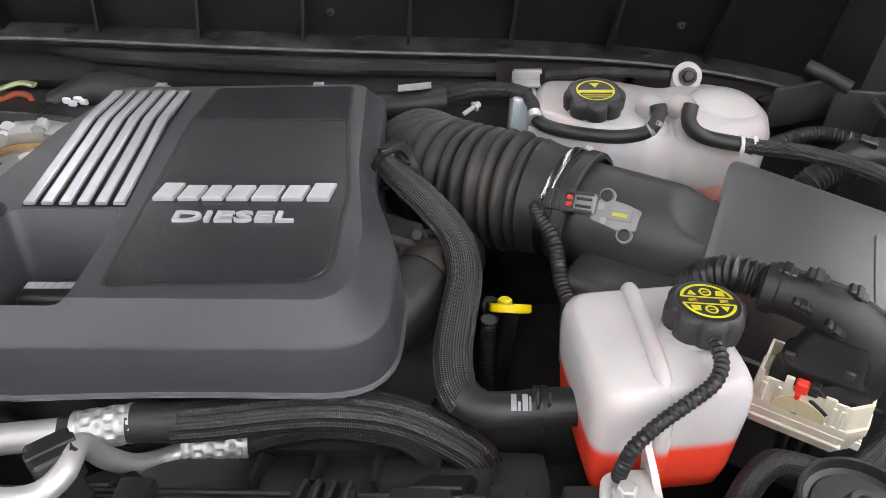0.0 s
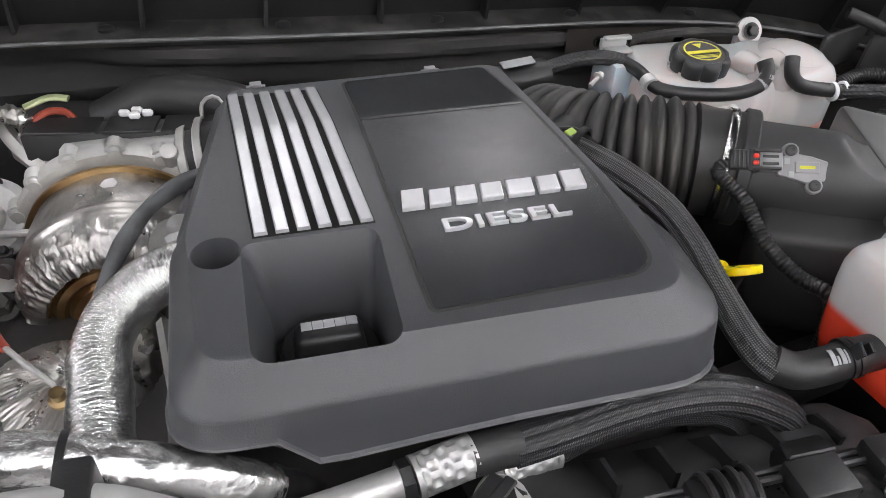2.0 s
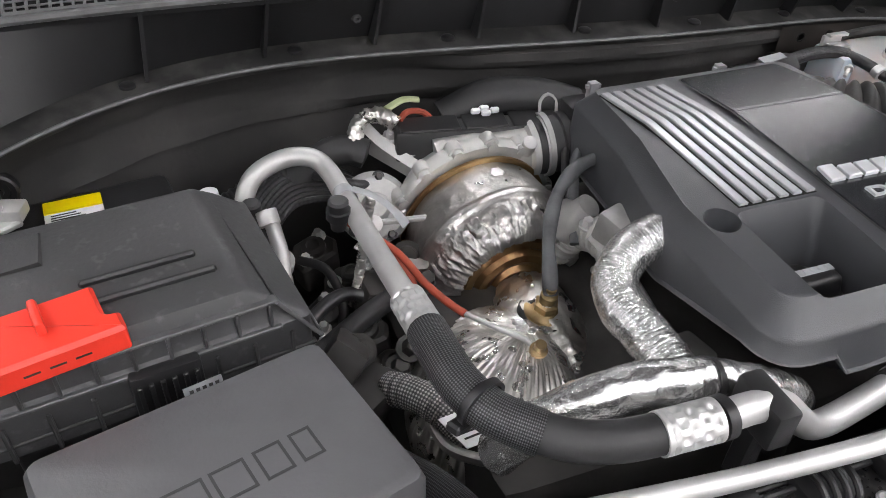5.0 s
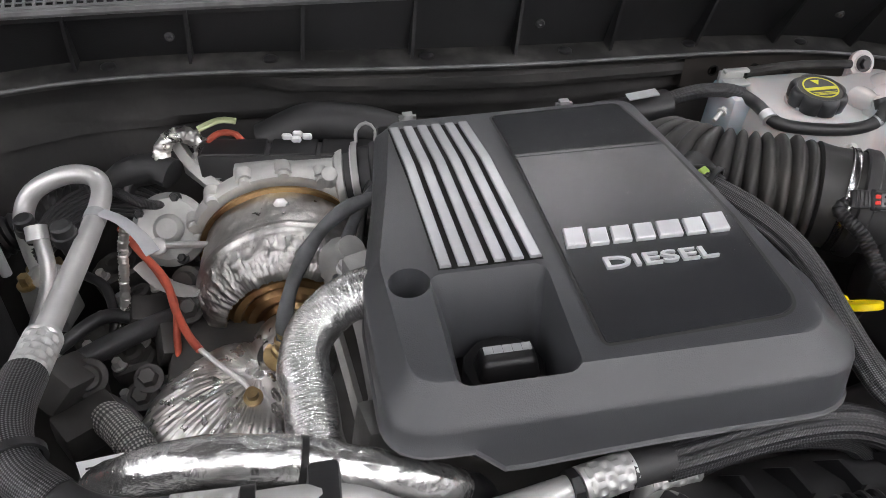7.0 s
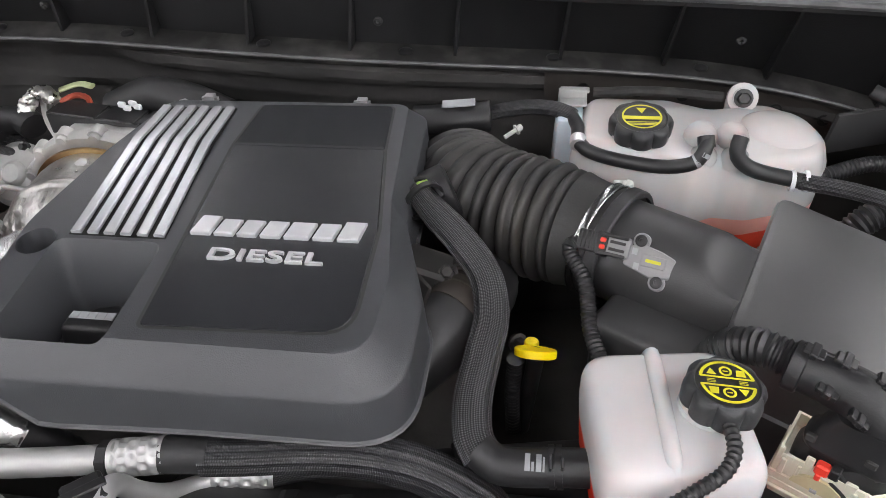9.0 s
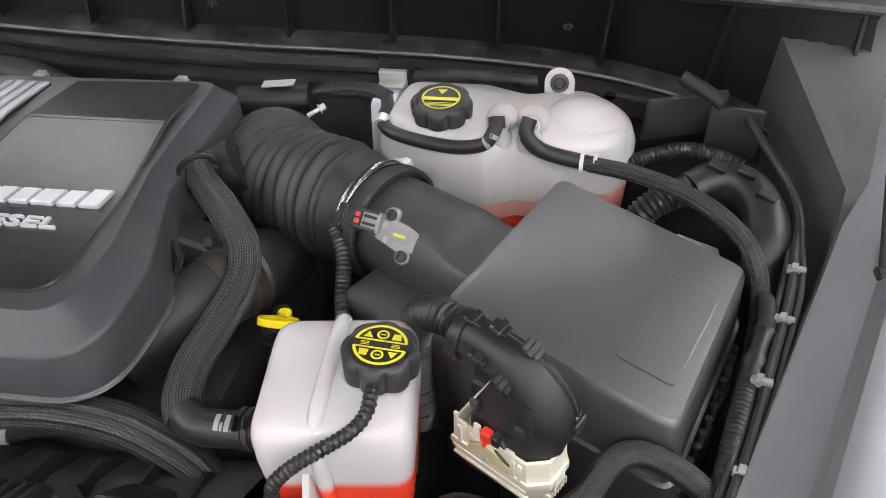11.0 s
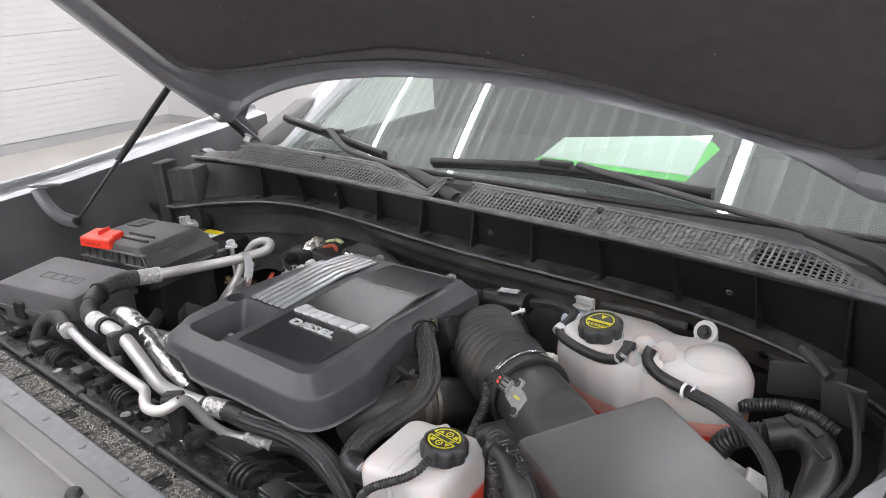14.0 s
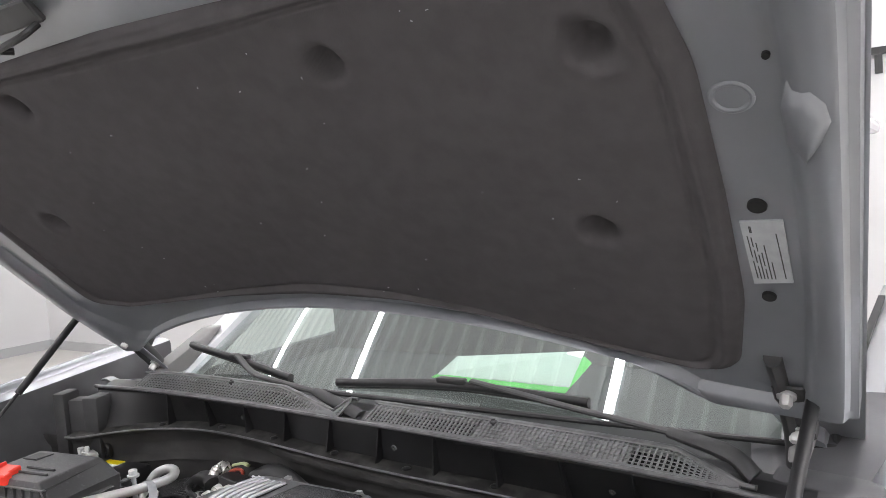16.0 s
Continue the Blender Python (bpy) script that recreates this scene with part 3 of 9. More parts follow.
    # smooth border behind the grilles
    for x0, x1 in ((-0.970, -0.265), (-0.215, 0.560)):
        bm = B()
        nx = 40
        tube(bm, [on(x0 + (x1 - x0) * i / nx, 1, 0.002) + V(0, 0.005, 0.001) for i in range(nx + 1)], 0.0055, 8, smooth=False, flat=0.8)
        part("border", bm, M_LIP, c)
    for x in (-0.66, 0.075):
        bm = B()
        lathe(bm, on(x, 0.92, 0.0), (0, -0.4, 1), [(-0.004, 0.007), (0.004, 0.007), (0.006, 0.005), (0.004, 0.003)], 14)
        part("plug", bm, M_BLACK, c)
    # rolled front edge
    bm = B()
    tube(bm, [(x, top_y(x), top_z(x) + 0.002) for x in xs], 0.005, 8, smooth=False)
    part("front_edge", bm, M_LIP, c)


cowl()


def fenders():
    """Inner sides of the bay and the painted wings."""
    for side, nm in ((1, "right_hand"), (-1, "left_hand")):
        xin = XC + side * 0.86 if side > 0 else XC - 0.86
        t = thing("front_wing", (xin, 0.5, 1.0), "grey painted front wing with dark inner panel", "wing")
        ys = [-0.02 + k * 0.05 for k in range(27)]

        def xe(y):
            return (0.445 + 0.43 * (min(y, 0.72) - 0.37) - 0.20 * max(0, y - 0.72)) if side > 0 else (-1.205 - 0.10 * (y - 0.45))

        ztop = 1.088 if side > 0 else 1.246
        def strip(nm, prof, mat, label=""):
            bm = B()
            loft(bm, [[(xe(y) + side * dx + (0.5 * max(0, y - 0.70) if side > 0 and dx > 0 else 0), y, ztop + dz + 0.03 * (y - 0.4) + (0.30 if side > 0 else 0.05) * max(0, y - 0.62)) for y in ys] for dx, dz in prof], False, False, closed=False)
            part(nm, bm, mat, t, label)

        strip("inner_panel", [(0, -0.45), (0, -0.012), (0.003, -0.002)], M_DUSTYLID, "dusty dark inner panel")
        strip("flange", [(0.003, -0.002), (0.006, 0.0), (0.048, 0.006), (0.052, 0.010), (0.054, 0.020)], M_PAINT, "grey painted flange")
        strip("skin", [(0.054, 0.020), (0.060, 0.027), (0.075, 0.030), (0.17, 0.022), (0.24, -0.02), (0.28, -0.12), (0.29, -0.5)] if side > 0 else [(0.054, 0.020), (0.058, 0.026), (0.066, 0.028), (0.09, 0.016), (0.11, -0.03), (0.12, -0.12), (0.125, -0.5)], M_PAINT, "grey metallic painted skin")


fenders()


def bay_floor():
    bm = B()
    box(bm, -1.45, 0.95, 0.10, 1.40, 0.66, 0.70)
    box(bm, -0.62, 0.02, 0.42, 0.86, 0.70, 1.0, 0.03)
    solo("engine_block", bm, M_BLOCK, "dark dirty engine block deep in the bay", "engine")


bay_floor()


def front_support():
    t = thing("radiator_support", (XC, 0.25, 1.0), "black plastic radiator support panel along the front", "panel")
    bm = B()
    xs = [-1.15 + k * 0.05 for k in range(34)]
    prof = [(0.345, 0.78), (0.338, 1.02), (0.330, 1.055), (0.322, 1.064), (0.276, 1.0665), (0.272, 1.060), (0.240, 1.056)]
    loft(bm, [[(x, y, z) for x in xs] for y, z in prof], False, False, closed=False)
    part("panel", bm, M_SUPPORT, t)
    bm = B()
    prof = [(0.186, 1.076), (0.180, 1.078), (0.176, 1.085), (0.150, 1.0865), (0.146, 1.084), (0.142, 1.0865), (0.10, 1.087), (0.06, 1.074), (0.0, 1.02), (-0.03, 0.9), (-0.03, 0.4)]
    loft(bm, [[(x, y - 0.02 * ((x - XC) / 0.8) ** 2, z) for x in xs] for y, z in prof], False, False, closed=False)
    part("upper_trim", bm, M_TRIM, t, "satin grey upper grille trim")
    bm = B()
    loft(bm, [[(x, y, z) for x in xs] for y, z in ((0.160, 1.074), (0.186, 1.0775), (0.214, 1.0775), (0.218, 1.074), (0.220, 1.062))], False, False, closed=False)
    part("flange", bm, M_FLANGE, t, "scratched grey painted flange")
    for k in range(9):
        x = -0.93 + k * 0.125
        bm = B()
        lathe(bm, (x, 0.200, 1.0770), (0, 0, 1), [(0, 0.006), (0.0016, 0.005), (0.002, 0.001)], 14)
        part("rivet", bm, M_FLANGE, t)


front_support()


def windscreen():
    xs = [-1.06 + k * 0.057 for k in range(31)]

    def base(x):
        u = (x - XC) / 0.86
        return 1.03 + 0.10 * u * u, 1.278 - 0.03 * u * u

    t = thing("windscreen", (XC, 1.1, 1.28), "raked windscreen with strip lights mirrored in it", "windscreen")
    bm = B()
    rows = []
    for k in range(9):
        s = k * 0.12
        rows.append([(x * (1 - 0.02 * k) + XC * 0.02 * k, base(x)[0] + s * math.cos(radians(30)), base(x)[1] + s * math.sin(radians(30)) + 0.01 * math.sin(k / 8 * math.pi)) for x in xs])
    loft(bm, rows, False, False, closed=False)
    g = part("pane", bm, M_GLASS, t)
    g.visible_shadow = False
    bm = B()
    tube(bm, [(x, base(x)[0] - 0.004, base(x)[1] + 0.001) for x in xs], 0.006, 8, smooth=False)
    part("lower_seal", bm, M_RUBBER, t)
    for x in (xs[0], xs[-1]):
        bm = B()
        tube(bm, [(x * (1 - 0.02 * k) + XC * 0.02 * k, base(x)[0] + k * 0.12 * math.cos(radians(30)), base(x)[1] + k * 0.12 * math.sin(radians(30)) + 0.01 * math.sin(k / 8 * math.pi)) for k in range(9)], 0.008, 8)
        part("side_seal", bm, M_RUBBER, t)
    # dashboard and dim cabin behind it
    bm = B()
    box(bm, -1.0, 0.62, 1.10, 1.75, 1.12, 1.205, 0.03)
    solo("dashboard", bm, M_DASH, "dark dashboard top behind the windscreen", "dashboard")
    bm = B()
    rows = [[(x, 1.75, z) for x in (-1.0, 0.62)] for z in (0.7, 1.9)]
    loft(bm, rows, False, False, closed=False)
    box(bm, -1.02, -1.0, 1.12, 2.8, 0.7, 1.25)
    box(bm, 0.62, 0.64, 1.12, 2.8, 0.7, 1.25)
    solo("cabin_back", bm, M_DASH, "dim cabin interior behind the glass", "cabin", kind="structure")
    bm = B()
    box(bm, -1.0, 0.62, 1.78, 3.2, 1.83, 1.88, 0.02)
    for x in (-1.03, 0.60):
        tube(bm, [(x, 1.12, 1.24), (x * 0.97 + XC * 0.03, 1.5, 1.48), (x * 0.93 + XC * 0.07, 2.0, 1.80)], 0.04, 10)
    for x in (0.655, -1.065):
        box(bm, x - 0.045, x + 0.045, 1.45, 3.2, 0.5, 1.235, 0.02, 2)
    solo("cab_roof", bm, M_PAINT, "grey painted cab roof and screen pillars", "cab", kind="structure")


windscreen()


def cowl_sides():
    for x0, x1 in ((0.565, 0.73), (-1.135, -1.00)):
        bm = B()
        box(bm, x0, x1, 0.965, 1.25, 0.95, 1.232, 0.012, 3)
        solo("corner_filler", bm, M_DUSTYLID, "black plastic filler at the end of the scuttle", "panel", "fillers beside the scuttle")
    # grey covers at the foot of the screen pillars
    for side in (1, -1):
        x = XC + side * 0.83
        bm = B()
        q = [(x, 0.99, 1.262), (x, 1.12, 1.270), (x - side * 0.01, 1.24, 1.375), (x - side * 0.005, 1.20, 1.372), (x, 1.05, 1.300)]
        a = ring(bm, q)
        b = ring(bm, [(p[0] - side * 0.035, p[1] + 0.012, p[2] - 0.004) for p in q])
        bridge(bm, a, b), bm.faces.new(a), bm.faces.new(list(reversed(b)))
        bmesh.ops.bevel(bm, geom=list(bm.edges), offset=0.006, segments=2, profile=0.5, affect="EDGES")
        solo("pillar_cover", bm, M_TRIM, "satin grey plastic cover at the screen pillar's foot", "panel", "covers at the pillars")


cowl_sides()


def hood():
    a = radians(45.5)
    t = thing("hood", (XC, 0.911, 1.475), "raised grey hood with dark felt liner", "hood")
    o, ex, es, en = V(XC, 0.911, 1.475), V(1, 0, 0), V(0, -math.cos(a), math.sin(a)), V(0, -math.sin(a), -math.cos(a))

    def H(u, s, n=0.0):
        return o + ex * u + es * s + en * n

    def crown(u, s):
        return 0.035 * (u / 0.9) ** 2 + 0.03 * (max(0, s - 0.5)) ** 2

    def rear(u):
        return 0.066 - 0.29 * u * u - (6.0 if u > 0 else 0.3) * max(0, abs(u) - 0.62) ** 2

    def half(s):
        """Half the hood's width, wider towards its front."""
        return 0.912 + 0.07 * s

    N = 36
    us = [-0.925 + 1.85 * k / N for k in range(N + 1)]
    # outer skin, with rolled rim
    bm = B()
    rows = []
    for k, f in enumerate((0, 0.02, 0.25, 0.5, 0.75, 0.95, 1.0)):
        run = [(u, rear(u) - 0.012 + f * (1.16 - rear(u) + 0.012 - 0.10 * (u / 0.9) ** 2)) for u in us]
        rows.append([H(u * (half(s) + 0.005) / 0.925, s, crown(u, f) - 0.055) for u, s in run])
    loft(bm, rows, False, False, closed=False)
    part("outer_skin", bm, M_PAINT, t)
    bm = B()
    # inner frame: border between the liner and the rim
    lin = rounded([(-0.790, 0.070), (-0.66, 0.046), (-0.50, 0.058), (-0.28, 0.076), (-0.04, 0.085), (0.20, 0.072), (0.37, 0.040), (0.50, -0.004), (0.62, -0.040), (0.745, -0.070), (0.785, 0.13), (0.797, 0.33), (0.802, 0.52), (0.772, 0.695), (0.30, 0.700), (0.0, 0.708), (-0.69, 0.700), (-0.81, 0.5)],
                  [0.06, 0.2, 0.5, 0.6, 0.6, 0.5, 0.4, 0.3, 0.3, 0.085, 0.5, 0.6, 0.25, 0.11, 1.0, 1.0, 0.08, 0.25], 12)
    dense = []
    for p, q in zip(lin, lin[1:] + lin[:1]):
        k = max(1, int((q - p).length / 0.012))
        dense += [p.lerp(q, i / k) for i in range(k)]
    lin = dense
    out = []
    for p in lin:
        c = V(0, 0.36, 0)
        d = Vector((p.x, p.y - 0.36))
        k = min(0.92 / max(1e-6, abs(d.x)), (0.80 if d.y > 0 else 0.52) / max(1e-6, abs(d.y)))
        q = d * k
        s = q.y + 0.36
        q.x *= half(s) / 0.92
        s = max(s, rear(q.x) - 0.005)
        out.append(Vector((q.x, s)))
    lvl = [(1.0, -0.05), (0.985, -0.002), (0.95, 0.0), (0.915, 0.003), (0.87, 0.016), (0.82, 0.019), (0.66, 0.017), (0.60, 0.013), (0.55, 0.001), (0.52, -0.002), (0.16, -0.002), (0.05, -0.003), (0.0, -0.005)]
    rings = []
    for f, h in lvl:
        rings.append([H(*(p.lerp(q, f)), crown(p.lerp(q, f).x, p.lerp(q, f).y) + h) for p, q in zip(lin, out)])
    loft(bm, rings, False, False)
    part("inner_frame", bm, M_PAINT_DARKENED, t, "grey painted inner frame")
    # felt liner, padded with a pressed rim and round dimples
    bm = B()
    dim = [(0.355, 0.588, 0.026), (0.706, 0.560, 0.025), (0.623, 0.268, 0.024), (-0.575, 0.345, 0.026), (-0.335, 0.622, 0.028)]
    levels = [0.005 * k for k in range(20)] + [0.100 + 0.0095 * k for k in range(94)]
    cen = Vector((0, 0.33))
    rings = []
    for f in levels:
        g = []
        for p in lin:
            q = p.lerp(cen, f)
            far = (q - p).length
            h = 0.010 * min(1, far / 0.010) ** 0.6 - 0.005
            h += 0.0055 * math.exp(-((far - 0.024) / 0.006) ** 2) - 0.0045 * math.exp(-((far - 0.039) / 0.006) ** 2)
            for dx, ds, r in dim:
                if r:
                    d2 = ((q.x - dx) ** 2 + (q.y - ds) ** 2) / (r * r)
                    h -= 0.030 * math.exp(-d2 ** 2 * 1.6) - 0.004 * math.exp(-((math.sqrt(d2) - 1.6) ** 2) * 4) + 0.006 * math.exp(-d2 * 0.18)
            g.append(H(q.x, q.y, crown(q.x, q.y) + h))
        rings.append(g)
    loft(bm, rings, False, True)
    part("liner", bm, M_LINER, t, "dark brown-grey felt liner", angle=60)
    rl = random.Random(3)
    bm = B()
    for k in range(34):
        u, s = -0.72 + rl.random() * 1.44, 0.09 + rl.random() * 0.56
        a0 = rl.random() * 6.28
        ln = 0.0012 + rl.random() * 0.0028
        p = H(u, s, crown(u, s) + 0.0105)
        rod(bm, p, p + ex * (ln * math.cos(a0)) + es * (ln * math.sin(a0)), 0.0006, 4)
    tagged(part("lint", bm, M_LABELGREY, t, "pale lint specks on the felt"), kind="stuff")
    # pressed forms of the frame: a peaked boss and an oval emboss
    for side in (1, -1):
        bm = B()
        cu, cs = side * 0.900, 0.450
        out8 = [(-0.014, 0.040), (0.004, 0.046), (0.020, 0.030), (0.024, 0.000), (0.008, -0.035), (-0.012, -0.066), (-0.022, -0.030), (-0.022, 0.012)]
        rings = []
        for f, h in ((1.15, 0.004), (1.0, 0.009), (0.80, 0.018), (0.55, 0.025), (0.30, 0.028), (0.1, 0.0285)):
            rings.append([H(cu + side * (a * f + 0.004 * (1 - f)), cs + b * f + 0.008 * (1 - f), crown(cu, cs) + h) for a, b in out8])
        loft(bm, rings, False, True)
        part("boss", bm, M_PAINT_DARKENED, t, angle=60)
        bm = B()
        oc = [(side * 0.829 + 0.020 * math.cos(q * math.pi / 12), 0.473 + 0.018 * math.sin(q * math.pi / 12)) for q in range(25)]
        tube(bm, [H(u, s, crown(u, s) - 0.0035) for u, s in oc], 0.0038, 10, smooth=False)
        part("oval_emboss", bm, M_PAINT_DARKENED, t)
    # striker on the front edge
    bm = B()
    tube(bm, [H(-0.155, 0.728, 0.03), H(-0.158, 0.742, 0.045), H(-0.12, 0.748, 0.05), H(-0.075, 0.752, 0.045), H(-0.065, 0.752, 0.02)], 0.0055, 10)
    sk = part("striker", bm, M_BLACK, t, "black steel striker loop")
    bm = B()
    box(bm, -0.185, -0.05, 0.752, 0.79, 0.010, 0.022, 0.003, 1, m=Matrix((( 1, 0, 0, o.x), (0, es.y, en.y, o.y), (0, es.z, en.z, o.z), (0, 0, 0, 1))))
    part("striker_plate", bm, M_BLACK2, sk)
    # mounting plates with bolts at the rear corners
    fm = Matrix(((1, 0, 0, o.x), (0, es.y, en.y, o.y), (0, es.z, en.z, o.z), (0, 0, 0, 1)))
    for side in (1, -1):
        cu = side * 0.812
        bm = B()
        box(bm, cu - 0.024, cu + 0.022, -0.235, -0.075, 0.030, 0.036, 0.003, 1, m=fm)
        mp = part("corner_plate", bm, M_BLACK2 if side > 0 else M_PAINT_DARKENED, t)
        for s in (-0.095, -0.205):
            bm = B()
            bolt(bm, H(cu - 0.004, s, 0.036), en, 0.0095, 0.016)
            part("bolt", bm, M_ALU, mp, "bright plated bolt")
    # label and drain holes on the frame
    bm = B()
    a4 = [H(u, s, crown(u, s) - 0.002 + 0.0) for u, s in ((0.803, 0.168), (0.850, 0.174), (0.853, 0.290), (0.805, 0.287))]
    r0 = ring(bm, a4)
    r1 = ring(bm, [p + en * 0.003 for p in a4])
    bridge(bm, r0, r1)
    bm.faces.new(r1)
    st = part("label_plate", bm, M_LABELGREY, t, "pale printed data label")
    runs = ((0.809, ((0.180, 0.215), (0.222, 0.262))), (0.8130, ((0.180, 0.205), (0.212, 0.236), (0.242, 0.260))), (0.8170, ((0.180, 0.228), (0.234, 0.250))), (0.8210, ((0.180, 0.200), (0.206, 0.232))), (0.8255, ((0.180, 0.246),)), (0.8300, ((0.180, 0.214),)), (0.8420, ((0.182, 0.268),)), (0.8135, ((0.268, 0.280),)), (0.8150, ((0.268, 0.280),)))
    for u0, rows in runs:
        for s0, s1 in rows:
            bm = B()
            p = [H(u, q, crown(u0, s0) + 0.0016) for u, q in ((u0, s0), (u0 + 0.0014, s0), (u0 + 0.0014, s1), (u0, s1))]
            bm.faces.new(ring(bm, p))
            part("printed_bar", bm, M_PRINT, st)
    for u, s, r in ((0.829, 0.314, 0.011), (0.817, 0.141, 0.009), (0.869, 0.522, 0.004)):
        bm = B()
        c = H(u, s, crown(u, s) - 0.006)
        lathe(bm, c, en, [(0, r), (0.0075, r), (0.0085, r * 0.92), (0.0085, 0.0005)], 20)
        part("drain_hole", bm, M_HOLE, t)
    return H, crown, rear


H, crown, rear = hood()


# ---------------------------------------------------------------- engine cover
def text_mesh(body, size, depth, m):
    """Built-in font, extruded, as a bmesh at the pose m."""
    cu = bpy.data.curves.new("txt", "FONT")
    cu.body, cu.size, cu.extrude, cu.offset = body, size, depth, 0.012 * size
    cu.align_x = "LEFT"
    ob = bpy.data.objects.new("txt", cu)
    scene.collection.objects.link(ob)
    bpy.context.view_layer.update()
    me = bpy.data.meshes.new_from_object(ob.evaluated_get(bpy.context.evaluated_depsgraph_get()))
    bm = B()
    bm.from_mesh(me)
    bmesh.ops.transform(bm, matrix=m, verts=bm.verts)
    bpy.data.objects.remove(ob)
    bpy.data.meshes.remove(me)
    return bm


def cover_z(y):
    """Height of the cover's top, rising gently to its crease and falling behind it."""
    return 1.1820 - 0.048 * max(0, 0.684 - y) - 0.088 * max(0, y - 0.684)


def engine_cover():
    t = thing("engine_cover", (-0.21, 0.58, 1.1), "dark grey moulded plastic engine cover with silver stripes", "engine cover")
    top = rounded([(-0.382, 0.418), (-0.048, 0.418), (-0.046, 0.50), (-0.062, 0.60), (-0.078, 0.795), (-0.355, 0.788), (-0.372, 0.66), (-0.392, 0.55)],
                  [0.028, 0.034, 0.06, 0.06, 0.02, 0.02, 0.15, 0.1], 7)
    low = rounded([(-0.408, 0.385), (-0.014, 0.388), (-0.014, 0.50), (-0.048, 0.60), (-0.058, 0.815), (-0.372, 0.808), (-0.390, 0.66), (-0.410, 0.55)],
                  [0.04, 0.055, 0.06, 0.06, 0.02, 0.02, 0.15, 0.1], 7)

    # points along the front edge, where the lower rim dips
    fs = [(x - low[7].x) / (low[8].x - low[7].x) for x in (-0.355, -0.348, -0.342, -0.336, -0.330, -0.324, -0.318, -0.312, -0.30, -0.28, -0.24, -0.18, -0.12)]
    fs = [f for f in fs if 0.01 < f < 0.99]
    top[8:8], low[8:8] = [top[7].lerp(top[8], f) for f in fs], [low[7].lerp(low[8], f) for f in fs]

    def lowz(p):
        z = 1.100 - 0.006 * max(0, 1 - abs(p.x + 0.30) / 0.10)
        z += 0.026 * min(1, max(0, (-0.318 - p.x) / 0.024)) * min(1, max(0, (0.50 - p.y) / 0.05))
        return z - 0.06 * max(0, p.y - 0.5)

    bm = B()
    mid = [a.lerp(b, 0.14) for a, b in zip(low, top)]

    def midz(p, q):
        return cover_z(q.y) - 0.0235 + 0.004 * max(0, p.y - 0.45)

    rings = [[(p.x, p.y, lowz(p)) for p in inset(low, 0.004)], [(p.x, p.y, lowz(p)) for p in low], [(p.x, p.y, lowz(p) + 0.003) for p in inset(low, -0.0015)],
             [(p.x, p.y, lowz(p) + 0.005) for p in inset(low, 0.0004)]]
    rings.append([(p.x, p.y, midz(p, q) - 0.003) for p, q in zip(inset(mid, -0.0006), top)])
    rings.append([(p.x, p.y, midz(p, q)) for p, q in zip(inset(mid, 0.0006), top)])
    rings.append([(p.x, p.y, midz(p, q) + 0.0025) for p, q in zip(inset(mid, 0.0035), top)])
    for k, dz in ((0.90, -0.0032), (0.96, -0.0010), (1.0, -0.0001)):
        rings.append([(a.lerp(b, k).x, a.lerp(b, k).y, cover_z(b.y) + dz) for a, b in zip(mid, top)])
    rings.append([(p.x, p.y, cover_z(p.y)) for p in inset(top, 0.005)])
    vs = loft(bm, rings, False, False)
    # top skin: rows across, so that the crease stays crisp
    f = bm.faces.new(vs[-1])
    for y in [0.43, 0.45, 0.47, 0.49, 0.505, 0.52, 0.56, 0.60, 0.64, 0.684, 0.71, 0.75]:
        bmesh.ops.bisect_plane(bm, geom=[g for g in bm.faces if g.is_valid] + list(bm.edges) + list(bm.verts), plane_co=(0, y, 0), plane_no=(0, 1, 0))
    bm.faces.new(list(reversed(vs[0])))
    body = part("body", bm, M_COVER, t, angle=40)
    # thin paler tube paints the bevel's highlight along the lower rim
    bm = B()
    edge = [(p.x, p.y, lowz(p) + 0.0016) for p in inset(low, -0.001)]
    tube(bm, edge + edge[:1], 0.0012, 5, smooth=False)
    part("lower_edge", bm, M_LIP, t, "pale painted highlight along the lower edge")
    # open basin, and the round notch for the pipe beside it
    cb = B()
    def R(x0, x1, y0, y1, z, r):
        return [(p.x, p.y, z) for p in rounded([(x0, y0), (x1, y0), (x1, y1), (x0, y1)], r, 5)]
    loft(cb, [R(-0.336, -0.264, 0.428, 0.500, 1.06, 0.009), R(-0.340, -0.261, 0.424, 0.506, 1.128, 0.010), R(-0.349, -0.256, 0.414, 0.523, 1.164, 0.012), R(-0.354, -0.252, 0.410, 0.529, 1.1755, 0.013), R(-0.354, -0.252, 0.410, 0.529, 1.2, 0.013)])
    cut(body, new("cutter", finish("cutter", cb, M_COVER, 0)))
    cb = B()
    lathe(cb, (-0.376, 0.520, 1.128), V(0.12, 0.05, 1), [(0, 0.014), (0.006, 0.0165), (0.10, 0.0185)], 32)
    cut(body, new("cutter", finish("cutter", cb, M_COVER, 0)))
    # dark inset panel in two fields
    def sheet(poly, h0, h1, mat, nm, label="", bev=0.0012):
        y0, y1 = min(p.y for p in poly), max(p.y for p in poly)
        n = 90

        def span(y):
            xs = []
            for a, b in zip(poly, poly[1:] + poly[:1]):
                if (a.y - y) * (b.y - y) <= 0 and abs(a.y - b.y) > 1e-7:
                    xs.append(a.x + (b.x - a.x) * (y - a.y) / (b.y - a.y))
            return min(xs), max(xs)

        bm = B()
        rows = []
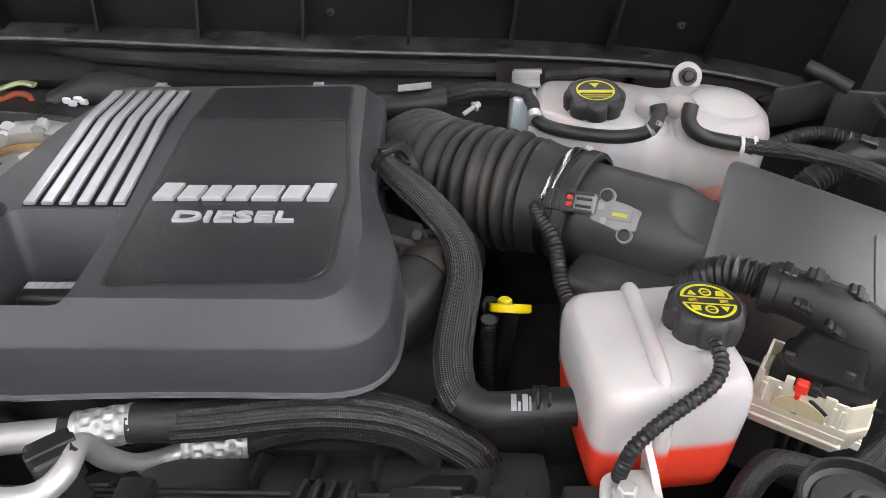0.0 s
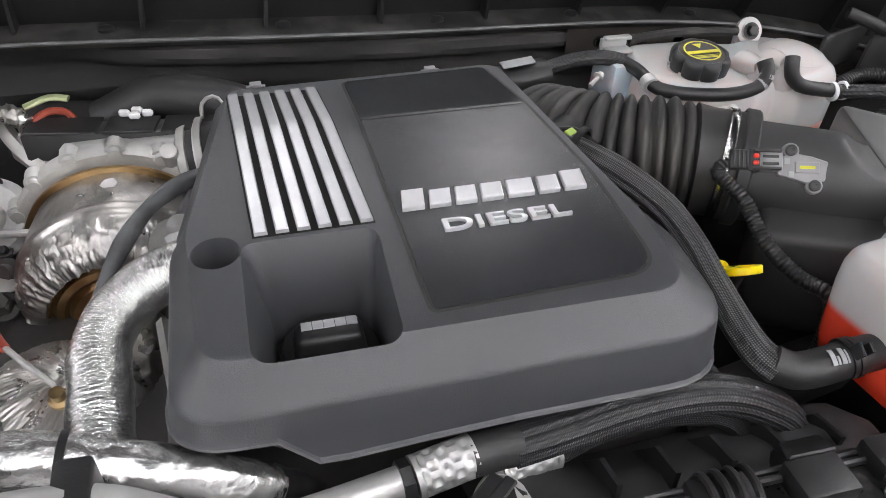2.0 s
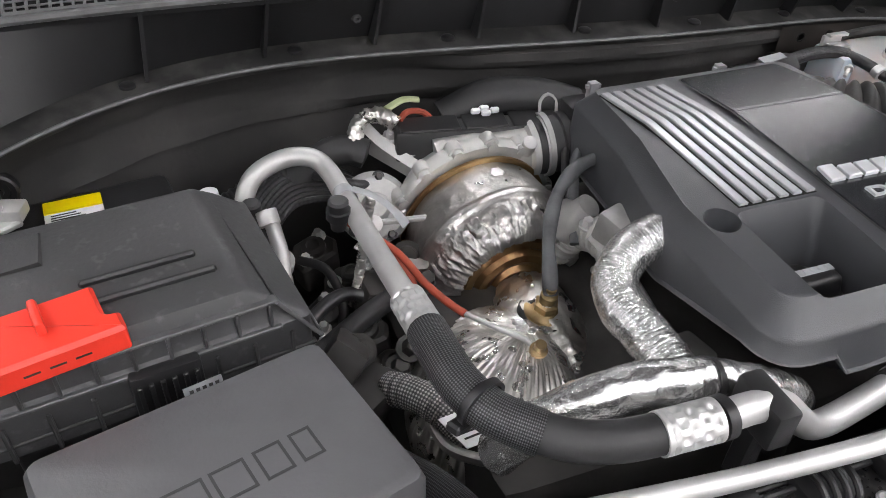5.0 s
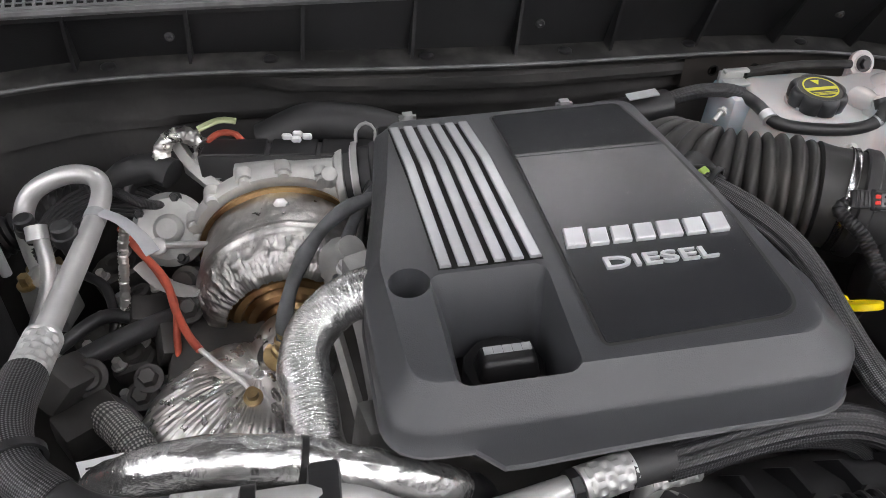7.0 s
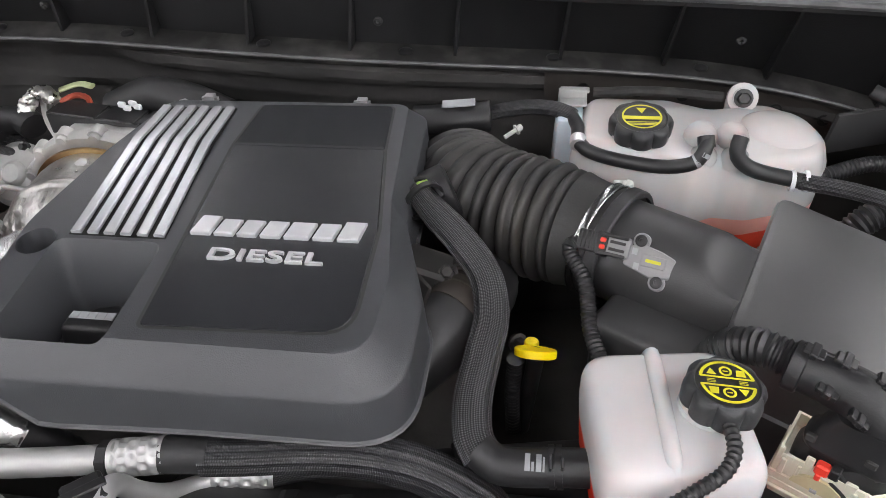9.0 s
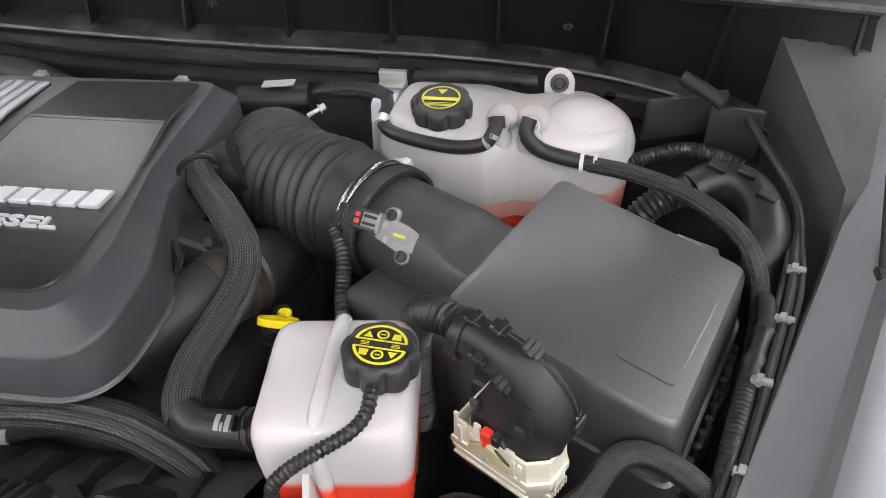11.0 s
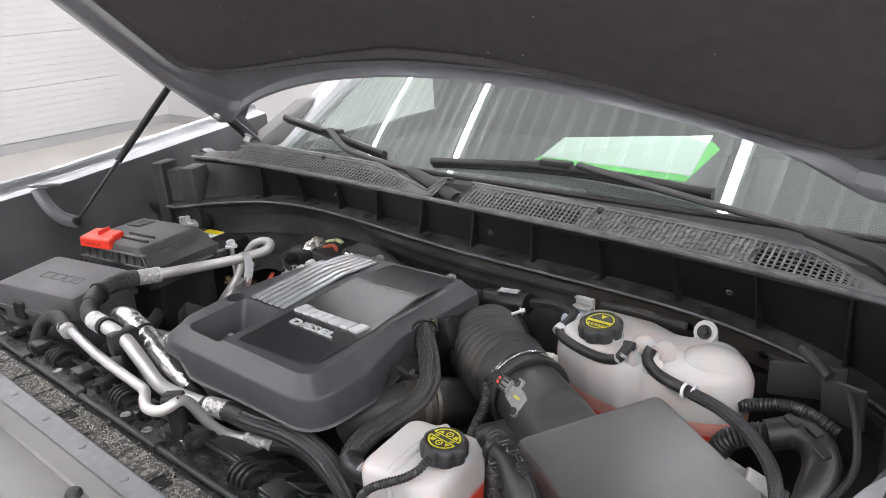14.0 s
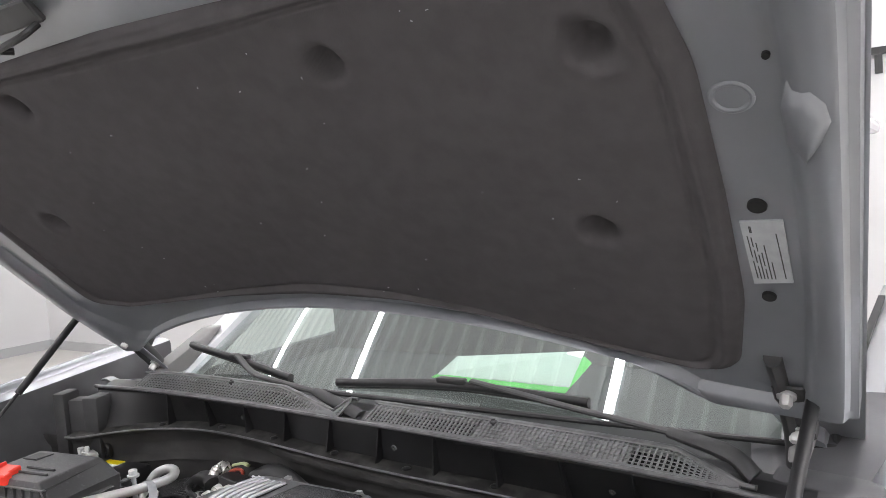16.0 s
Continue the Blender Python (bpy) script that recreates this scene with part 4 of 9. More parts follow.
        for k in range(n + 1):
            y = y0 + 1e-5 + (y1 - y0 - 2e-5) * (0.5 - 0.5 * math.cos(math.pi * k / n))
            a, b = span(y)
            z = cover_z(y)
            lift = h1 if 0 < k < n else h1 - bev
            rows.append([(a, y, z + h0), (a, y, z + h1 - bev), (a + bev, y, z + lift), ((a + b) / 2, y, z + lift), (b - bev, y, z + lift), (b, y, z + h1 - bev), (b, y, z + h0)])
        loft(bm, rows, False, False, closed=False)
        return part(nm, bm, mat, t, label)
    gp = rounded([(-0.232, 0.432), (-0.064, 0.438), (-0.066, 0.56), (-0.083, 0.6785), (-0.2403, 0.6785)], [0.005, 0.028, 0.05, 0.002, 0.002], 6)
    def groove(poly):
        bm = B()
        a = ring(bm, [(p.x, p.y, cover_z(p.y) + 0.0007) for p in inset(poly, -0.0028)])
        b = ring(bm, [(p.x, p.y, cover_z(p.y) + 0.0007) for p in inset(poly, 0.001)])
        bridge(bm, a, b)
        part("panel_groove", bm, M_PRINT, t)
    groove(gp)
    sheet(gp, -0.002, 0.0018, M_PANEL, "panel", "smooth dark inset panel")
    gq = rounded([(-0.2404, 0.6797), (-0.0833, 0.6797), (-0.094, 0.784), (-0.2425, 0.778)], [0.002, 0.002, 0.008, 0.006], 4)
    groove(gq)
    sheet(gq, -0.002, 0.0018, M_PANEL, "panel", "smooth dark inset panel")
    # black sheet below the stripes, painting the shadow gaps between them
    bed = [Vector(p) for p in ((-0.3440, 0.5325), (-0.2525, 0.5325), (-0.2700, 0.7685), (-0.3580, 0.7685))]
    sheet(bed, -0.002, 0.0005, M_HOLE, "stripe_gap_shade", "black sheet painting the shadow gaps between the stripes", 0.0002)
    # silver stripes, fanning slightly
    for k in range(6):
        xb = -0.3425 + k * 0.01575
        xt = -0.3565 + k * 0.01500
        poly = []
        for j in range(59):
            f = j / 58
            poly.append((xb + (xt - xb) * f, 0.5345 + 0.232 * f))
        w = 0.0098
        bm = B()
        L = ring(bm, [(x, y, cover_z(y) - 0.001) for x, y in poly])
        L1 = ring(bm, [(x, y, cover_z(y) + 0.0030) for x, y in poly])
        L2 = ring(bm, [(x + 0.001, y, cover_z(y) + 0.0038) for x, y in poly])
        R2 = ring(bm, [(x + w - 0.001, y, cover_z(y) + 0.0038) for x, y in poly])
        R1 = ring(bm, [(x + w, y, cover_z(y) + 0.0030) for x, y in poly])
        R0 = ring(bm, [(x + w, y, cover_z(y) - 0.001) for x, y in poly])
        cols = (L, L1, L2, R2, R1, R0)
        for a, b in zip(cols, cols[1:]):
            bridge(bm, a, b, False)
        bm.faces.new([c[0] for c in cols]), bm.faces.new([c[-1] for c in cols])
        part("stripe", bm, M_SILVER, t)
    # maker's emblem as seven plain silver blocks
    x = -0.2305
    z0 = cover_z(0.55) + 0.0015
    widths = (0.0176, 0.0170, 0.0170, 0.0176, 0.0218, 0.0176, 0.0186)
    for k, w in enumerate(widths):
        h = 0.0245 if k in (0, 6) else 0.0205
        y0 = 0.5385
        sl = 0.0035
        bm = B()
        def P(u, v, z):
            return (x + u * w + v * sl, y0 + v * h, z)
        def slab(u0, u1, v0, v1):
            q = 0.0008 / w
            a = ring(bm, [P(u0, v0, z0), P(u1, v0, z0), P(u1, v1, z0), P(u0, v1, z0)])
            b = ring(bm, [P(u0, v0, z0 + 0.0036), P(u1, v0, z0 + 0.0036), P(u1, v1, z0 + 0.0036), P(u0, v1, z0 + 0.0036)])
            e = ring(bm, [P(u0 + q, v0 + q, z0 + 0.0044), P(u1 - q, v0 + q, z0 + 0.0044), P(u1 - q, v1 - q, z0 + 0.0044), P(u0 + q, v1 - q, z0 + 0.0044)])
            bridge(bm, a, b), bridge(bm, b, e)
            bm.faces.new(list(reversed(a))), bm.faces.new(e)
        slab(0, 1, 0, 1)
        part("emblem_block", bm, M_LETTER, t, "plain silver emblem block")
        x += w + 0.0040
    # the word below it
    word = text_mesh("DIESEL", 0.0208, 0.0022, Matrix.Translation((-0.2065, 0.5085, cover_z(0.5) + 0.0030)) @ Matrix.Diagonal((1.68, 0.93, 1, 1)))
    part("lettering", word, M_LETTER, t, "raised silver letters", angle=20)
    # oil filler cap at the bottom of the basin
    c = thing("oil_filler_cap", (-0.30, 0.465, 1.10), "black oil filler cap with pale printed grip in the cover's basin", "filler cap")
    bm = B()
    lathe(bm, (-0.300, 0.468, 1.080), (0, 0, 1), [(0, 0.035), (0.036, 0.035), (0.040, 0.033), (0.042, 0.029), (0.042, 0.001)], 36, lobes=12, lobe=0.02)
    part("cap", bm, M_BLACK, c)
    bm = B()
    box(bm, -0.326, -0.273, 0.448, 0.478, 1.118, 1.141, 0.005, 3, taper=0.004)
    g = part("grip", bm, M_BLACK, c)
    bm = B()
    for k in range(5):
        box(bm, -0.3185 + k * 0.008, -0.311 + k * 0.008, 0.463, 0.471, 1.1405, 1.1416)
    part("printed_bars", bm, M_LABELGREY, g)
    # two clips on the rear edge
    for x in (-0.329, -0.141):
        bm = B()
        box(bm, x - 0.006, x + 0.006, 0.822, 0.832, 1.135, 1.160, 0.001)
        box(bm, x - 0.010, x + 0.010, 0.824, 0.829, 1.152, 1.157)
        part("rear_clip", bm, M_GREYPLASTIC, t)
    bm = B()
    box(bm, -0.365, -0.08, 0.81, 0.845, 1.10, 1.138, 0.006)
    part("rear_rail", bm, M_BLACK, t)


engine_cover()


# ---------------------------------------------------------------- caps
def filler_cap(at, r, tilt, parent):
    """Lobed screw cap with a yellow warning ring."""
    d = Vector(tilt).normalized()
    bm = B()
    x, y, _ = frame_of(d)
    prof = [(-0.0215, 0.92, 0.035), (-0.020, 0.98, 0.05), (-0.010, 1.00, 0.06), (-0.005, 1.00, 0.055), (-0.0015, 0.955, 0.04), (0.0005, 0.88, 0.02), (0.001, 0.82, 0.0), (0.0005, 0.79, 0.0), (-0.0004, 0.775, 0.0), (-0.0004, 0.02, 0.0)]
    rings = []
    for h, q, l in prof:
        rings.append([Vector(at) + d * h + (x * math.cos(a) + y * math.sin(a)) * (r * q * (1 + 2.6 * l * (abs(math.cos(4 * a)) ** 0.7 - 0.75))) for a in (2 * math.pi * k / 96 for k in range(96))])
    loft(bm, rings)
    cap = part("cap", bm, M_CAP, parent, "black lobed screw cap with yellow warning print")
    bm = B()
    c = Vector(at) + d * 0.0016

    def P(a, q):
        return c + x * (q * r * math.cos(a)) + y * (q * r * math.sin(a))

    def arc(a0, a1, q0, q1, n=12):
        A = ring(bm, [P(a0 + (a1 - a0) * k / n, q0) for k in range(n + 1)])
        C = ring(bm, [P(a0 + (a1 - a0) * k / n, q1) for k in range(n + 1)])
        bridge(bm, A, C, False)
    return cap, bm, P, arc, c, x, y


def print_plate(cap, bm):
    part("warning_print", bm, M_YELLOW, cap, angle=0)


# ---------------------------------------------------------------- front coolant tank
def tank_ring(cx, cy, hx, hy, r, z, rot=0.0, seg=5, shear=(0, 0)):
    out = []
    for p in rounded([(-hx, -hy), (hx, -hy), (hx, hy), (-hx, hy)], r, seg):
        out.append((cx + p.x * math.cos(rot) - p.y * math.sin(rot) + shear[0], cy + p.x * math.sin(rot) + p.y * math.cos(rot) + shear[1], z))
    return out


def front_tank():
    cx, cy, rot = 0.1725, 0.408, radians(8)
    t = thing("coolant_tank", (cx, cy, 1.0), "milky square coolant tank half full of red coolant", "coolant tank")
    level = 1.093

    def rg(hx, hy, r, z):
        return tank_ring(cx, cy, hx * 0.89, hy * 0.84, r, z, rot)

    bm = B()
    loft(bm, [rg(0.050, 0.057, 0.012, 1.038), rg(0.055, 0.062, 0.014, 1.043), rg(0.059, 0.0655, 0.016, 1.060), rg(0.0615, 0.0675, 0.017, level), rg(0.063, 0.069, 0.018, 1.115), rg(0.0630, 0.0690, 0.019, 1.134),
              rg(0.0615, 0.0675, 0.019, 1.141), rg(0.0585, 0.0645, 0.018, 1.1465), rg(0.053, 0.059, 0.016, 1.1495), rg(0.02, 0.024, 0.01, 1.1515)], True, True)
    part("tank_wall", bm, M_FILLED, t, "milky plastic wall with red coolant showing through", angle=70)
    bm = B()
    tube(bm, [(0.1735, 0.3530, 1.045), (0.1735, 0.3510, 1.09), (0.1720, 0.3520, 1.128), (0.1700, 0.362, 1.1475), (0.1670, 0.40, 1.1515), (0.1635, 0.452, 1.1505), (0.1625, 0.463, 1.143), (0.1625, 0.466, 1.12)], 0.0062, 12, flat=0.8)
    part("seam_rib", bm, M_FILLED, t)
    bm = B()
    lathe(bm, (0.198, 0.411, 1.145), (0.05, -0.08, 1), [(-0.02, 0.022), (0.012, 0.022)], 28)
    part("neck", bm, M_TANK, t)
    cap, bm, P, arc, c, x, y = filler_cap((0.206, 0.412, 1.175), 0.0275, (0.07, 0.03, 1), t)
    def bar(u0, u1, v0, v1):
        bm.faces.new(ring(bm, [c + x * (u * r0) + y * (v * r0) for u, v in ((u0, v0), (u1, v0), (u1, v1), (u0, v1))]))

    r0 = 0.0265
    for sgn in (1, -1):
        lo, hi = math.asin(0.13 / 0.70), math.pi - math.asin(0.13 / 0.70)
        arc(sgn * lo, sgn * hi, 0.62, 0.70, 20)
        bar(-0.68, 0.68, sgn * 0.11, sgn * 0.17)
        ic = [c + y * (sgn * 0.37 * r0) + (x * math.cos(q) + y * math.sin(q)) * (r0 * k) for k in (0.11, 0.17) for q in (2 * math.pi * j / 20 for j in range(20))]
        A, C = ring(bm, ic[:20]), ring(bm, ic[20:])
        bridge(bm, A, C)
        bar(-0.07, 0.07, sgn * 0.35, sgn * 0.39)
        for u in (-0.38, 0.38):
            bm.faces.new(ring(bm, [c + x * ((u + du) * r0) + y * (sgn * v * r0) for du, v in ((-0.13, 0.22), (0.13, 0.22), (0.0 if u * sgn < 0 else 0.10, 0.44), (0.0 if u * sgn < 0 else -0.10, 0.44))]))
        for v in (-0.06, -0.01, 0.04):
            bar(sgn * 0.30, sgn * 0.52, v, v + 0.025)
    print_plate(cap, bm)
    # mounting ear with bolt
    bm = B()
    a = ring(bm, [(0.158, 0.354, 1.112), (0.163, 0.330, 1.095), (0.168, 0.306, 1.072), (0.172, 0.300, 1.062), (0.165, 0.352, 1.045)])
    b = ring(bm, [(0.163, 0.354, 1.112), (0.168, 0.330, 1.095), (0.173, 0.306, 1.072), (0.177, 0.300, 1.062), (0.170, 0.352, 1.045)])
    bridge(bm, a, b), bm.faces.new(a), bm.faces.new(list(reversed(b)))
    tab = rounded([(0.126, 0.304), (0.168, 0.300), (0.168, 0.342), (0.132, 0.338)], [0.016, 0.004, 0.004, 0.014], 6)
    lo = ring(bm, [(p.x, p.y, 1.0790) for p in tab])
    mid = ring(bm, [(p.x, p.y, 1.0840) for p in tab])
    up = ring(bm, [(p.x, p.y, 1.0855) for p in inset(tab, 0.0015)])
    bridge(bm, lo, mid), bridge(bm, mid, up), bm.faces.new(up), bm.faces.new(list(reversed(lo)))
    e = part("mounting_ear", bm, M_TANK, t)
    bm = B()
    lathe(bm, (0.146, 0.319, 1.0855), (0, 0, 1), [(0, 0.0105), (0.0012, 0.0105), (0.0016, 0.0098), (0.0016, 0.001)], 24)
    bolt(bm, (0.146, 0.319, 1.087), (0, 0, 1), 0.0068, 0.006)
    part("bolt", bm, M_CAST, e, "zinc plated bolt on a flat washer")
    # breather hose from the neck
    h = thing("breather_hose", (0.18, 0.36, 1.1), "thin corrugated black hose curling over the tank", "hose")
    bm = B()
    loom(bm, [(0.204, 0.392, 1.163), (0.206, 0.380, 1.164), (0.2065, 0.366, 1.161), (0.199, 0.353, 1.156), (0.182, 0.343, 1.148), (0.163, 0.334, 1.138), (0.149, 0.328, 1.124), (0.144, 0.328, 1.106), (0.142, 0.330, 1.088)], 0.0056, 0.0042, 0.2)
    part("loom", bm, M_LOOM, h)


front_tank()


# ---------------------------------------------------------------- rear coolant tank
def rear_tank():
    t = thing("surge_tank", (0.25, 0.82, 1.0), "large milky surge tank with pale red coolant", "coolant tank")
    # outline in plan: two bays with a waist
    plan = rounded([(0.100, 0.790), (0.180, 0.762), (0.236, 0.752), (0.266, 0.769), (0.302, 0.766), (0.384, 0.798), (0.402, 0.862), (0.345, 0.930), (0.268, 0.900), (0.22, 0.915), (0.115, 0.905)],
                   [0.03, 0.04, 0.025, 0.014, 0.03, 0.05, 0.06, 0.05, 0.02, 0.04, 0.04], 6)

    def rg(d, z, tip=0.0):
        return [(p.x, p.y, z - tip * (p.x - 0.1)) for p in inset(plan, d)]

    bm = B()
    loft(bm, [rg(0.02, 0.985), rg(0.006, 0.995), rg(0.003, 1.02), rg(0.0025, 1.030)], True, True)
    part("coolant", bm, M_COOLANT, t, "red coolant in the foot of the tank")
    bm = B()
    loft(bm, [rg(0.0024, 1.0303), rg(0.001, 1.052)], True, True)
    part("wetted_wall", bm, M_COOLANT_PALE, t, "wall stained pale red above the coolant")
    bm = B()
    loft(bm, [rg(0.0009, 1.0523), rg(0.0, 1.07), rg(0.001, 1.10, 0.02), rg(0.004, 1.120, 0.04), rg(0.008, 1.130, 0.05), rg(0.013, 1.136, 0.06), rg(0.018, 1.138, 0.062)], False, True)
    part("tank_wall", bm, M_TANK, t, "milky plastic wall")
    bm = B()
    lathe(bm, (0.338, 0.850, 1.078), (0.1, -0.1, 1), [(0, 0.060), (0.020, 0.059), (0.038, 0.051), (0.050, 0.036), (0.056, 0.016), (0.057, 0.001)], 32)
    part("dome", bm, M_TANK, t)
    bm = B()
    lathe(bm, (0.179, 0.812, 1.13), (0, -0.08, 1), [(-0.01, 0.033), (0.010, 0.033)], 28)
    part("neck", bm, M_TANK, t)
    cap, bm, P, arc, c, x, y = filler_cap((0.179, 0.806, 1.158), 0.034, (0.0, -0.12, 1), t)
    arc(0, 2 * math.pi, 0.58, 0.64, 40)
    for v in (-0.02, 0.06, 0.12):
        bm.faces.new(ring(bm, [c + x * (u * 0.016) + y * (w * 0.034) for u, w in ((-1, 0.30 + v), (1, 0.30 + v), (1, 0.335 + v), (-1, 0.335 + v))]))
    bm.faces.new(ring(bm, [c + x * (u * 0.0195) + y * (v * 0.034) for u, v in ((-1, -0.02), (1, -0.02), (1, 0.16), (-1, 0.16))]))
    tri = [(0, -0.16), (0.17, -0.46), (-0.17, -0.46)]
    bm.faces.new(ring(bm, [c + x * (u * 0.034) + y * (v * 0.034) for u, v in tri]))
    print_plate(cap, bm)
    # rear lug with bolt
    bm = B()
    lathe(bm, (0.306, 0.902, 1.135), (0, -0.9, 0.45), [(-0.003, 0.018), (0.003, 0.018)], 24)
    lathe(bm, (0.306, 0.902, 1.135), (0, -0.9, 0.45), [(0.003, 0.012), (0.006, 0.012), (0.006, 0.008)], 20)
    box(bm, 0.288, 0.324, 0.899, 0.908, 1.09, 1.132, 0.002)
    l = part("lug", bm, M_TANK, t)
    bm = B()
    bolt(bm, (0.306, 0.897, 1.137), (0, -0.9, 0.45), 0.0075, 0.006)
    part("bolt", bm, M_BLACK, l)
    # two hose nipples and side bracket
    for x in (0.247, 0.280):
        bm = B()
        lathe(bm, (x, 0.784, 1.118), (0, -0.2, 1), [(0, 0.016), (0.012, 0.014), (0.018, 0.0095), (0.028, 0.0085)], 16)
        part("nipple", bm, M_TANK, t)
    for x, z in ((0.247, 1.146), (0.281, 1.146)):
        bm = B()
        lathe(bm, (x, 0.815, z - 0.016), (0, -0.93, 0.36), [(0, 0.019), (0.012, 0.0165), (0.022, 0.0125), (0.030, 0.0108), (0.036, 0.0104)], 24)
        part("hose_boss", bm, M_TANK, t)
    bm = B()
    box(bm, 0.083, 0.122, 0.83, 0.90, 1.045, 1.135, 0.006, 2, taper=0.004)
    part("side_bracket", bm, material("clear_plastic_bracket", (0.55, 0.60, 0.66), 0.25, var=0.05, var_scale=20, sub=0.5), t, "clear pale plastic bracket")
    # hoses
    h = thing("surge_tank_hose", (0.18, 0.79, 1.12), "black rubber hose looping over the surge tank", "hose")
    bm = B()
    tube(bm, [(0.246, 0.775, 1.152), (0.243, 0.764, 1.144), (0.232, 0.760, 1.130), (0.20, 0.764, 1.122), (0.15, 0.776, 1.122), (0.120, 0.786, 1.127), (0.112, 0.800, 1.132), (0.111, 0.825, 1.133), (0.104, 0.85, 1.134)], 0.0078, 16)
    part("hose", bm, M_HOSE, h)
    bm = B()
    tube(bm, [(0.106, 0.848, 1.134), (0.085, 0.860, 1.136), (0.05, 0.866, 1.134), (0.01, 0.868, 1.124), (-0.035, 0.870, 1.104), (-0.07, 0.87, 1.08)], 0.011, 16, flat=0.75, lobes=5, lobe=0.06)
    part("sleeved_hose", bm, M_SLEEVE2, h, "hose in a woven sleeve")
    for k, (p, d) in enumerate((((0.1115, 0.795, 1.131), (0, 1, 0.2)), ((0.245, 0.7735, 1.149), (0.1, -0.5, -0.6)))):
        bm = B()
        lathe(bm, p, d, [(-0.006, 0.0092), (0.006, 0.0092)], 18)
        part("clamp", bm, M_ALU if k == 0 else M_BLACK, h)
    for p, d in (((0.2415, 0.7625, 1.140), (-0.3, -0.3, -0.6)), ((0.236, 0.7605, 1.133), (-0.7, -0.1, -0.4))):
        bm = B()
        lathe(bm, p, d, [(-0.0025, 0.0081), (0.0025, 0.0081)], 18, False, False)
        part("printed_band", bm, M_LABELGREY, h, "pale printed band")
    h = thing("surge_tank_hose", (0.4, 0.7, 1.1), "long black hose in woven sleeve running past the air box", "hose")
    bm = B()
    tube(bm, [(0.280, 0.776, 1.155), (0.277, 0.768, 1.143), (0.283, 0.766, 1.131), (0.302, 0.765, 1.120), (0.348, 0.760, 1.1125)], 0.0085, 16)
    part("hose", bm, M_HOSE, h)
    bm = B()
    tube(bm, [(0.346, 0.760, 1.1125), (0.40, 0.735, 1.117), (0.449, 0.701, 1.117), (0.485, 0.668, 1.107), (0.503, 0.640, 1.09), (0.512, 0.620, 1.05), (0.51, 0.60, 0.99), (0.5, 0.59, 0.9)], 0.0086, 36, lobes=11, lobe=0.05)
    part("sleeved_hose", bm, M_SLEEVE2, h, "hose in a woven sleeve")
    for x in (0.338, 0.352):
        bm = B()
        lathe(bm, (x, 0.761, 1.1125), (1, -0.1, 0), [(-0.002, 0.0115), (0.002, 0.0115)], 18)
        part("clamp", bm, M_WHITE, h)


rear_tank()


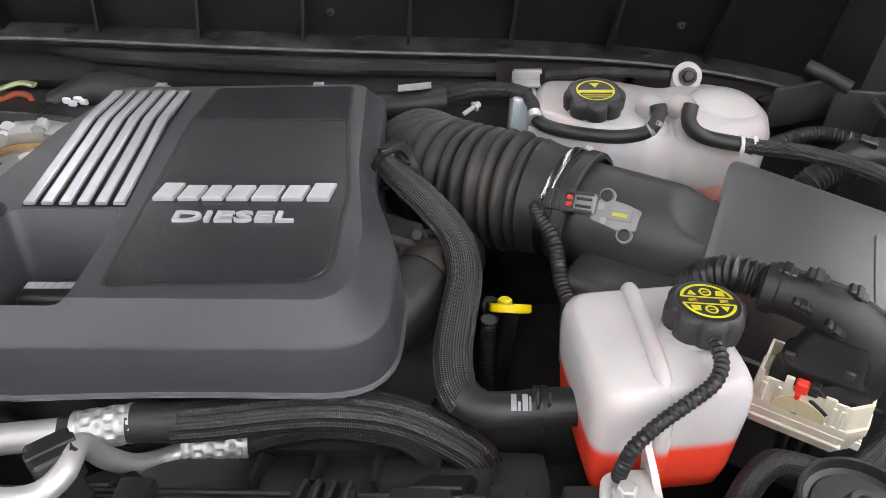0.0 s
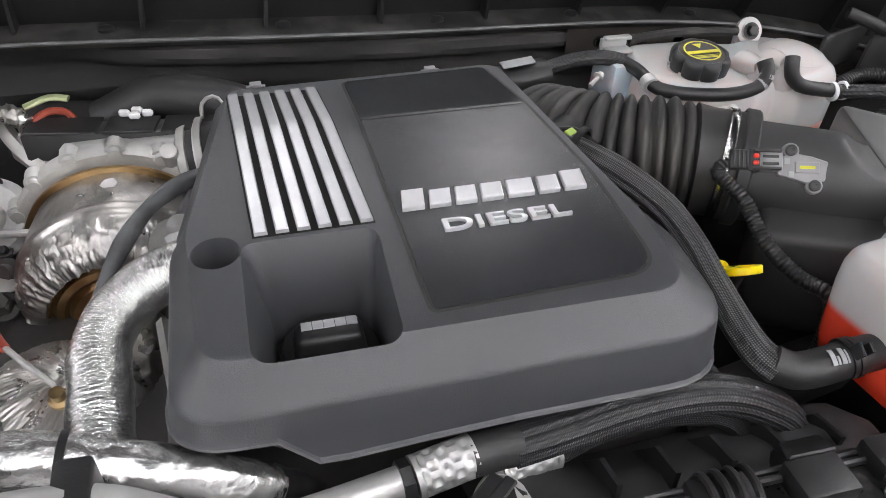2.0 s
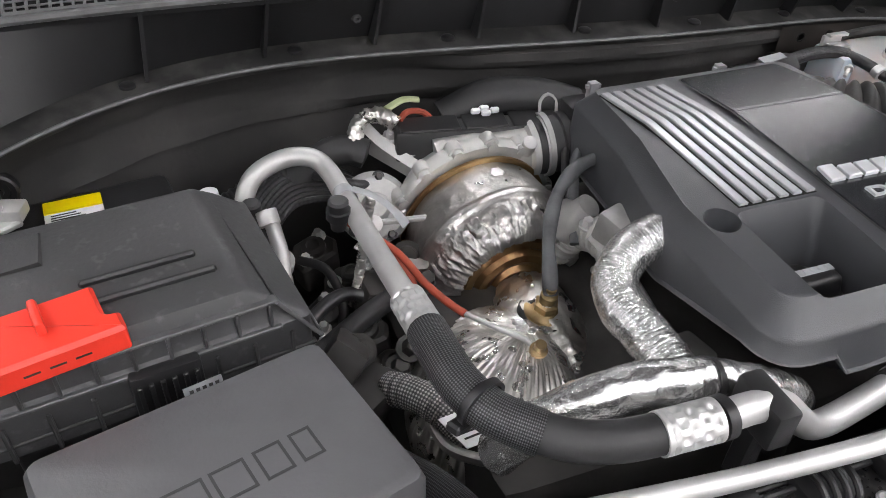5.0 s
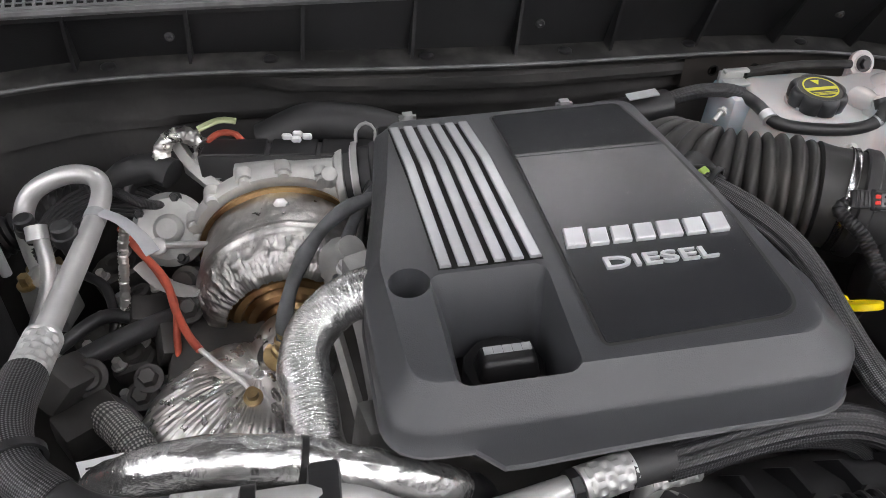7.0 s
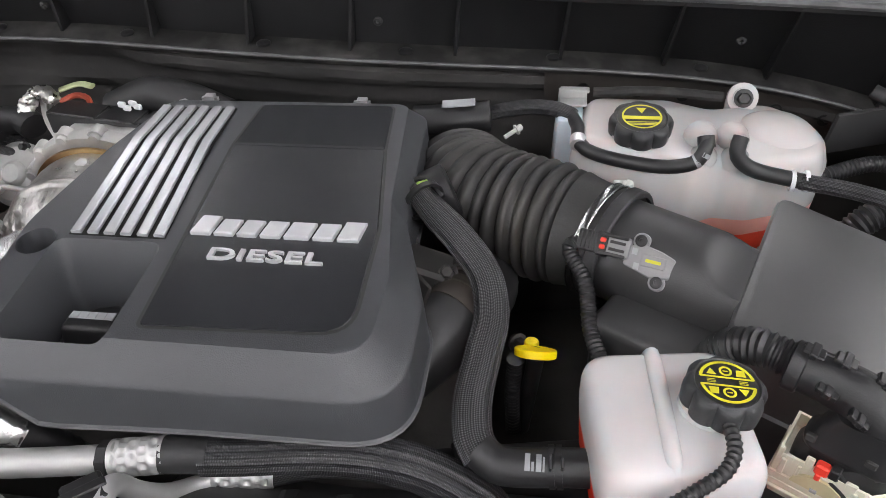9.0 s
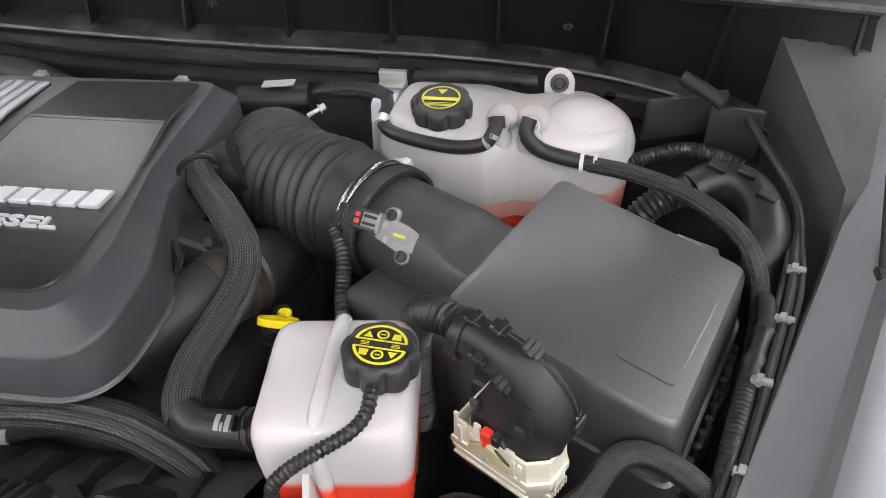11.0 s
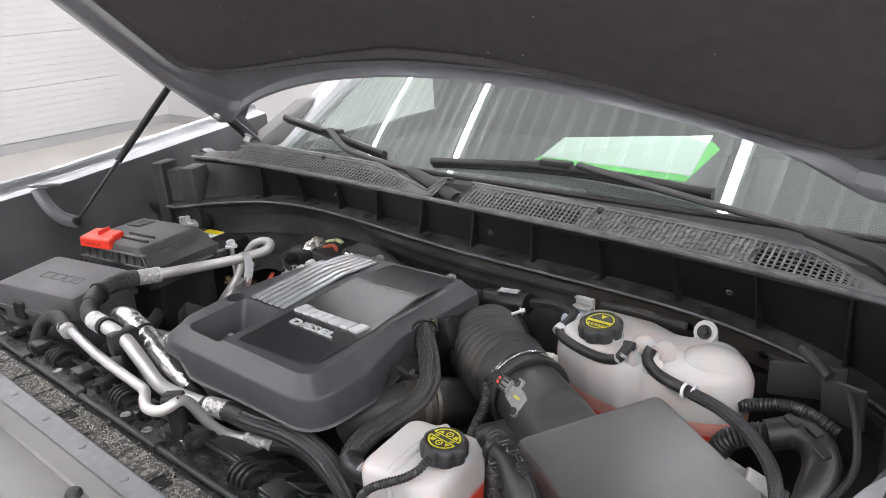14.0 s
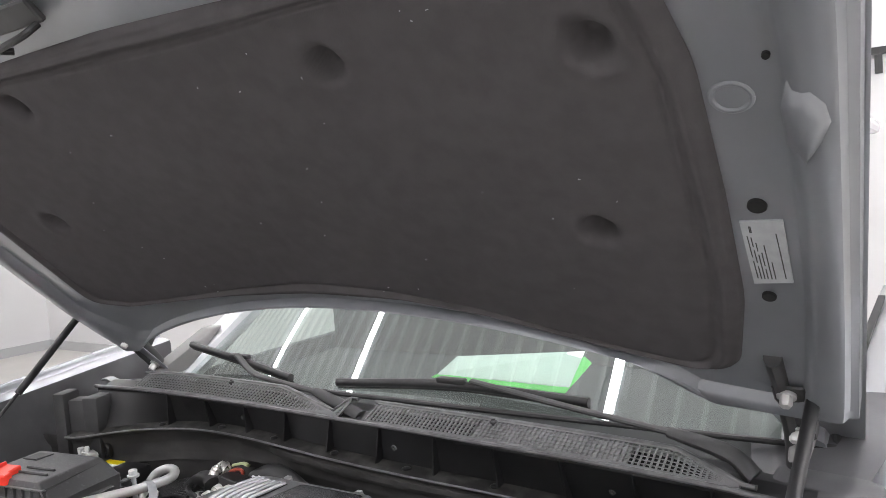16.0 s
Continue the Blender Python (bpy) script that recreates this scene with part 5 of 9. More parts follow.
# ---------------------------------------------------------------- air box and intake
def air_box():
    t = thing("air_box", (0.37, 0.57, 1.0), "large matte black air filter box with sloping lid", "air filter box")
    L, Bk, R, Fr = V(0.231, 0.512, 1.124), V(0.317, 0.724, 1.125), V(0.495, 0.635, 1.083), V(0.418, 0.431, 1.106)
    cen = (L + Bk + R + Fr) / 4

    def loop(corners, r, dz, seg=5):
        c2 = [Vector((p.x, p.y)) for p in corners]
        out = []
        n = (corners[2] - corners[0]).cross(corners[3] - corners[1])
        for q in rounded([tuple(p) for p in c2], r, seg):
            # height on the lid's plane
            z = cen.z - (n.x * (q.x - cen.x) + n.y * (q.y - cen.y)) / n.z
            out.append((q.x, q.y, z + dz))
        return out

    def grow(k):
        return [V(cen.x + (p.x - cen.x) * k, cen.y + (p.y - cen.y) * k, p.z) for p in (L, Fr, R, Bk)]

    bm = B()
    rings = []
    for k, r, dz in ((1.06, 0.016, -0.20), (1.04, 0.016, -0.085), (1.075, 0.016, -0.084), (1.075, 0.016, -0.070), (1.040, 0.014, -0.069), (1.020, 0.014, -0.020), (1.014, 0.014, -0.009), (1.000, 0.013, -0.0035), (0.980, 0.012, -0.0008), (0.93, 0.010, 0.0)):
        rings.append(loop(grow(k), r, dz))
    loft(bm, rings, True, True)
    part("box", bm, M_BOX, t)
    # raised field on the lid
    bm = B()
    n = (R - L).cross(Bk - Fr)
    def onlid(x, y, h=0.0):
        return (x, y, cen.z - (n.x * (x - cen.x) + n.y * (y - cen.y)) / n.z + h)
    poly = rounded([(0.371, 0.489), (0.417, 0.468), (0.466, 0.585), (0.423, 0.607)], 0.006, 4)
    loft(bm, [[onlid(p.x, p.y, -0.001) for p in poly], [onlid(p.x, p.y, 0.0008) for p in poly], [onlid(p.x, p.y, 0.0012) for p in inset(poly, 0.001)]], False, True)
    part("lid_field", bm, M_BOX, t, angle=10)
    # ribs on the side wall
    for k in range(12):
        f = k / 11
        p = V(Fr.x, Fr.y, Fr.z).lerp(R, 0.08 + 0.84 * f)
        o = (p - cen)
        o.z = 0
        o.normalize()
        bm = B()
        q = p + o * 0.012
        rod(bm, (q.x, q.y, p.z - 0.088), (q.x, q.y, p.z - 0.16), 0.004, 6)
        part("side_rib", bm, M_BOX, t)
    # lower resonator box
    bm = B()
    box(bm, -0.075, 0.075, -0.055, 0.055, -0.12, 0, 0.012, 3, m=pose(0.212, 0.566, 1.090, 0, -3, -32))
    part("resonator", bm, M_DUCT, t)
    # round outlet, flattened where it runs into the lid's edge
    bm = B()
    ax, end = V(0.290, 0.568, 1.097), V(0.141, 0.661, 1.094)
    d = (end - ax).normalized()
    full = (end - ax).length
    rings = []
    for k in range(25):
        f = full * k / 24
        g = []
        for q in circle(ax + d * f, d, 0.0490 + 0.0035 * min(1, f / 0.07), 48):
            top = onlid(q[0], q[1], -0.0015)[2] + 0.055 * max(0, (f - 0.045) / 0.06) ** 1.6
            g.append((q[0], q[1], min(q[2], top)))
        rings.append(g)
    loft(bm, rings, True, True)
    lathe(bm, end - d * 0.011, d, [(0, 0.0525), (0.001, 0.055), (0.012, 0.055), (0.012, 0.05)], 40)
    part("outlet", bm, M_DUCT, t, angle=50)


air_box()


def flow_sensor():
    t = thing("air_flow_sensor", (0.18, 0.60, 1.13), "grey air flow sensor with connector on the intake", "sensor")
    # local x along the tube towards the box, y across, z out of the tube
    ex = (V(0.182, 0.580, 1.113) - V(0.167, 0.612, 1.138)).normalized()
    ez = V(-0.35, -0.62, 0.70)
    ez = (ez - ex * ez.dot(ex)).normalized()
    ey = ez.cross(ex)
    rot = Matrix((ex, ey, ez)).transposed().to_4x4()
    m = Matrix.Translation((0.1745, 0.5955, 1.1270)) @ rot @ pose(0, 0, 0, 0, 0, -34)
    bm = B()
    poly = rounded([(-0.010, -0.022), (0.008, -0.022), (0.011, -0.010), (0.015, 0.004), (0.013, 0.022), (-0.006, 0.025), (-0.011, 0.010), (-0.014, -0.006)], 0.003, 3)
    loft(bm, [[m @ V(p.x, p.y, -0.006) for p in poly], [m @ V(p.x, p.y, 0.004) for p in poly], [m @ V(p.x, p.y, 0.005) for p in inset(poly, 0.001)]])
    for x, y in ((-0.0165, -0.010), (0.0175, 0.012)):
        lathe(bm, m @ V(x, y, 0.0), ez, [(-0.006, 0.0078), (0.004, 0.0078), (0.0048, 0.007), (0.0048, 0.001)], 20)
    b = part("body", bm, M_GREYPLASTIC, t)
    for x, y in ((-0.0165, -0.010), (0.0175, 0.012)):
        bm = B()
        lathe(bm, m @ V(x, y, 0.0045), ez, [(0, 0.0056), (0.0022, 0.0056), (0.0026, 0.0050), (0.0026, 0.0022), (0.0012, 0.0022), (0.0012, 0.0005)], 18)
        part("screw", bm, M_BLACK, b)
    for k in range(2):
        bm = B()
        box(bm, -0.009 + 0.013 * k, -0.003 + 0.013 * k, -0.016 + 0.004 * k, -0.011 + 0.004 * k, 0.005, 0.0056, m=m)
        part("printed_bars", bm, M_LABELGREY, b)
    bm = B()
    box(bm, -0.0055, 0.0055, -0.006, 0.016, 0.005, 0.0062, 0.0005, 1, m=m)
    part("mark", bm, M_GREYPLASTIC, b)
    bm = B()
    box(bm, -0.0015, 0.0015, -0.002, 0.012, 0.0062, 0.0068, m=m)
    part("yellow_mark", bm, M_YELLOW, b)
    m2 = m @ pose(-0.006, -0.036, 0.003, 0, 0, 180)
    bm = B()
    box(bm, -0.010, 0.010, -0.018, 0.004, -0.008, 0.006, 0.002, 2, m=m2)
    part("connector", bm, M_GREYPLASTIC, t)
    bm = B()
    box(bm, -0.0115, 0.0115, 0.003, 0.014, -0.009, 0.0075, 0.002, 2, m=m2)
    part("plug_collar", bm, M_BLACK, t)
    for x in (-0.0035, 0.0035):
        bm = B()
        box(bm, x - 0.0014, x + 0.0014, -0.014, 0.001, 0.006, 0.0070, 0.0004, 1, m=m2)
        part("slot", bm, M_BLACK, t)
    for x in (-0.0085, 0.0085):
        bm = B()
        box(bm, x - 0.0015, x + 0.0015, -0.016, 0.010, 0.007, 0.0095, 0.0006, 1, m=m2)
        part("guide_rail", bm, M_BLACK2, t)
    bm = B()
    box(bm, -0.0055, -0.0010, 0.0045, 0.010, 0.006, 0.0088, 0.001, 1, m=m2)
    box(bm, 0.0010, 0.0055, 0.0045, 0.010, 0.006, 0.0088, 0.001, 1, m=m2)
    part("red_lock", bm, M_RED, t, "small red lock tab")
    bm = B()
    box(bm, -0.010, 0.010, 0.013, 0.032, -0.009, 0.007, 0.002, 2, m=m2)
    part("plug", bm, M_BLACK, t)
    for k in range(4):
        bm = B()
        box(bm, -0.0085, 0.0085, 0.015 + 0.004 * k, 0.0165 + 0.004 * k, 0.007, 0.0082, 0.0003, 1, m=m2)
        part("plug_rib", bm, M_BLACK2, t)
    w = thing("sensor_lead", (0.15, 0.56, 1.08), "black corrugated lead hanging from the sensor plug", "cable")
    bm = B()
    p0 = m2 @ V(0.0, 0.032, -0.004)
    loom(bm, [p0, p0 + V(-0.010, -0.006, -0.010), (0.119, 0.592, 1.100), (0.126, 0.552, 1.075), (0.140, 0.515, 1.062), (0.158, 0.490, 1.055), (0.165, 0.485, 1.02), (0.165, 0.485, 0.95)], 0.0082, 0.0046, 0.16)
    part("loom", bm, M_LOOM, w)


flow_sensor()


def bellows():
    t = thing("intake_bellows", (0.05, 0.71, 1.05), "ribbed black rubber intake bellows with dusty folds", "intake hose")
    pts = [(0.153, 0.652, 1.096), (0.128, 0.668, 1.097), (0.087, 0.689, 1.096), (0.045, 0.710, 1.093), (0.008, 0.736, 1.090), (-0.015, 0.775, 1.080), (-0.02, 0.82, 1.065)]
    path = smooth_path(pts, 0.0022)
    ln = [0]
    for a, b in zip(path, path[1:]):
        ln.append(ln[-1] + (b - a).length)

    def rad(s):
        if s < 0.052:
            return 0.0570 + 0.004 * max(0, (s - 0.03) / 0.022) ** 2
        if s > 0.225:
            return 0.052
        k = (s - 0.052) / 0.0150
        base = 0.0640 if s > 0.072 else 0.0580 + (s - 0.052) * 0.3
        return base + 0.001 - 0.0125 * (1 - abs(math.sin(math.pi * k)) ** 0.55)

    bm = B()
    tube(bm, pts, 0.06, 44, 0.0022, radius=rad)
    part("bellows", bm, M_BELLOWS, t, angle=80)
    ax = (V(0.128, 0.668, 1.097) - V(0.153, 0.652, 1.096)).normalized()
    bm = B()
    lathe(bm, V(0.141, 0.6600, 1.0965), ax, [(0.0015, 0.0575), (0.0015, 0.0592), (0.0025, 0.0600), (0.0040, 0.0592), (0.0085, 0.0592), (0.0100, 0.0600), (0.011, 0.0592), (0.011, 0.0575)], 64, False, False)
    part("clamp_band", bm, M_BAND, t, "bright steel clamp band")
    bm = B()
    lathe(bm, V(0.1475, 0.6560, 1.0965), ax, [(-0.012, 0.0560), (-0.012, 0.0600), (-0.010, 0.0615), (0.001, 0.0615), (0.003, 0.0590)], 48, False, False)
    part("cuff", bm, M_RUBBER, t)
    bm = B()
    box(bm, 0.146, 0.166, 0.697, 0.709, 1.126, 1.140, 0.002)
    lathe(bm, (0.160, 0.700, 1.138), (0.2, -0.3, 0.9), [(-0.01, 0.006), (0.004, 0.006), (0.006, 0.004)], 6)
    part("clamp_screw", bm, M_CAST, t)


bellows()


# ---------------------------------------------------------------- battery side
def battery():
    t = thing("battery", (-0.885, 0.64, 1.0), "black cased battery under a dusty ribbed plastic cover", "battery")
    m = pose(-0.880, 0.628, 0, 0, 0, 9)
    bm = B()
    def R(hx, hy, z, cutx=0.0, r=0.012):
        return [m @ V(p.x, p.y, z) for p in rounded([(-hx, -hy), (hx - cutx, -hy), (hx - cutx, hy), (-hx, hy)], r * 0.6, 4)]
    loft(bm, [R(0.112, 0.074, 0.98), R(0.115, 0.076, 1.12)])
    part("case", bm, M_BLACK, t)
    bm = B()
    loft(bm, [R(0.126, 0.091, 1.090), R(0.126, 0.091, 1.134), R(0.122, 0.087, 1.138), R(0.121, 0.084, 1.158, 0.024), R(0.119, 0.081, 1.1665, 0.034), R(0.1165, 0.0785, 1.1705, 0.036), R(0.112, 0.074, 1.172, 0.038)], False, True)
    lid = part("lid", bm, M_LID, t, "dusty black plastic lid")
    for k in range(8):
        x = -0.11 + k * 0.031
        bm = B()
        box(bm, x - 0.0018, x + 0.0018, -0.0935, -0.086, 1.085, 1.124, 0.001, 1, m=m)
        part("lid_rib", bm, M_BLACK2, lid)
    bm = B()
    box(bm, -0.128, 0.128, -0.0925, -0.086, 1.100, 1.104, 0.001, 1, m=m)
    box(bm, -0.02, 0.03, -0.098, -0.09, 1.075, 1.118, 0.003, 1, m=m)
    part("lid_rail", bm, M_BLACK2, lid)
    for k in range(9):
        x = -0.120 + k * 0.0265
        bm = B()
        box(bm, x - 0.0015, x + 0.0015, -0.0915, -0.0840, 1.134, 1.158, 0.0008, 1, m=m)
        part("lid_rib", bm, M_LID, lid)
    for z, y in ((1.1335, -0.0935), (1.1575, -0.0895)):
        bm = B()
        box(bm, -0.124, 0.100, y, y + 0.010, z - 0.0018, z + 0.0018, 0.0008, 1, m=m)
        part("lid_rail", bm, M_LIP, lid, "worn pale-edged rail")
    bm = B()
    box(bm, -0.022, 0.032, -0.1000, -0.088, 1.088, 1.136, 0.003, 2, m=m)
    part("latch", bm, M_BLACK, lid, "black ribbed latch")
    for k in range(6):
        bm = B()
        box(bm, -0.018 + k * 0.0086, -0.014 + k * 0.0086, -0.1030, -0.0995, 1.092, 1.128, 0.0008, 1, m=m)
        part("grip_rib", bm, M_BLACK, lid)
    bm = B()
    a = ring(bm, [m @ V(*p) for p in ((0.098, -0.086, 1.156), (0.127, -0.091, 1.112), (0.127, 0.060, 1.112), (0.090, 0.070, 1.160))])
    b = ring(bm, [m @ V(*p) for p in ((0.098, -0.090, 1.159), (0.130, -0.095, 1.113), (0.130, 0.062, 1.113), (0.090, 0.072, 1.163))])
    bridge(bm, a, b), bm.faces.new(list(reversed(a))), bm.faces.new(b)
    part("side_flap", bm, M_BLACK, lid)
    bm = B()
    tube(bm, [m @ V(*p) for p in ((0.098, -0.091, 1.159), (0.131, -0.096, 1.113), (0.131, 0.063, 1.113))], 0.0018, 8, smooth=False)
    part("flap_edge", bm, M_LIP, lid)
    for x0, x1, y in ((-0.005, 0.075, -0.022), (0.0, 0.085, -0.048)):
        bm = B()
        box(bm, x0 - 0.03, x1 - 0.02, y, y + 0.006, 1.168, 1.177, 0.002, 1, m=m)
        part("lid_bar", bm, M_BLACK, lid)
    bm = B()
    loft(bm, [[m @ V(x, y, z) for x, y, z in ((-0.10, 0.02, 1.169), (-0.055, 0.02, 1.171), (-0.050, 0.066, 1.169), (-0.105, 0.066, 1.164))], [m @ V(x, y, z) for x, y, z in ((-0.10, 0.02, 1.174), (-0.058, 0.02, 1.176), (-0.053, 0.063, 1.174), (-0.102, 0.063, 1.172))]], False, True)
    part("lid_step", bm, M_BLACK2, lid)
    c = thing("terminal_cover", (-0.929, 0.548, 1.17), "bright red plastic terminal cover on the battery", "terminal cover")
    m2 = pose(-0.929, 0.556, 0, 0, 0, 14)
    bm = B()
    pr = [(-0.050, -0.030), (0.046, -0.030), (0.046, -0.012), (0.036, -0.010), (0.036, 0.022), (-0.050, 0.022)]
    def R2(d, z0, z1):
        return [m2 @ V(p.x, p.y, z0 + (z1 - z0) * (p.y + 0.03) / 0.052) for p in inset(rounded(pr, 0.003, 3), d)]
    loft(bm, [R2(0, 1.160, 1.166), R2(0, 1.178, 1.184), R2(0.003, 1.181, 1.187)], True, True)
    part("cover", bm, M_RED, c)
    bm = B()
    box(bm, -0.009, -0.002, -0.012, 0.020, 1.176, 1.194, 0.003, 2, m=m2)
    part("ridge", bm, M_RED, c)
    for k in range(3):
        bm = B()
        box(bm, -0.026 + k * 0.017, -0.015 + k * 0.017, -0.0306, -0.0296, 1.168, 1.1695, m=m2)
        part("slot", bm, M_PRINT, c)
    # negative side: clamp, label, hold-down bolt
    bm = B()
    box(bm, -0.032, 0.032, -0.018, 0.018, -0.004, 0.004, 0.002, 1, m=pose(-1.01, 0.79, 1.115, 6, -8, 20))
    rod(bm, (-1.025, 0.795, 1.11), (-1.025, 0.795, 1.140), 0.008, 12)
    box(bm, -0.02, 0.02, -0.012, 0.012, 0.0, 0.014, 0.003, 2, m=pose(-0.99, 0.80, 1.118, 0, 0, -15))
    bolt(bm, (-1.0, 0.795, 1.13), (0, 0, 1), 0.008, 0.012)
    solo("battery_clamp", bm, M_CAST, "bare metal battery clamp with bolt", "clamp")
    bm = B()
    box(bm, -0.15, 0.10, -0.05, 0.05, -0.08, 0.0, 0.01, 2, m=pose(-0.93, 0.80, 1.104, 0, 0, 9))
    solo("battery_tray", bm, M_BLACK, "black battery body behind its cover", "battery")
    bm = B()
    box(bm, -0.028, 0.028, -0.022, 0.022, 0, 0.0015, 0.0, 1, m=pose(-0.932, 0.812, 1.1045, 0, 0, 6))
    lb = tagged(new("warning_label", finish("warning_label", bm, M_WHITE, 0)), "yellow and white warning label on the battery", "label")
    bm = B()
    box(bm, -0.028, 0.028, 0.000, 0.022, 0.0015, 0.0022, 0.0, 1, m=pose(-0.932, 0.812, 1.1045, 0, 0, 6))
    part("yellow_field", bm, M_DIP, lb)
    bm = B()
    for k in range(4):
        box(bm, -0.022, 0.014 - 0.004 * k, -0.018 + k * 0.0042, -0.0165 + k * 0.0042, 0.0016, 0.0022, m=pose(-0.932, 0.812, 1.1045, 0, 0, 6))
    part("printed_bars", bm, M_PRINT, lb)
    bm = B()
    lathe(bm, (-0.80, 0.786, 1.02), (0, 0, 1), [(0, 0.006), (0.082, 0.006), (0.082, 0.014), (0.087, 0.014), (0.088, 0.010), (0.098, 0.010), (0.100, 0.007)], 16)
    solo("tray_bolt", bm, M_WHITE, "pale capped bolt beside the battery", "bolt")


battery()


def fuse_box():
    t = thing("fuse_box", (-0.82, 0.43, 1.0), "matte dark grey fuse box with plain moulded lid", "fuse box")
    m = pose(-0.826, 0.4145, 1.154, 1.5, 3.5, 17) @ Matrix.Translation((0, 0, -1.1395))
    def R(hx, hy, z, r=0.01):
        return [m @ V(p.x, p.y, z) for p in rounded([(-hx, -hy), (hx, -hy), (hx, hy), (-hx, hy)], r, 4)]
    bm = B()
    loft(bm, [R(0.104, 0.072, 0.98), R(0.106, 0.074, 1.085), R(0.112, 0.080, 1.086), R(0.112, 0.080, 1.094), R(0.109, 0.077, 1.095), R(0.107, 0.075, 1.130), R(0.104, 0.072, 1.137), R(0.099, 0.067, 1.1395)])
    part("housing", bm, M_DUSTYLID, t)
    for x0, x1 in ((-0.045, -0.018), (-0.014, 0.010), (0.016, 0.036), (0.042, 0.058)):
        bm = B()
        for y0, y1 in ((-0.022, -0.020), (0.001, 0.003)):
            box(bm, x0, x1, y0, y1, 1.1393, 1.1400, m=m)
        for xx in (x0, x1 - 0.002):
            box(bm, xx, xx + 0.002, -0.020, 0.001, 1.1393, 1.1400, m=m)
        part("embossed_mark", bm, M_BLACK2, t, "faint embossed symbol", angle=0)
    for x in (-0.06, 0.05):
        bm = B()
        box(bm, x, x + 0.03, -0.083, -0.074, 1.07, 1.11, 0.003, 1, m=m)
        part("latch", bm, M_BLACK, t)
    bm = B()
    box(bm, -0.015, 0.015, -0.001, 0.001, -0.007, 0.007, m=pose(-0.835, 0.518, 1.118, -30, 0, 13))
    lb = solo("paper_label", bm, M_LABELGREY, "small white printed label beside the fuse box", "label")
    bm = B()
    for k in range(5):
        box(bm, -0.011 + k * 0.005, -0.008 + k * 0.005, -0.0016, -0.001, -0.003, 0.004, m=pose(-0.835, 0.518, 1.118, -30, 0, 13))
    part("printed_bars", bm, M_PRINT, lb)
    h = thing("battery_loom", (-1.0, 0.55, 1.05), "thin corrugated black loom beside the battery", "cable")
    bm = B()
    loom(bm, [(-1.03, 0.66, 1.10), (-1.02, 0.60, 1.10), (-1.0, 0.52, 1.10), (-0.985, 0.47, 1.09), (-0.95, 0.41, 1.07), (-0.93, 0.37, 1.0)], 0.0065, 0.0045)
    part("loom", bm, M_LOOM, h)


fuse_box()


# ---------------------------------------------------------------- turbo side
def noise_push(bm, amp, freq, seed=0.0, verts=None):
    """Dents and wrinkles: moves points along their normals."""
    bm.normal_update()
    for v in (verts or bm.verts):
        n = noise.noise(v.co * freq + V(seed, 0, 0)) + 0.5 * noise.noise(v.co * freq * 2.3 + V(0, seed, 0))
        v.co += v.normal * (amp * n)


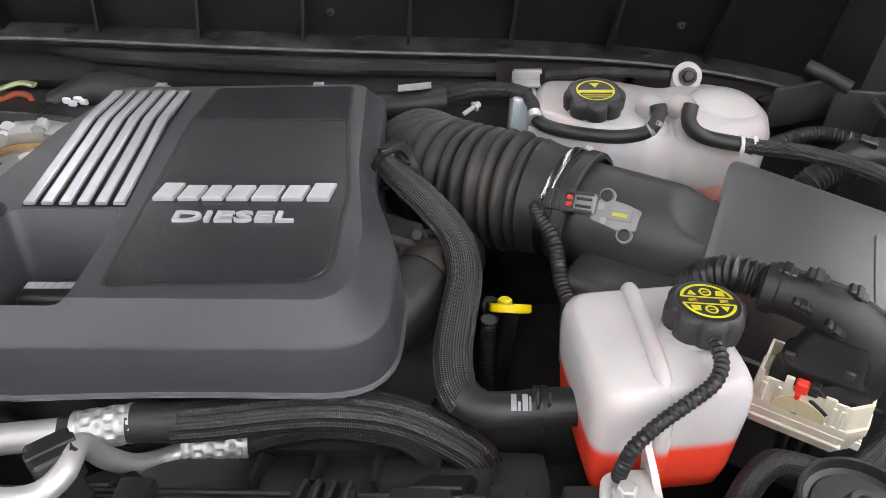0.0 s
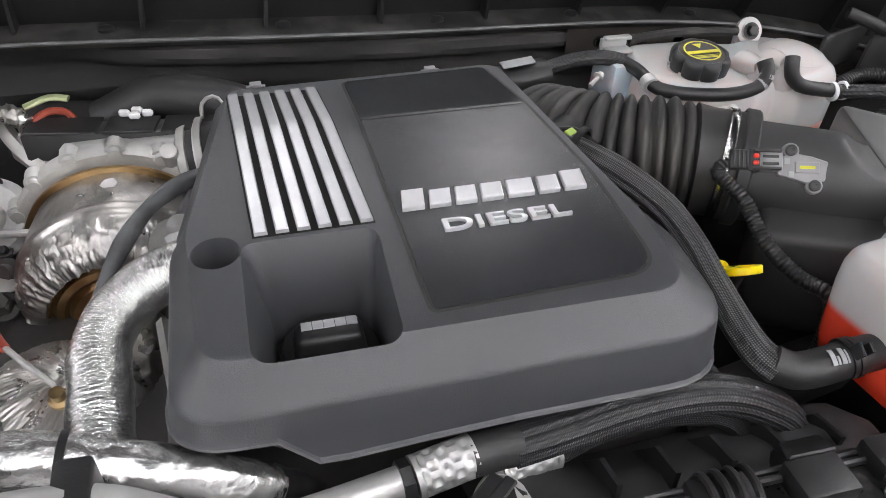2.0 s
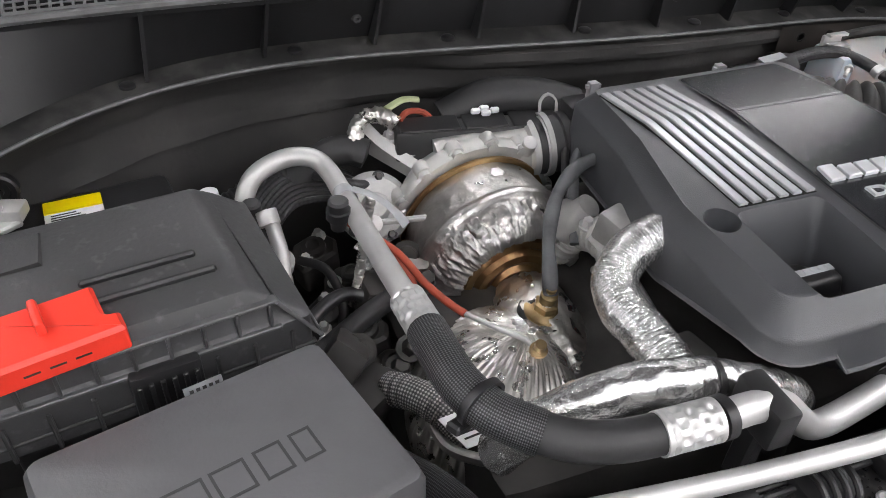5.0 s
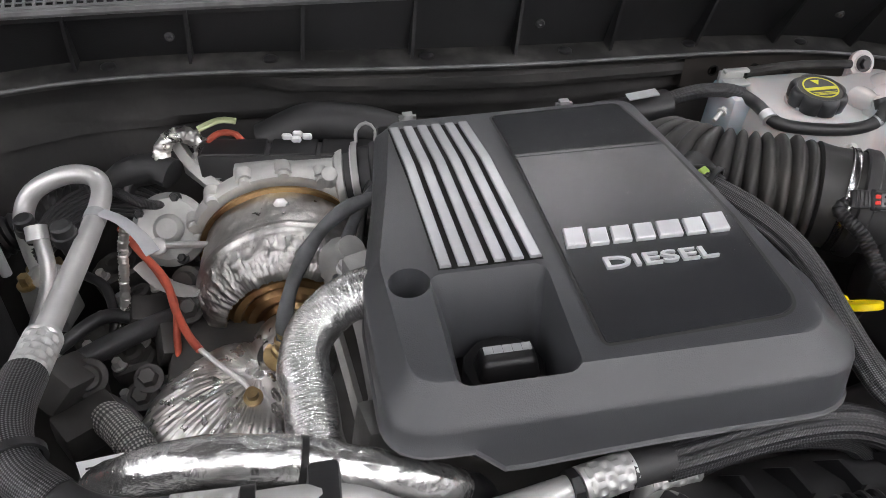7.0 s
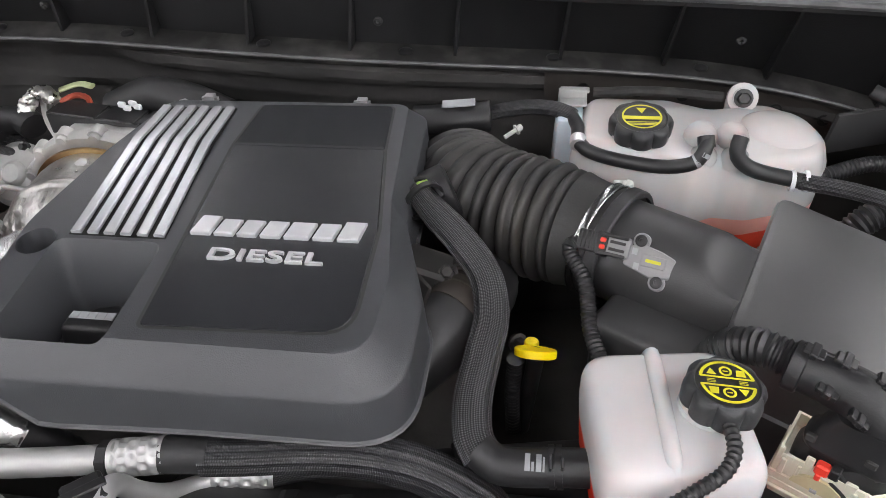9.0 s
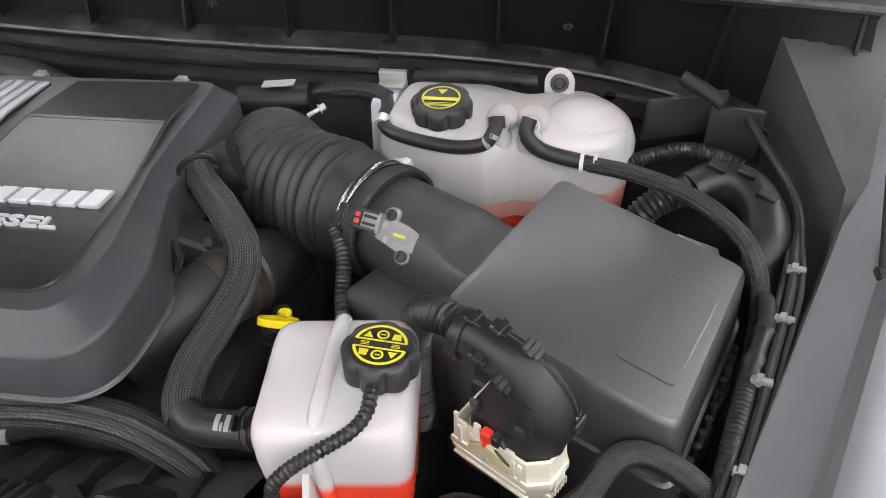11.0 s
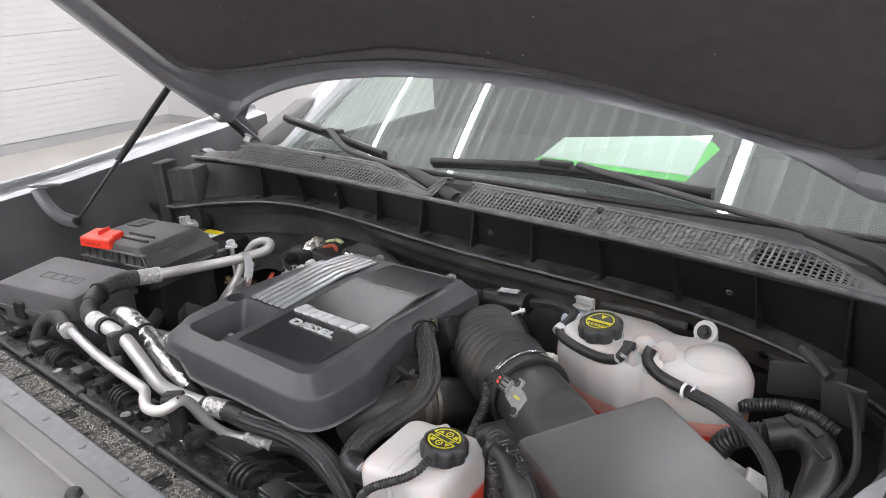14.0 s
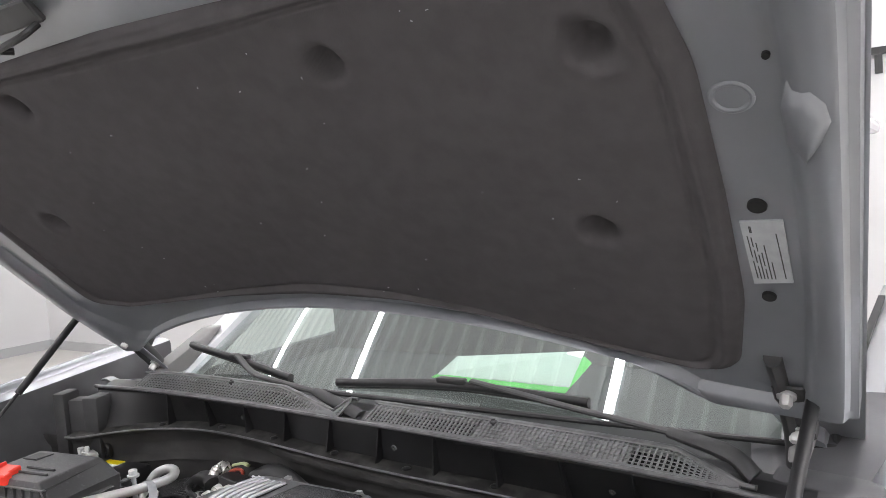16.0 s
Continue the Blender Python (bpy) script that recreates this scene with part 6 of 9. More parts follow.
def turbocharger():
    t = thing("turbocharger", (-0.49, 0.74, 0.95), "turbocharger under dented metal heat shields", "turbocharger")
    ax = V(0.05, -1, -0.12).normalized()
    c = V(-0.490, 0.800, 1.006)
    # drum shield
    bm = B()
    prof = [(0.0, 0.085), (0.004, 0.092), (0.02, 0.095), (0.045, 0.098), (0.060, 0.100), (0.066, 0.103), (0.072, 0.1025), (0.077, 0.099), (0.098, 0.095), (0.112, 0.088), (0.118, 0.080), (0.120, 0.072), (0.112, 0.070)]
    dense = []
    for (s0, r0), (s1, r1) in zip(prof, prof[1:]):
        n = max(1, int(abs(s1 - s0) / 0.0014))
        dense += [(s0 + (s1 - s0) * k / n, r0 + (r1 - r0) * k / n) for k in range(n)]
    dense.append(prof[-1])
    lathe(bm, c, ax, dense, 440, False, False)
    noise_push(bm, 0.0012, 22)
    band = [v for v in bm.verts if (v.co - c).dot(ax) > 0.064]
    bx, by, _ = frame_of(ax)
    for v in band:
        q = v.co - c
        s = q.dot(ax)
        a = math.atan2(q.dot(by), q.dot(bx))
        d = (q - ax * s).normalized()
        v.co += d * (0.0026 * (1 if math.sin(a * 17 + 0.4 * math.sin(a * 5)) > 0.2 else 0) * (1 if 0.083 < s < 0.104 else 0))
    noise_push(bm, 0.0010, 45, 3.0, band)
    bm.normal_update()
    for v in band:
        q = v.co - c
        s, a = q.dot(ax), math.atan2(q.dot(by), q.dot(bx))
        fold = (1 - abs(noise.noise(V(a * 7, s * 40, 1.0)))) ** 7 + 0.7 * (1 - abs(noise.noise(V(a * 17, s * 70, 4.0)))) ** 7
        w = min(1, max(0, (s - 0.070) / 0.022))
        v.co += v.normal * (w * 0.0021 * (fold - 0.4))
    rest = [v for v in bm.verts if (v.co - c).dot(ax) <= 0.064]
    noise_push(bm, 0.0007, 70, 3.0, rest)
    part("heat_shield", bm, M_STEEL, t, "dented stamped steel heat shield", angle=60)
    for k in range(26):
        bm = B()
        a = radians(20 + k * 12.5)
        x, y, _ = frame_of(ax)
        d = x * math.cos(a) + y * math.sin(a)
        p = c + ax * 0.084 + d * 0.0945
        rod(bm, p - ax * 0.009, p + ax * 0.008 - d * 0.003, 0.0032, 6)
        part("crimped_lug", bm, M_STEEL, t)
    # nut on top
    bm = B()
    lathe(bm, (-0.482, 0.764, 1.082), (0, -0.25, 1), [(0, 0.016), (0.004, 0.015), (0.006, 0.010), (0.016, 0.010), (0.018, 0.008)], 6)
    lathe(bm, (-0.482, 0.764, 1.080), (0, -0.25, 1), [(-0.004, 0.022), (0.003, 0.020), (0.003, 0.01)], 20)
    part("shield_nut", bm, M_ALU, t)
    # heat-tinted ring inside
    bm = B()
    c2 = V(-0.486, 0.690, 0.994)
    lathe(bm, c2, ax, [(-0.03, 0.073), (-0.004, 0.073), (0.000, 0.069), (-0.004, 0.065), (0.003, 0.061), (0.005, 0.054), (0.001, 0.050), (0.008, 0.046), (0.010, 0.038), (0.006, 0.030), (0.012, 0.026), (0.012, 0.001)], 48)
    part("outlet_ring", bm, M_BRONZE, t, "straw and copper tinted outlet ring")
    # cast flange behind, with ears and bolts
    bm = B()
    lathe(bm, c + V(0, 0.006, 0.004), -ax, [(-0.004, 0.090), (-0.004, 0.106), (0.004, 0.109), (0.016, 0.107), (0.024, 0.098), (0.05, 0.08), (0.06, 0.05)], 64)
    f = part("compressor_flange", bm, M_CAST, t, "rough cast aluminium flange")
    bm = B()
    lathe(bm, c + ax * 0.001, ax, [(0, 0.090), (0, 0.0985), (0.004, 0.0985), (0.004, 0.090)], 64, False, False)
    part("gasket_band", bm, M_BRONZE, t, "rust brown gasket band")
    x, y, _ = frame_of(ax)
    for k in range(7):
        a = radians(25 + k * 24)
        d = x * math.cos(a) - y * math.sin(a)
        if d.z < 0:
            d = -d
        p = c + V(0, 0.01, 0.004) + d * 0.106
        bm = B()
        lathe(bm, p, ax, [(-0.012, 0.010), (0.004, 0.010), (0.004, 0.007), (0.010, 0.0065), (0.010, 0.001)], 12)
        part("flange_bolt", bm, M_CAST, f)
    # outlet pipe to the right with clamp
    bm = B()
    lathe(bm, (-0.53, 0.835, 1.070), (1, -0.10, 0.10), [(0, 0.036), (0.05, 0.036), (0.07, 0.032), (0.115, 0.031), (0.118, 0.037), (0.126, 0.037), (0.128, 0.033), (0.134, 0.033)], 36)
    box(bm, -0.06, 0.02, -0.02, 0.03, -0.05, 0.01, 0.008, 2, m=pose(-0.49, 0.83, 1.07))
    o = part("outlet_pipe", bm, M_CAST, t, "smooth cast outlet pipe")
    bm = B()
    lathe(bm, (-0.425, 0.812, 1.080), (0, -0.5, 0.8), [(0, 0.012), (0.036, 0.009), (0.038, 0.006)], 12)
    part("boss", bm, M_CAST, o)
    bm = B()
    lathe(bm, (-0.404, 0.822, 1.083), (1, -0.10, 0.10), [(0, 0.035), (0.03, 0.036), (0.032, 0.039), (0.042, 0.039), (0.044, 0.034), (0.09, 0.034)], 36)
    part("rubber_joint", bm, M_RUBBER, t)
    bm = B()
    lathe(bm, (-0.396, 0.821, 1.084), (1, -0.10, 0.10), [(0, 0.0362), (0, 0.038), (0.008, 0.038), (0.008, 0.036)], 36, False, False)
    part("joint_clamp", bm, M_ALU, t)
    # angular mount bracket
    bm = B()
    for q in (((-0.600, 0.885, 1.092), (-0.560, 0.885, 1.098), (-0.520, 0.840, 1.070), (-0.535, 0.825, 1.062)),):
        a = ring(bm, q)
        b = ring(bm, [V(*p) + V(0, 0, -0.022) for p in q])
        bridge(bm, a, b), bm.faces.new(a), bm.faces.new(list(reversed(b)))
    tube(bm, [(-0.605, 0.90, 1.108), (-0.585, 0.868, 1.092), (-0.545, 0.832, 1.070), (-0.52, 0.82, 1.065)], 0.009, 4)
    part("bracket", bm, M_CAST, t)
    bm = B()
    for p in ((-0.575, 0.872, 1.096), (-0.552, 0.855, 1.084)):
        lathe(bm, p, (0, -0.3, 1), [(0, 0.012), (0.004, 0.012), (0.004, 0.007), (0.012, 0.007)], 6)
    part("bracket_bolts", bm, M_ALU, t)
    # lower foil wrapped elbow
    bm = B()
    cen = V(-0.550, 0.556, 0.930)
    rows = []
    for i in range(45):
        f = i / 44
        th = f * math.pi * 0.62
        ringp = []
        for k in range(520):
            a = 2 * math.pi * k / 520
            rx = 0.092 + 0.012 * math.cos(a - 2.6)
            ry = 0.108 + 0.012 * math.sin(a)
            r = math.sin(th) ** 0.8
            ringp.append(cen + V(rx * r * math.cos(a) + 0.035 * (1 - r) * 1, ry * r * math.sin(a) + 0.03 * (1 - r), 0.092 * math.cos(th)))
        rows.append(ringp)
    loft(bm, rows[1:], True, False)
    bm.normal_update()
    for v in bm.verts:
        q = v.co - V(-0.50, 0.60, 1.0)
        a = math.atan2(q.y, q.x)
        w = (math.sin(a * 92 + 3.5 * noise.noise(v.co * 24)) + 0.6 * math.sin(a * 151 + 5 * noise.noise(v.co * 31))) * min(1, q.length / 0.05) * (0.55 + 0.9 * abs(noise.noise(v.co * 27)))
        left = 1.0 if q.x < 0 else 0.55
        v.co += v.normal * (0.0011 * w * (1.0 if left == 1.0 else 0.35) + 0.0030 * noise.noise(v.co * 18) + (0.0003 if left == 1.0 else 0.0016) * noise.noise(v.co * 150))
    part("elbow_shield", bm, M_FOILSOFT, t, "creased foil shield over the exhaust elbow", angle=70)
    bm = B()
    tube(bm, [(-0.640, 0.56, 0.985), (-0.637, 0.50, 0.985), (-0.60, 0.462, 0.99)], 0.006, 8)
    part("shield_hem", bm, M_STEEL, t)
    # wrinkled neck between the outlet ring and the elbow
    bm = B()
    tube(bm, [(-0.478, 0.668, 0.982), (-0.484, 0.635, 0.985), (-0.488, 0.600, 0.976), (-0.496, 0.560, 0.958), (-0.500, 0.510, 0.940), (-0.495, 0.455, 0.915)], 0.048, 150, 0.0018, radius=lambda s: 0.038 + 0.014 * min(1, s / 0.05), flat=0.95)
    bm.normal_update()
    for v in bm.verts:
        w = abs(noise.noise(V(v.co.x * 60, v.co.y * 130, v.co.z * 60))) + 0.6 * abs(noise.noise(v.co * 190))
        v.co += v.normal * (0.0042 * (0.35 - w) + 0.003 * noise.noise(v.co * 22))
    part("neck_wrap", bm, M_FOILSOFT, t, "crumpled foil wrap round the exhaust neck", angle=80)
    # two probes
    for p, d, nm in (((-0.489, 0.604, 1.020), (0.05, -0.12, 1), "probe"), ((-0.520, 0.560, 0.997), (0.0, -0.25, 1), "probe")):
        bm = B()
        lathe(bm, p, d, [(-0.01, 0.024), (0.004, 0.022), (0.006, 0.016), (0.008, 0.0135)], 28)
        lathe(bm, V(*p) + V(*d).normalized() * 0.008, d, [(0, 0.0135), (0.008, 0.0135), (0.010, 0.0105)], 6)
        lathe(bm, V(*p) + V(*d).normalized() * 0.018, d, [(0, 0.0095), (0.010, 0.0095), (0.012, 0.006), (0.02, 0.006)], 16)
        q = part(nm, bm, M_BRASS, t, "brass coloured exhaust probe")
        bm = B()
        lathe(bm, V(*p) + V(*d).normalized() * -0.002, d, [(0, 0.029), (0.004, 0.028), (0.004, 0.02)], 28)
        part("foil_collar", bm, M_PRINT, q)
    # leads
    w = thing("probe_lead", (-0.46, 0.66, 1.08), "thick grey sleeved lead to the upper probe", "cable")
    bm = B()
    tube(bm, [(-0.487, 0.600, 1.048), (-0.484, 0.612, 1.066), (-0.474, 0.640, 1.083), (-0.458, 0.668, 1.098), (-0.435, 0.695, 1.111), (-0.405, 0.715, 1.119), (-0.375, 0.722, 1.122), (-0.35, 0.722, 1.12)], 0.0078, 14, radius=lambda s: 0.0078 + 0.0008 * math.sin(s * 90))
    part("sleeve", bm, M_GREYSLEEVE, w)
    bm = B()
    lathe(bm, (-0.489, 0.600, 1.036), (0.1, 0.2, 1), [(0, 0.008), (0.010, 0.008), (0.011, 0.006)], 12)
    part("ferrule", bm, M_ALU, w)
    w = thing("probe_lead", (-0.56, 0.63, 1.02), "orange-red sleeved lead to the lower probe", "cable")
    bm = B()
    tube(bm, [(-0.668, 0.80, 1.058), (-0.645, 0.765, 1.05), (-0.615, 0.722, 1.042), (-0.600, 0.675, 1.034), (-0.585, 0.640, 1.030), (-0.573, 0.620, 1.028)], 0.0044, 12)
    part("sleeve", bm, M_ORANGEWIRE, w)
    bm = B()
    tube(bm, [(-0.574, 0.622, 1.028), (-0.550, 0.594, 1.026), (-0.527, 0.570, 1.024), (-0.520, 0.556, 1.018)], 0.0030, 10)
    part("metal_sheath", bm, M_ALU, w)
    w = thing("probe_lead", (-0.6, 0.66, 1.0), "second orange-red sleeved lead running down", "cable")
    bm = B()
    tube(bm, [(-0.655, 0.785, 1.048), (-0.622, 0.735, 1.034), (-0.606, 0.700, 1.02), (-0.605, 0.665, 1.0), (-0.600, 0.635, 0.98), (-0.59, 0.60, 0.94)], 0.0040, 12)
    part("sleeve", bm, M_ORANGEWIRE, w)


turbocharger()


def actuator():
    t = thing("turbo_actuator", (-0.616, 0.80, 1.03), "round cast turbo actuator with rod", "actuator")
    ax = V(-0.05, -0.70, 0.62).normalized()
    c = V(-0.616, 0.805, 1.046)
    bm = B()
    lathe(bm, c, ax, [(-0.05, 0.036), (-0.006, 0.038), (-0.006, 0.044), (0.0, 0.044), (0.003, 0.040), (0.006, 0.036), (0.006, 0.018), (0.011, 0.016), (0.014, 0.012), (0.014, 0.001)], 40)
    b = part("housing", bm, M_CASTDULL, t)
    x, y, _ = frame_of(ax)
    for k in range(5):
        a = radians(40 + 72 * k)
        bm = B()
        bolt(bm, c + ax * 0.002 + (x * math.cos(a) + y * math.sin(a)) * 0.037, ax, 0.005, 0.008)
        part("screw", bm, M_BLACK, b)
    bm = B()
    rod(bm, (-0.622, 0.775, 1.047), (-0.540, 0.752, 1.056), 0.004, 10)
    lathe(bm, (-0.626, 0.777, 1.044), ax, [(0, 0.010), (0.008, 0.010), (0.010, 0.006)], 14)
    part("rod", bm, M_ALU, t)
    bm = B()
    tube(bm, [(-0.648, 0.765, 1.03), (-0.62, 0.735, 1.022), (-0.585, 0.720, 1.02), (-0.572, 0.735, 1.03)], 0.010, 8, flat=0.4)
    part("lever", bm, M_CASTDULL, t)


actuator()


def rear_clutter():
    bm = B()
    box(bm, -0.10, 0.11, -0.016, 0.016, -0.03, 0.012, 0.005, 2, m=pose(-0.475, 0.848, 1.104, 0, 0, -9))
    wc = thing("wiring_channel", (-0.475, 0.848, 1.1), "black plastic wiring channel behind the turbo", "cable channel")
    part("channel", bm, M_BLACK2, wc)
    for x0, x1 in ((-0.095, -0.02), (-0.015, 0.04), (0.045, 0.105)):
        bm = B()
        box(bm, x0, x1, -0.018, 0.018, 0.0115, 0.0145, 0.0015, 1, m=pose(-0.475, 0.848, 1.104, 0, 0, -9))
        part("lid", bm, M_BLACK, wc)
    bm = B()
    tube(bm, [(-0.622, 0.872, 1.100), (-0.617, 0.878, 1.112), (-0.605, 0.885, 1.122), (-0.585, 0.882, 1.124), (-0.570, 0.868, 1.116)], 0.0095, 36, 0.0014)
    noise_push(bm, 0.0034, 90)
    noise_push(bm, 0.0026, 240, 2.0)
    solo("foil_wrap", bm, M_FOILSOFT, "crumpled foil wrapped round a cable bend", "foil", angle=80)
    bm = B()
    tube(bm, [(-0.565, 0.872, 1.118), (-0.55, 0.885, 1.122), (-0.53, 0.882, 1.120), (-0.523, 0.868, 1.112), (-0.54, 0.862, 1.110)], 0.004, 8)
    solo("orange_cable", bm, M_ORANGEWIRE, "short orange cable loop", "cable")
    bm = B()
    tube(bm, [(-0.575, 0.893, 1.125), (-0.55, 0.902, 1.130), (-0.53, 0.90, 1.128)], 0.006, 8, flat=0.5)
    solo("pale_connector", bm, material("pale_green_plastic", (0.45, 0.5, 0.28), 0.5), "small pale green connector", "connector")
    bm = B()
    for dx, dy in ((-0.012, 0), (0, 0.006), (0.012, 0), (0.0, -0.006)):
        box(bm, dx - 0.006, dx + 0.006, dy - 0.003, dy + 0.003, 0, 0.008, 0.002, 1, m=pose(-0.458, 0.858, 1.120, 0, 0, -10))
    solo("white_clip", bm, M_WHITE, "small white plastic clip", "clip")
    bm = B()
    tube(bm, [(-0.70, 0.862, 1.06), (-0.66, 0.872, 1.085), (-0.63, 0.872, 1.09), (-0.61, 0.862, 1.085)], 0.019, 14)
    noise_push(bm, 0.003, 40)
    solo("black_duct", bm, M_RUBBER, "black duct beside the firewall", "duct")
    bm = B()
    tube(bm, [(-0.50, 0.892, 1.10), (-0.44, 0.888, 1.125), (-0.38, 0.872, 1.125), (-0.33, 0.862, 1.11)], 0.024, 16)
    solo("black_duct", bm, M_RUBBER, "smooth black duct behind the engine cover", "duct")
    # ribbed black hose behind the pipe loop
    bm = B()
    loom(bm, [(-0.84, 0.84, 1.02), (-0.79, 0.855, 1.035), (-0.74, 0.868, 1.05), (-0.69, 0.872, 1.062), (-0.655, 0.862, 1.06)], 0.024, 0.009, 0.12, 18)
    solo("ribbed_hose", bm, M_LOOM, "thick ribbed black hose behind the pipe", "hose")
    # shadowy castings between the turbo and the pipe
    r = random.Random(4)
    for k in range(12):
        p = V(-0.72 + r.random() * 0.14, 0.56 + r.random() * 0.24, 0.95 + r.random() * 0.07)
        bm = B()
        if k % 3 == 0:
            box(bm, -0.03, 0.03, -0.02, 0.02, -0.02, 0.02, 0.006, 2, m=pose(*p, r.random() * 40, r.random() * 40, r.random() * 90))
        elif k % 3 == 1:
            lathe(bm, p, (r.random() - 0.5, -0.6, 0.6), [(0, 0.02), (0.02, 0.02), (0.022, 0.014), (0.03, 0.012), (0.03, 0.001)], 20)
        else:
            bolt(bm, p, (0.1, -0.5, 0.8), 0.010, 0.016)
        solo("engine_bracket", bm, M_BLOCK, "dim metal bracket deep beside the turbo", "bracket", "brackets beside the turbo")
    bm = B()
    tube(bm, [(-0.78, 0.62, 0.98), (-0.72, 0.64, 1.0), (-0.66, 0.68, 1.0), (-0.60, 0.72, 0.99)], 0.012, 12)
    solo("engine_hose", bm, M_RUBBER, "black rubber hose low beside the turbo", "hose")
    bm = B()
    tube(bm, [(-0.79, 0.58, 1.02), (-0.74, 0.53, 1.02), (-0.70, 0.47, 1.03), (-0.67, 0.42, 1.04), (-0.64, 0.36, 1.03), (-0.60, 0.30, 1.0)], 0.014, 14)
    solo("engine_hose", bm, M_SLEEVE2, "woven black hose passing the fuse box", "hose")
    # mounts seen between cover and turbo
    bm = B()
    tube(bm, [(-0.420, 0.64, 1.08), (-0.41, 0.58, 1.07), (-0.405, 0.52, 1.05), (-0.40, 0.45, 1.03)], 0.008, 4)
    tube(bm, [(-0.435, 0.60, 1.05), (-0.425, 0.53, 1.04), (-0.415, 0.46, 1.02)], 0.006, 4)
    box(bm, -0.02, 0.014, -0.02, 0.02, -0.03, 0.025, 0.005, 2, m=pose(-0.405, 0.475, 1.045, 0, 10, 12))
    box(bm, -0.018, 0.018, -0.025, 0.025, -0.02, 0.02, 0.006, 2, m=pose(-0.40, 0.62, 1.095, 10, 0, 20))
    lathe(bm, (-0.425, 0.69, 1.06), (0.3, -0.4, 0.8), [(0, 0.026), (0.02, 0.024), (0.03, 0.016), (0.045, 0.014)], 20)
    solo("cylinder_head", bm, M_CASTDULL, "bare cast cylinder head edge below the cover", "engine")


rear_clutter()


def turbo_clutter():
    # flat bundle of ribbed cables behind the pipe loop
    t = thing("cable_bundle", (-0.72, 0.86, 1.05), "flat bundle of ribbed black cables behind the pipe loop", "cables")
    for k in range(8):
        d = 0.0068 * k
        bm = B()
        loom(bm, [(-0.765 + d * 0.3, 0.79 - d * 0.5, 1.055 - d * 0.3), (-0.745 + d * 0.2, 0.838 - d, 1.068 - d * 0.3), (-0.705, 0.868 - d, 1.074 - d * 0.3), (-0.66, 0.872 - d, 1.070 - d * 0.3), (-0.63, 0.86 - d, 1.06 - d * 0.3)], 0.0044, 0.006, 0.1, 8)
        part("cable", bm, M_LOOM, t)
    # braided foil sleeve hanging beside the pipe
    bm = B()
    tube(bm, [(-0.640, 0.735, 1.112), (-0.648, 0.728, 1.085), (-0.655, 0.722, 1.05), (-0.662, 0.718, 1.015), (-0.672, 0.712, 0.985)], 0.0052, 12, 0.0016, radius=lambda s: 0.0052 * (1 + 0.16 * math.sin(s * 1500)))
    noise_push(bm, 0.0012, 160)
    solo("braided_sleeve", bm, M_FOILSOFT, "silver braided sleeve hanging beside the pipe", "sleeve", angle=80)
    # cast block at the foot of the pipe loop
    t = thing("pipe_block", (-0.755, 0.765, 1.02), "cast aluminium block at the pipe's foot", "pipe block")
    bm = B()
    box(bm, -0.022, 0.022, -0.028, 0.020, -0.07, 0.0, 0.006, 3, m=pose(-0.752, 0.765, 1.035, 0, 0, -14), taper=0.003)
    lathe(bm, (-0.742, 0.752, 1.03), (0.1, -0.3, 1), [(0, 0.017), (0.012, 0.017), (0.015, 0.012)], 24)
    part("block", bm, M_CASTDULL, t)
    bm = B()
    bolt(bm, (-0.762, 0.742, 1.036), (0, -0.1, 1), 0.007, 0.012)
    part("bolt", bm, M_BRASS, t, "yellow passivated bolt")
    bm = B()
    tube(bm, [(-0.742, 0.752, 1.04), (-0.738, 0.73, 1.025), (-0.742, 0.705, 0.99), (-0.75, 0.695, 0.95)], 0.0075, 14)
    part("short_pipe", bm, M_ALU, t)
    # dark castings with bright bolts
    for x, y, z, rz, sx, sy in ((-0.690, 0.815, 0.985, 20, 0.030, 0.022), (-0.655, 0.765, 0.975, -15, 0.034, 0.018), (-0.700, 0.720, 0.965, 35, 0.028, 0.024), (-0.660, 0.690, 0.955, 10, 0.026, 0.020), (-0.640, 0.640, 0.945, -25, 0.030, 0.022), (-0.720, 0.665, 0.955, 5, 0.024, 0.026), (-0.690, 0.600, 0.945, 40, 0.030, 0.018)):
        t = thing("engine_bracket", (x, y, z), "dark cast bracket with bright bolts beside the turbo", "bracket", "bolted brackets beside the turbo")
        m = pose(x, y, z, 8, -10, rz)
        bm = B()
        poly = rounded([(-sx, -sy), (sx * 0.6, -sy), (sx, -sy * 0.2), (sx * 0.7, sy), (-sx * 0.5, sy), (-sx, sy * 0.3)], 0.006, 4)
        loft(bm, [[m @ V(p.x, p.y, -0.03) for p in poly], [m @ V(p.x, p.y, 0.008) for p in poly], [m @ V(p.x, p.y, 0.012) for p in inset(poly, 0.004)]])
        lathe(bm, m @ V(0, 0, 0.012), m.to_3x3() @ V(0, 0, 1), [(0, sy * 0.7), (0.006, sy * 0.66), (0.008, sy * 0.4), (0.004, sy * 0.35), (0.004, 0.001)], 24)
        part("casting", bm, M_BLOCK, t)
        for u, v in ((-0.6, -0.5), (0.5, 0.5)):
            bm = B()
            bolt(bm, m @ V(u * sx, v * sy, 0.012), m.to_3x3() @ V(0, 0, 1), 0.0058, 0.009)
            part("bolt", bm, M_CAST, t)
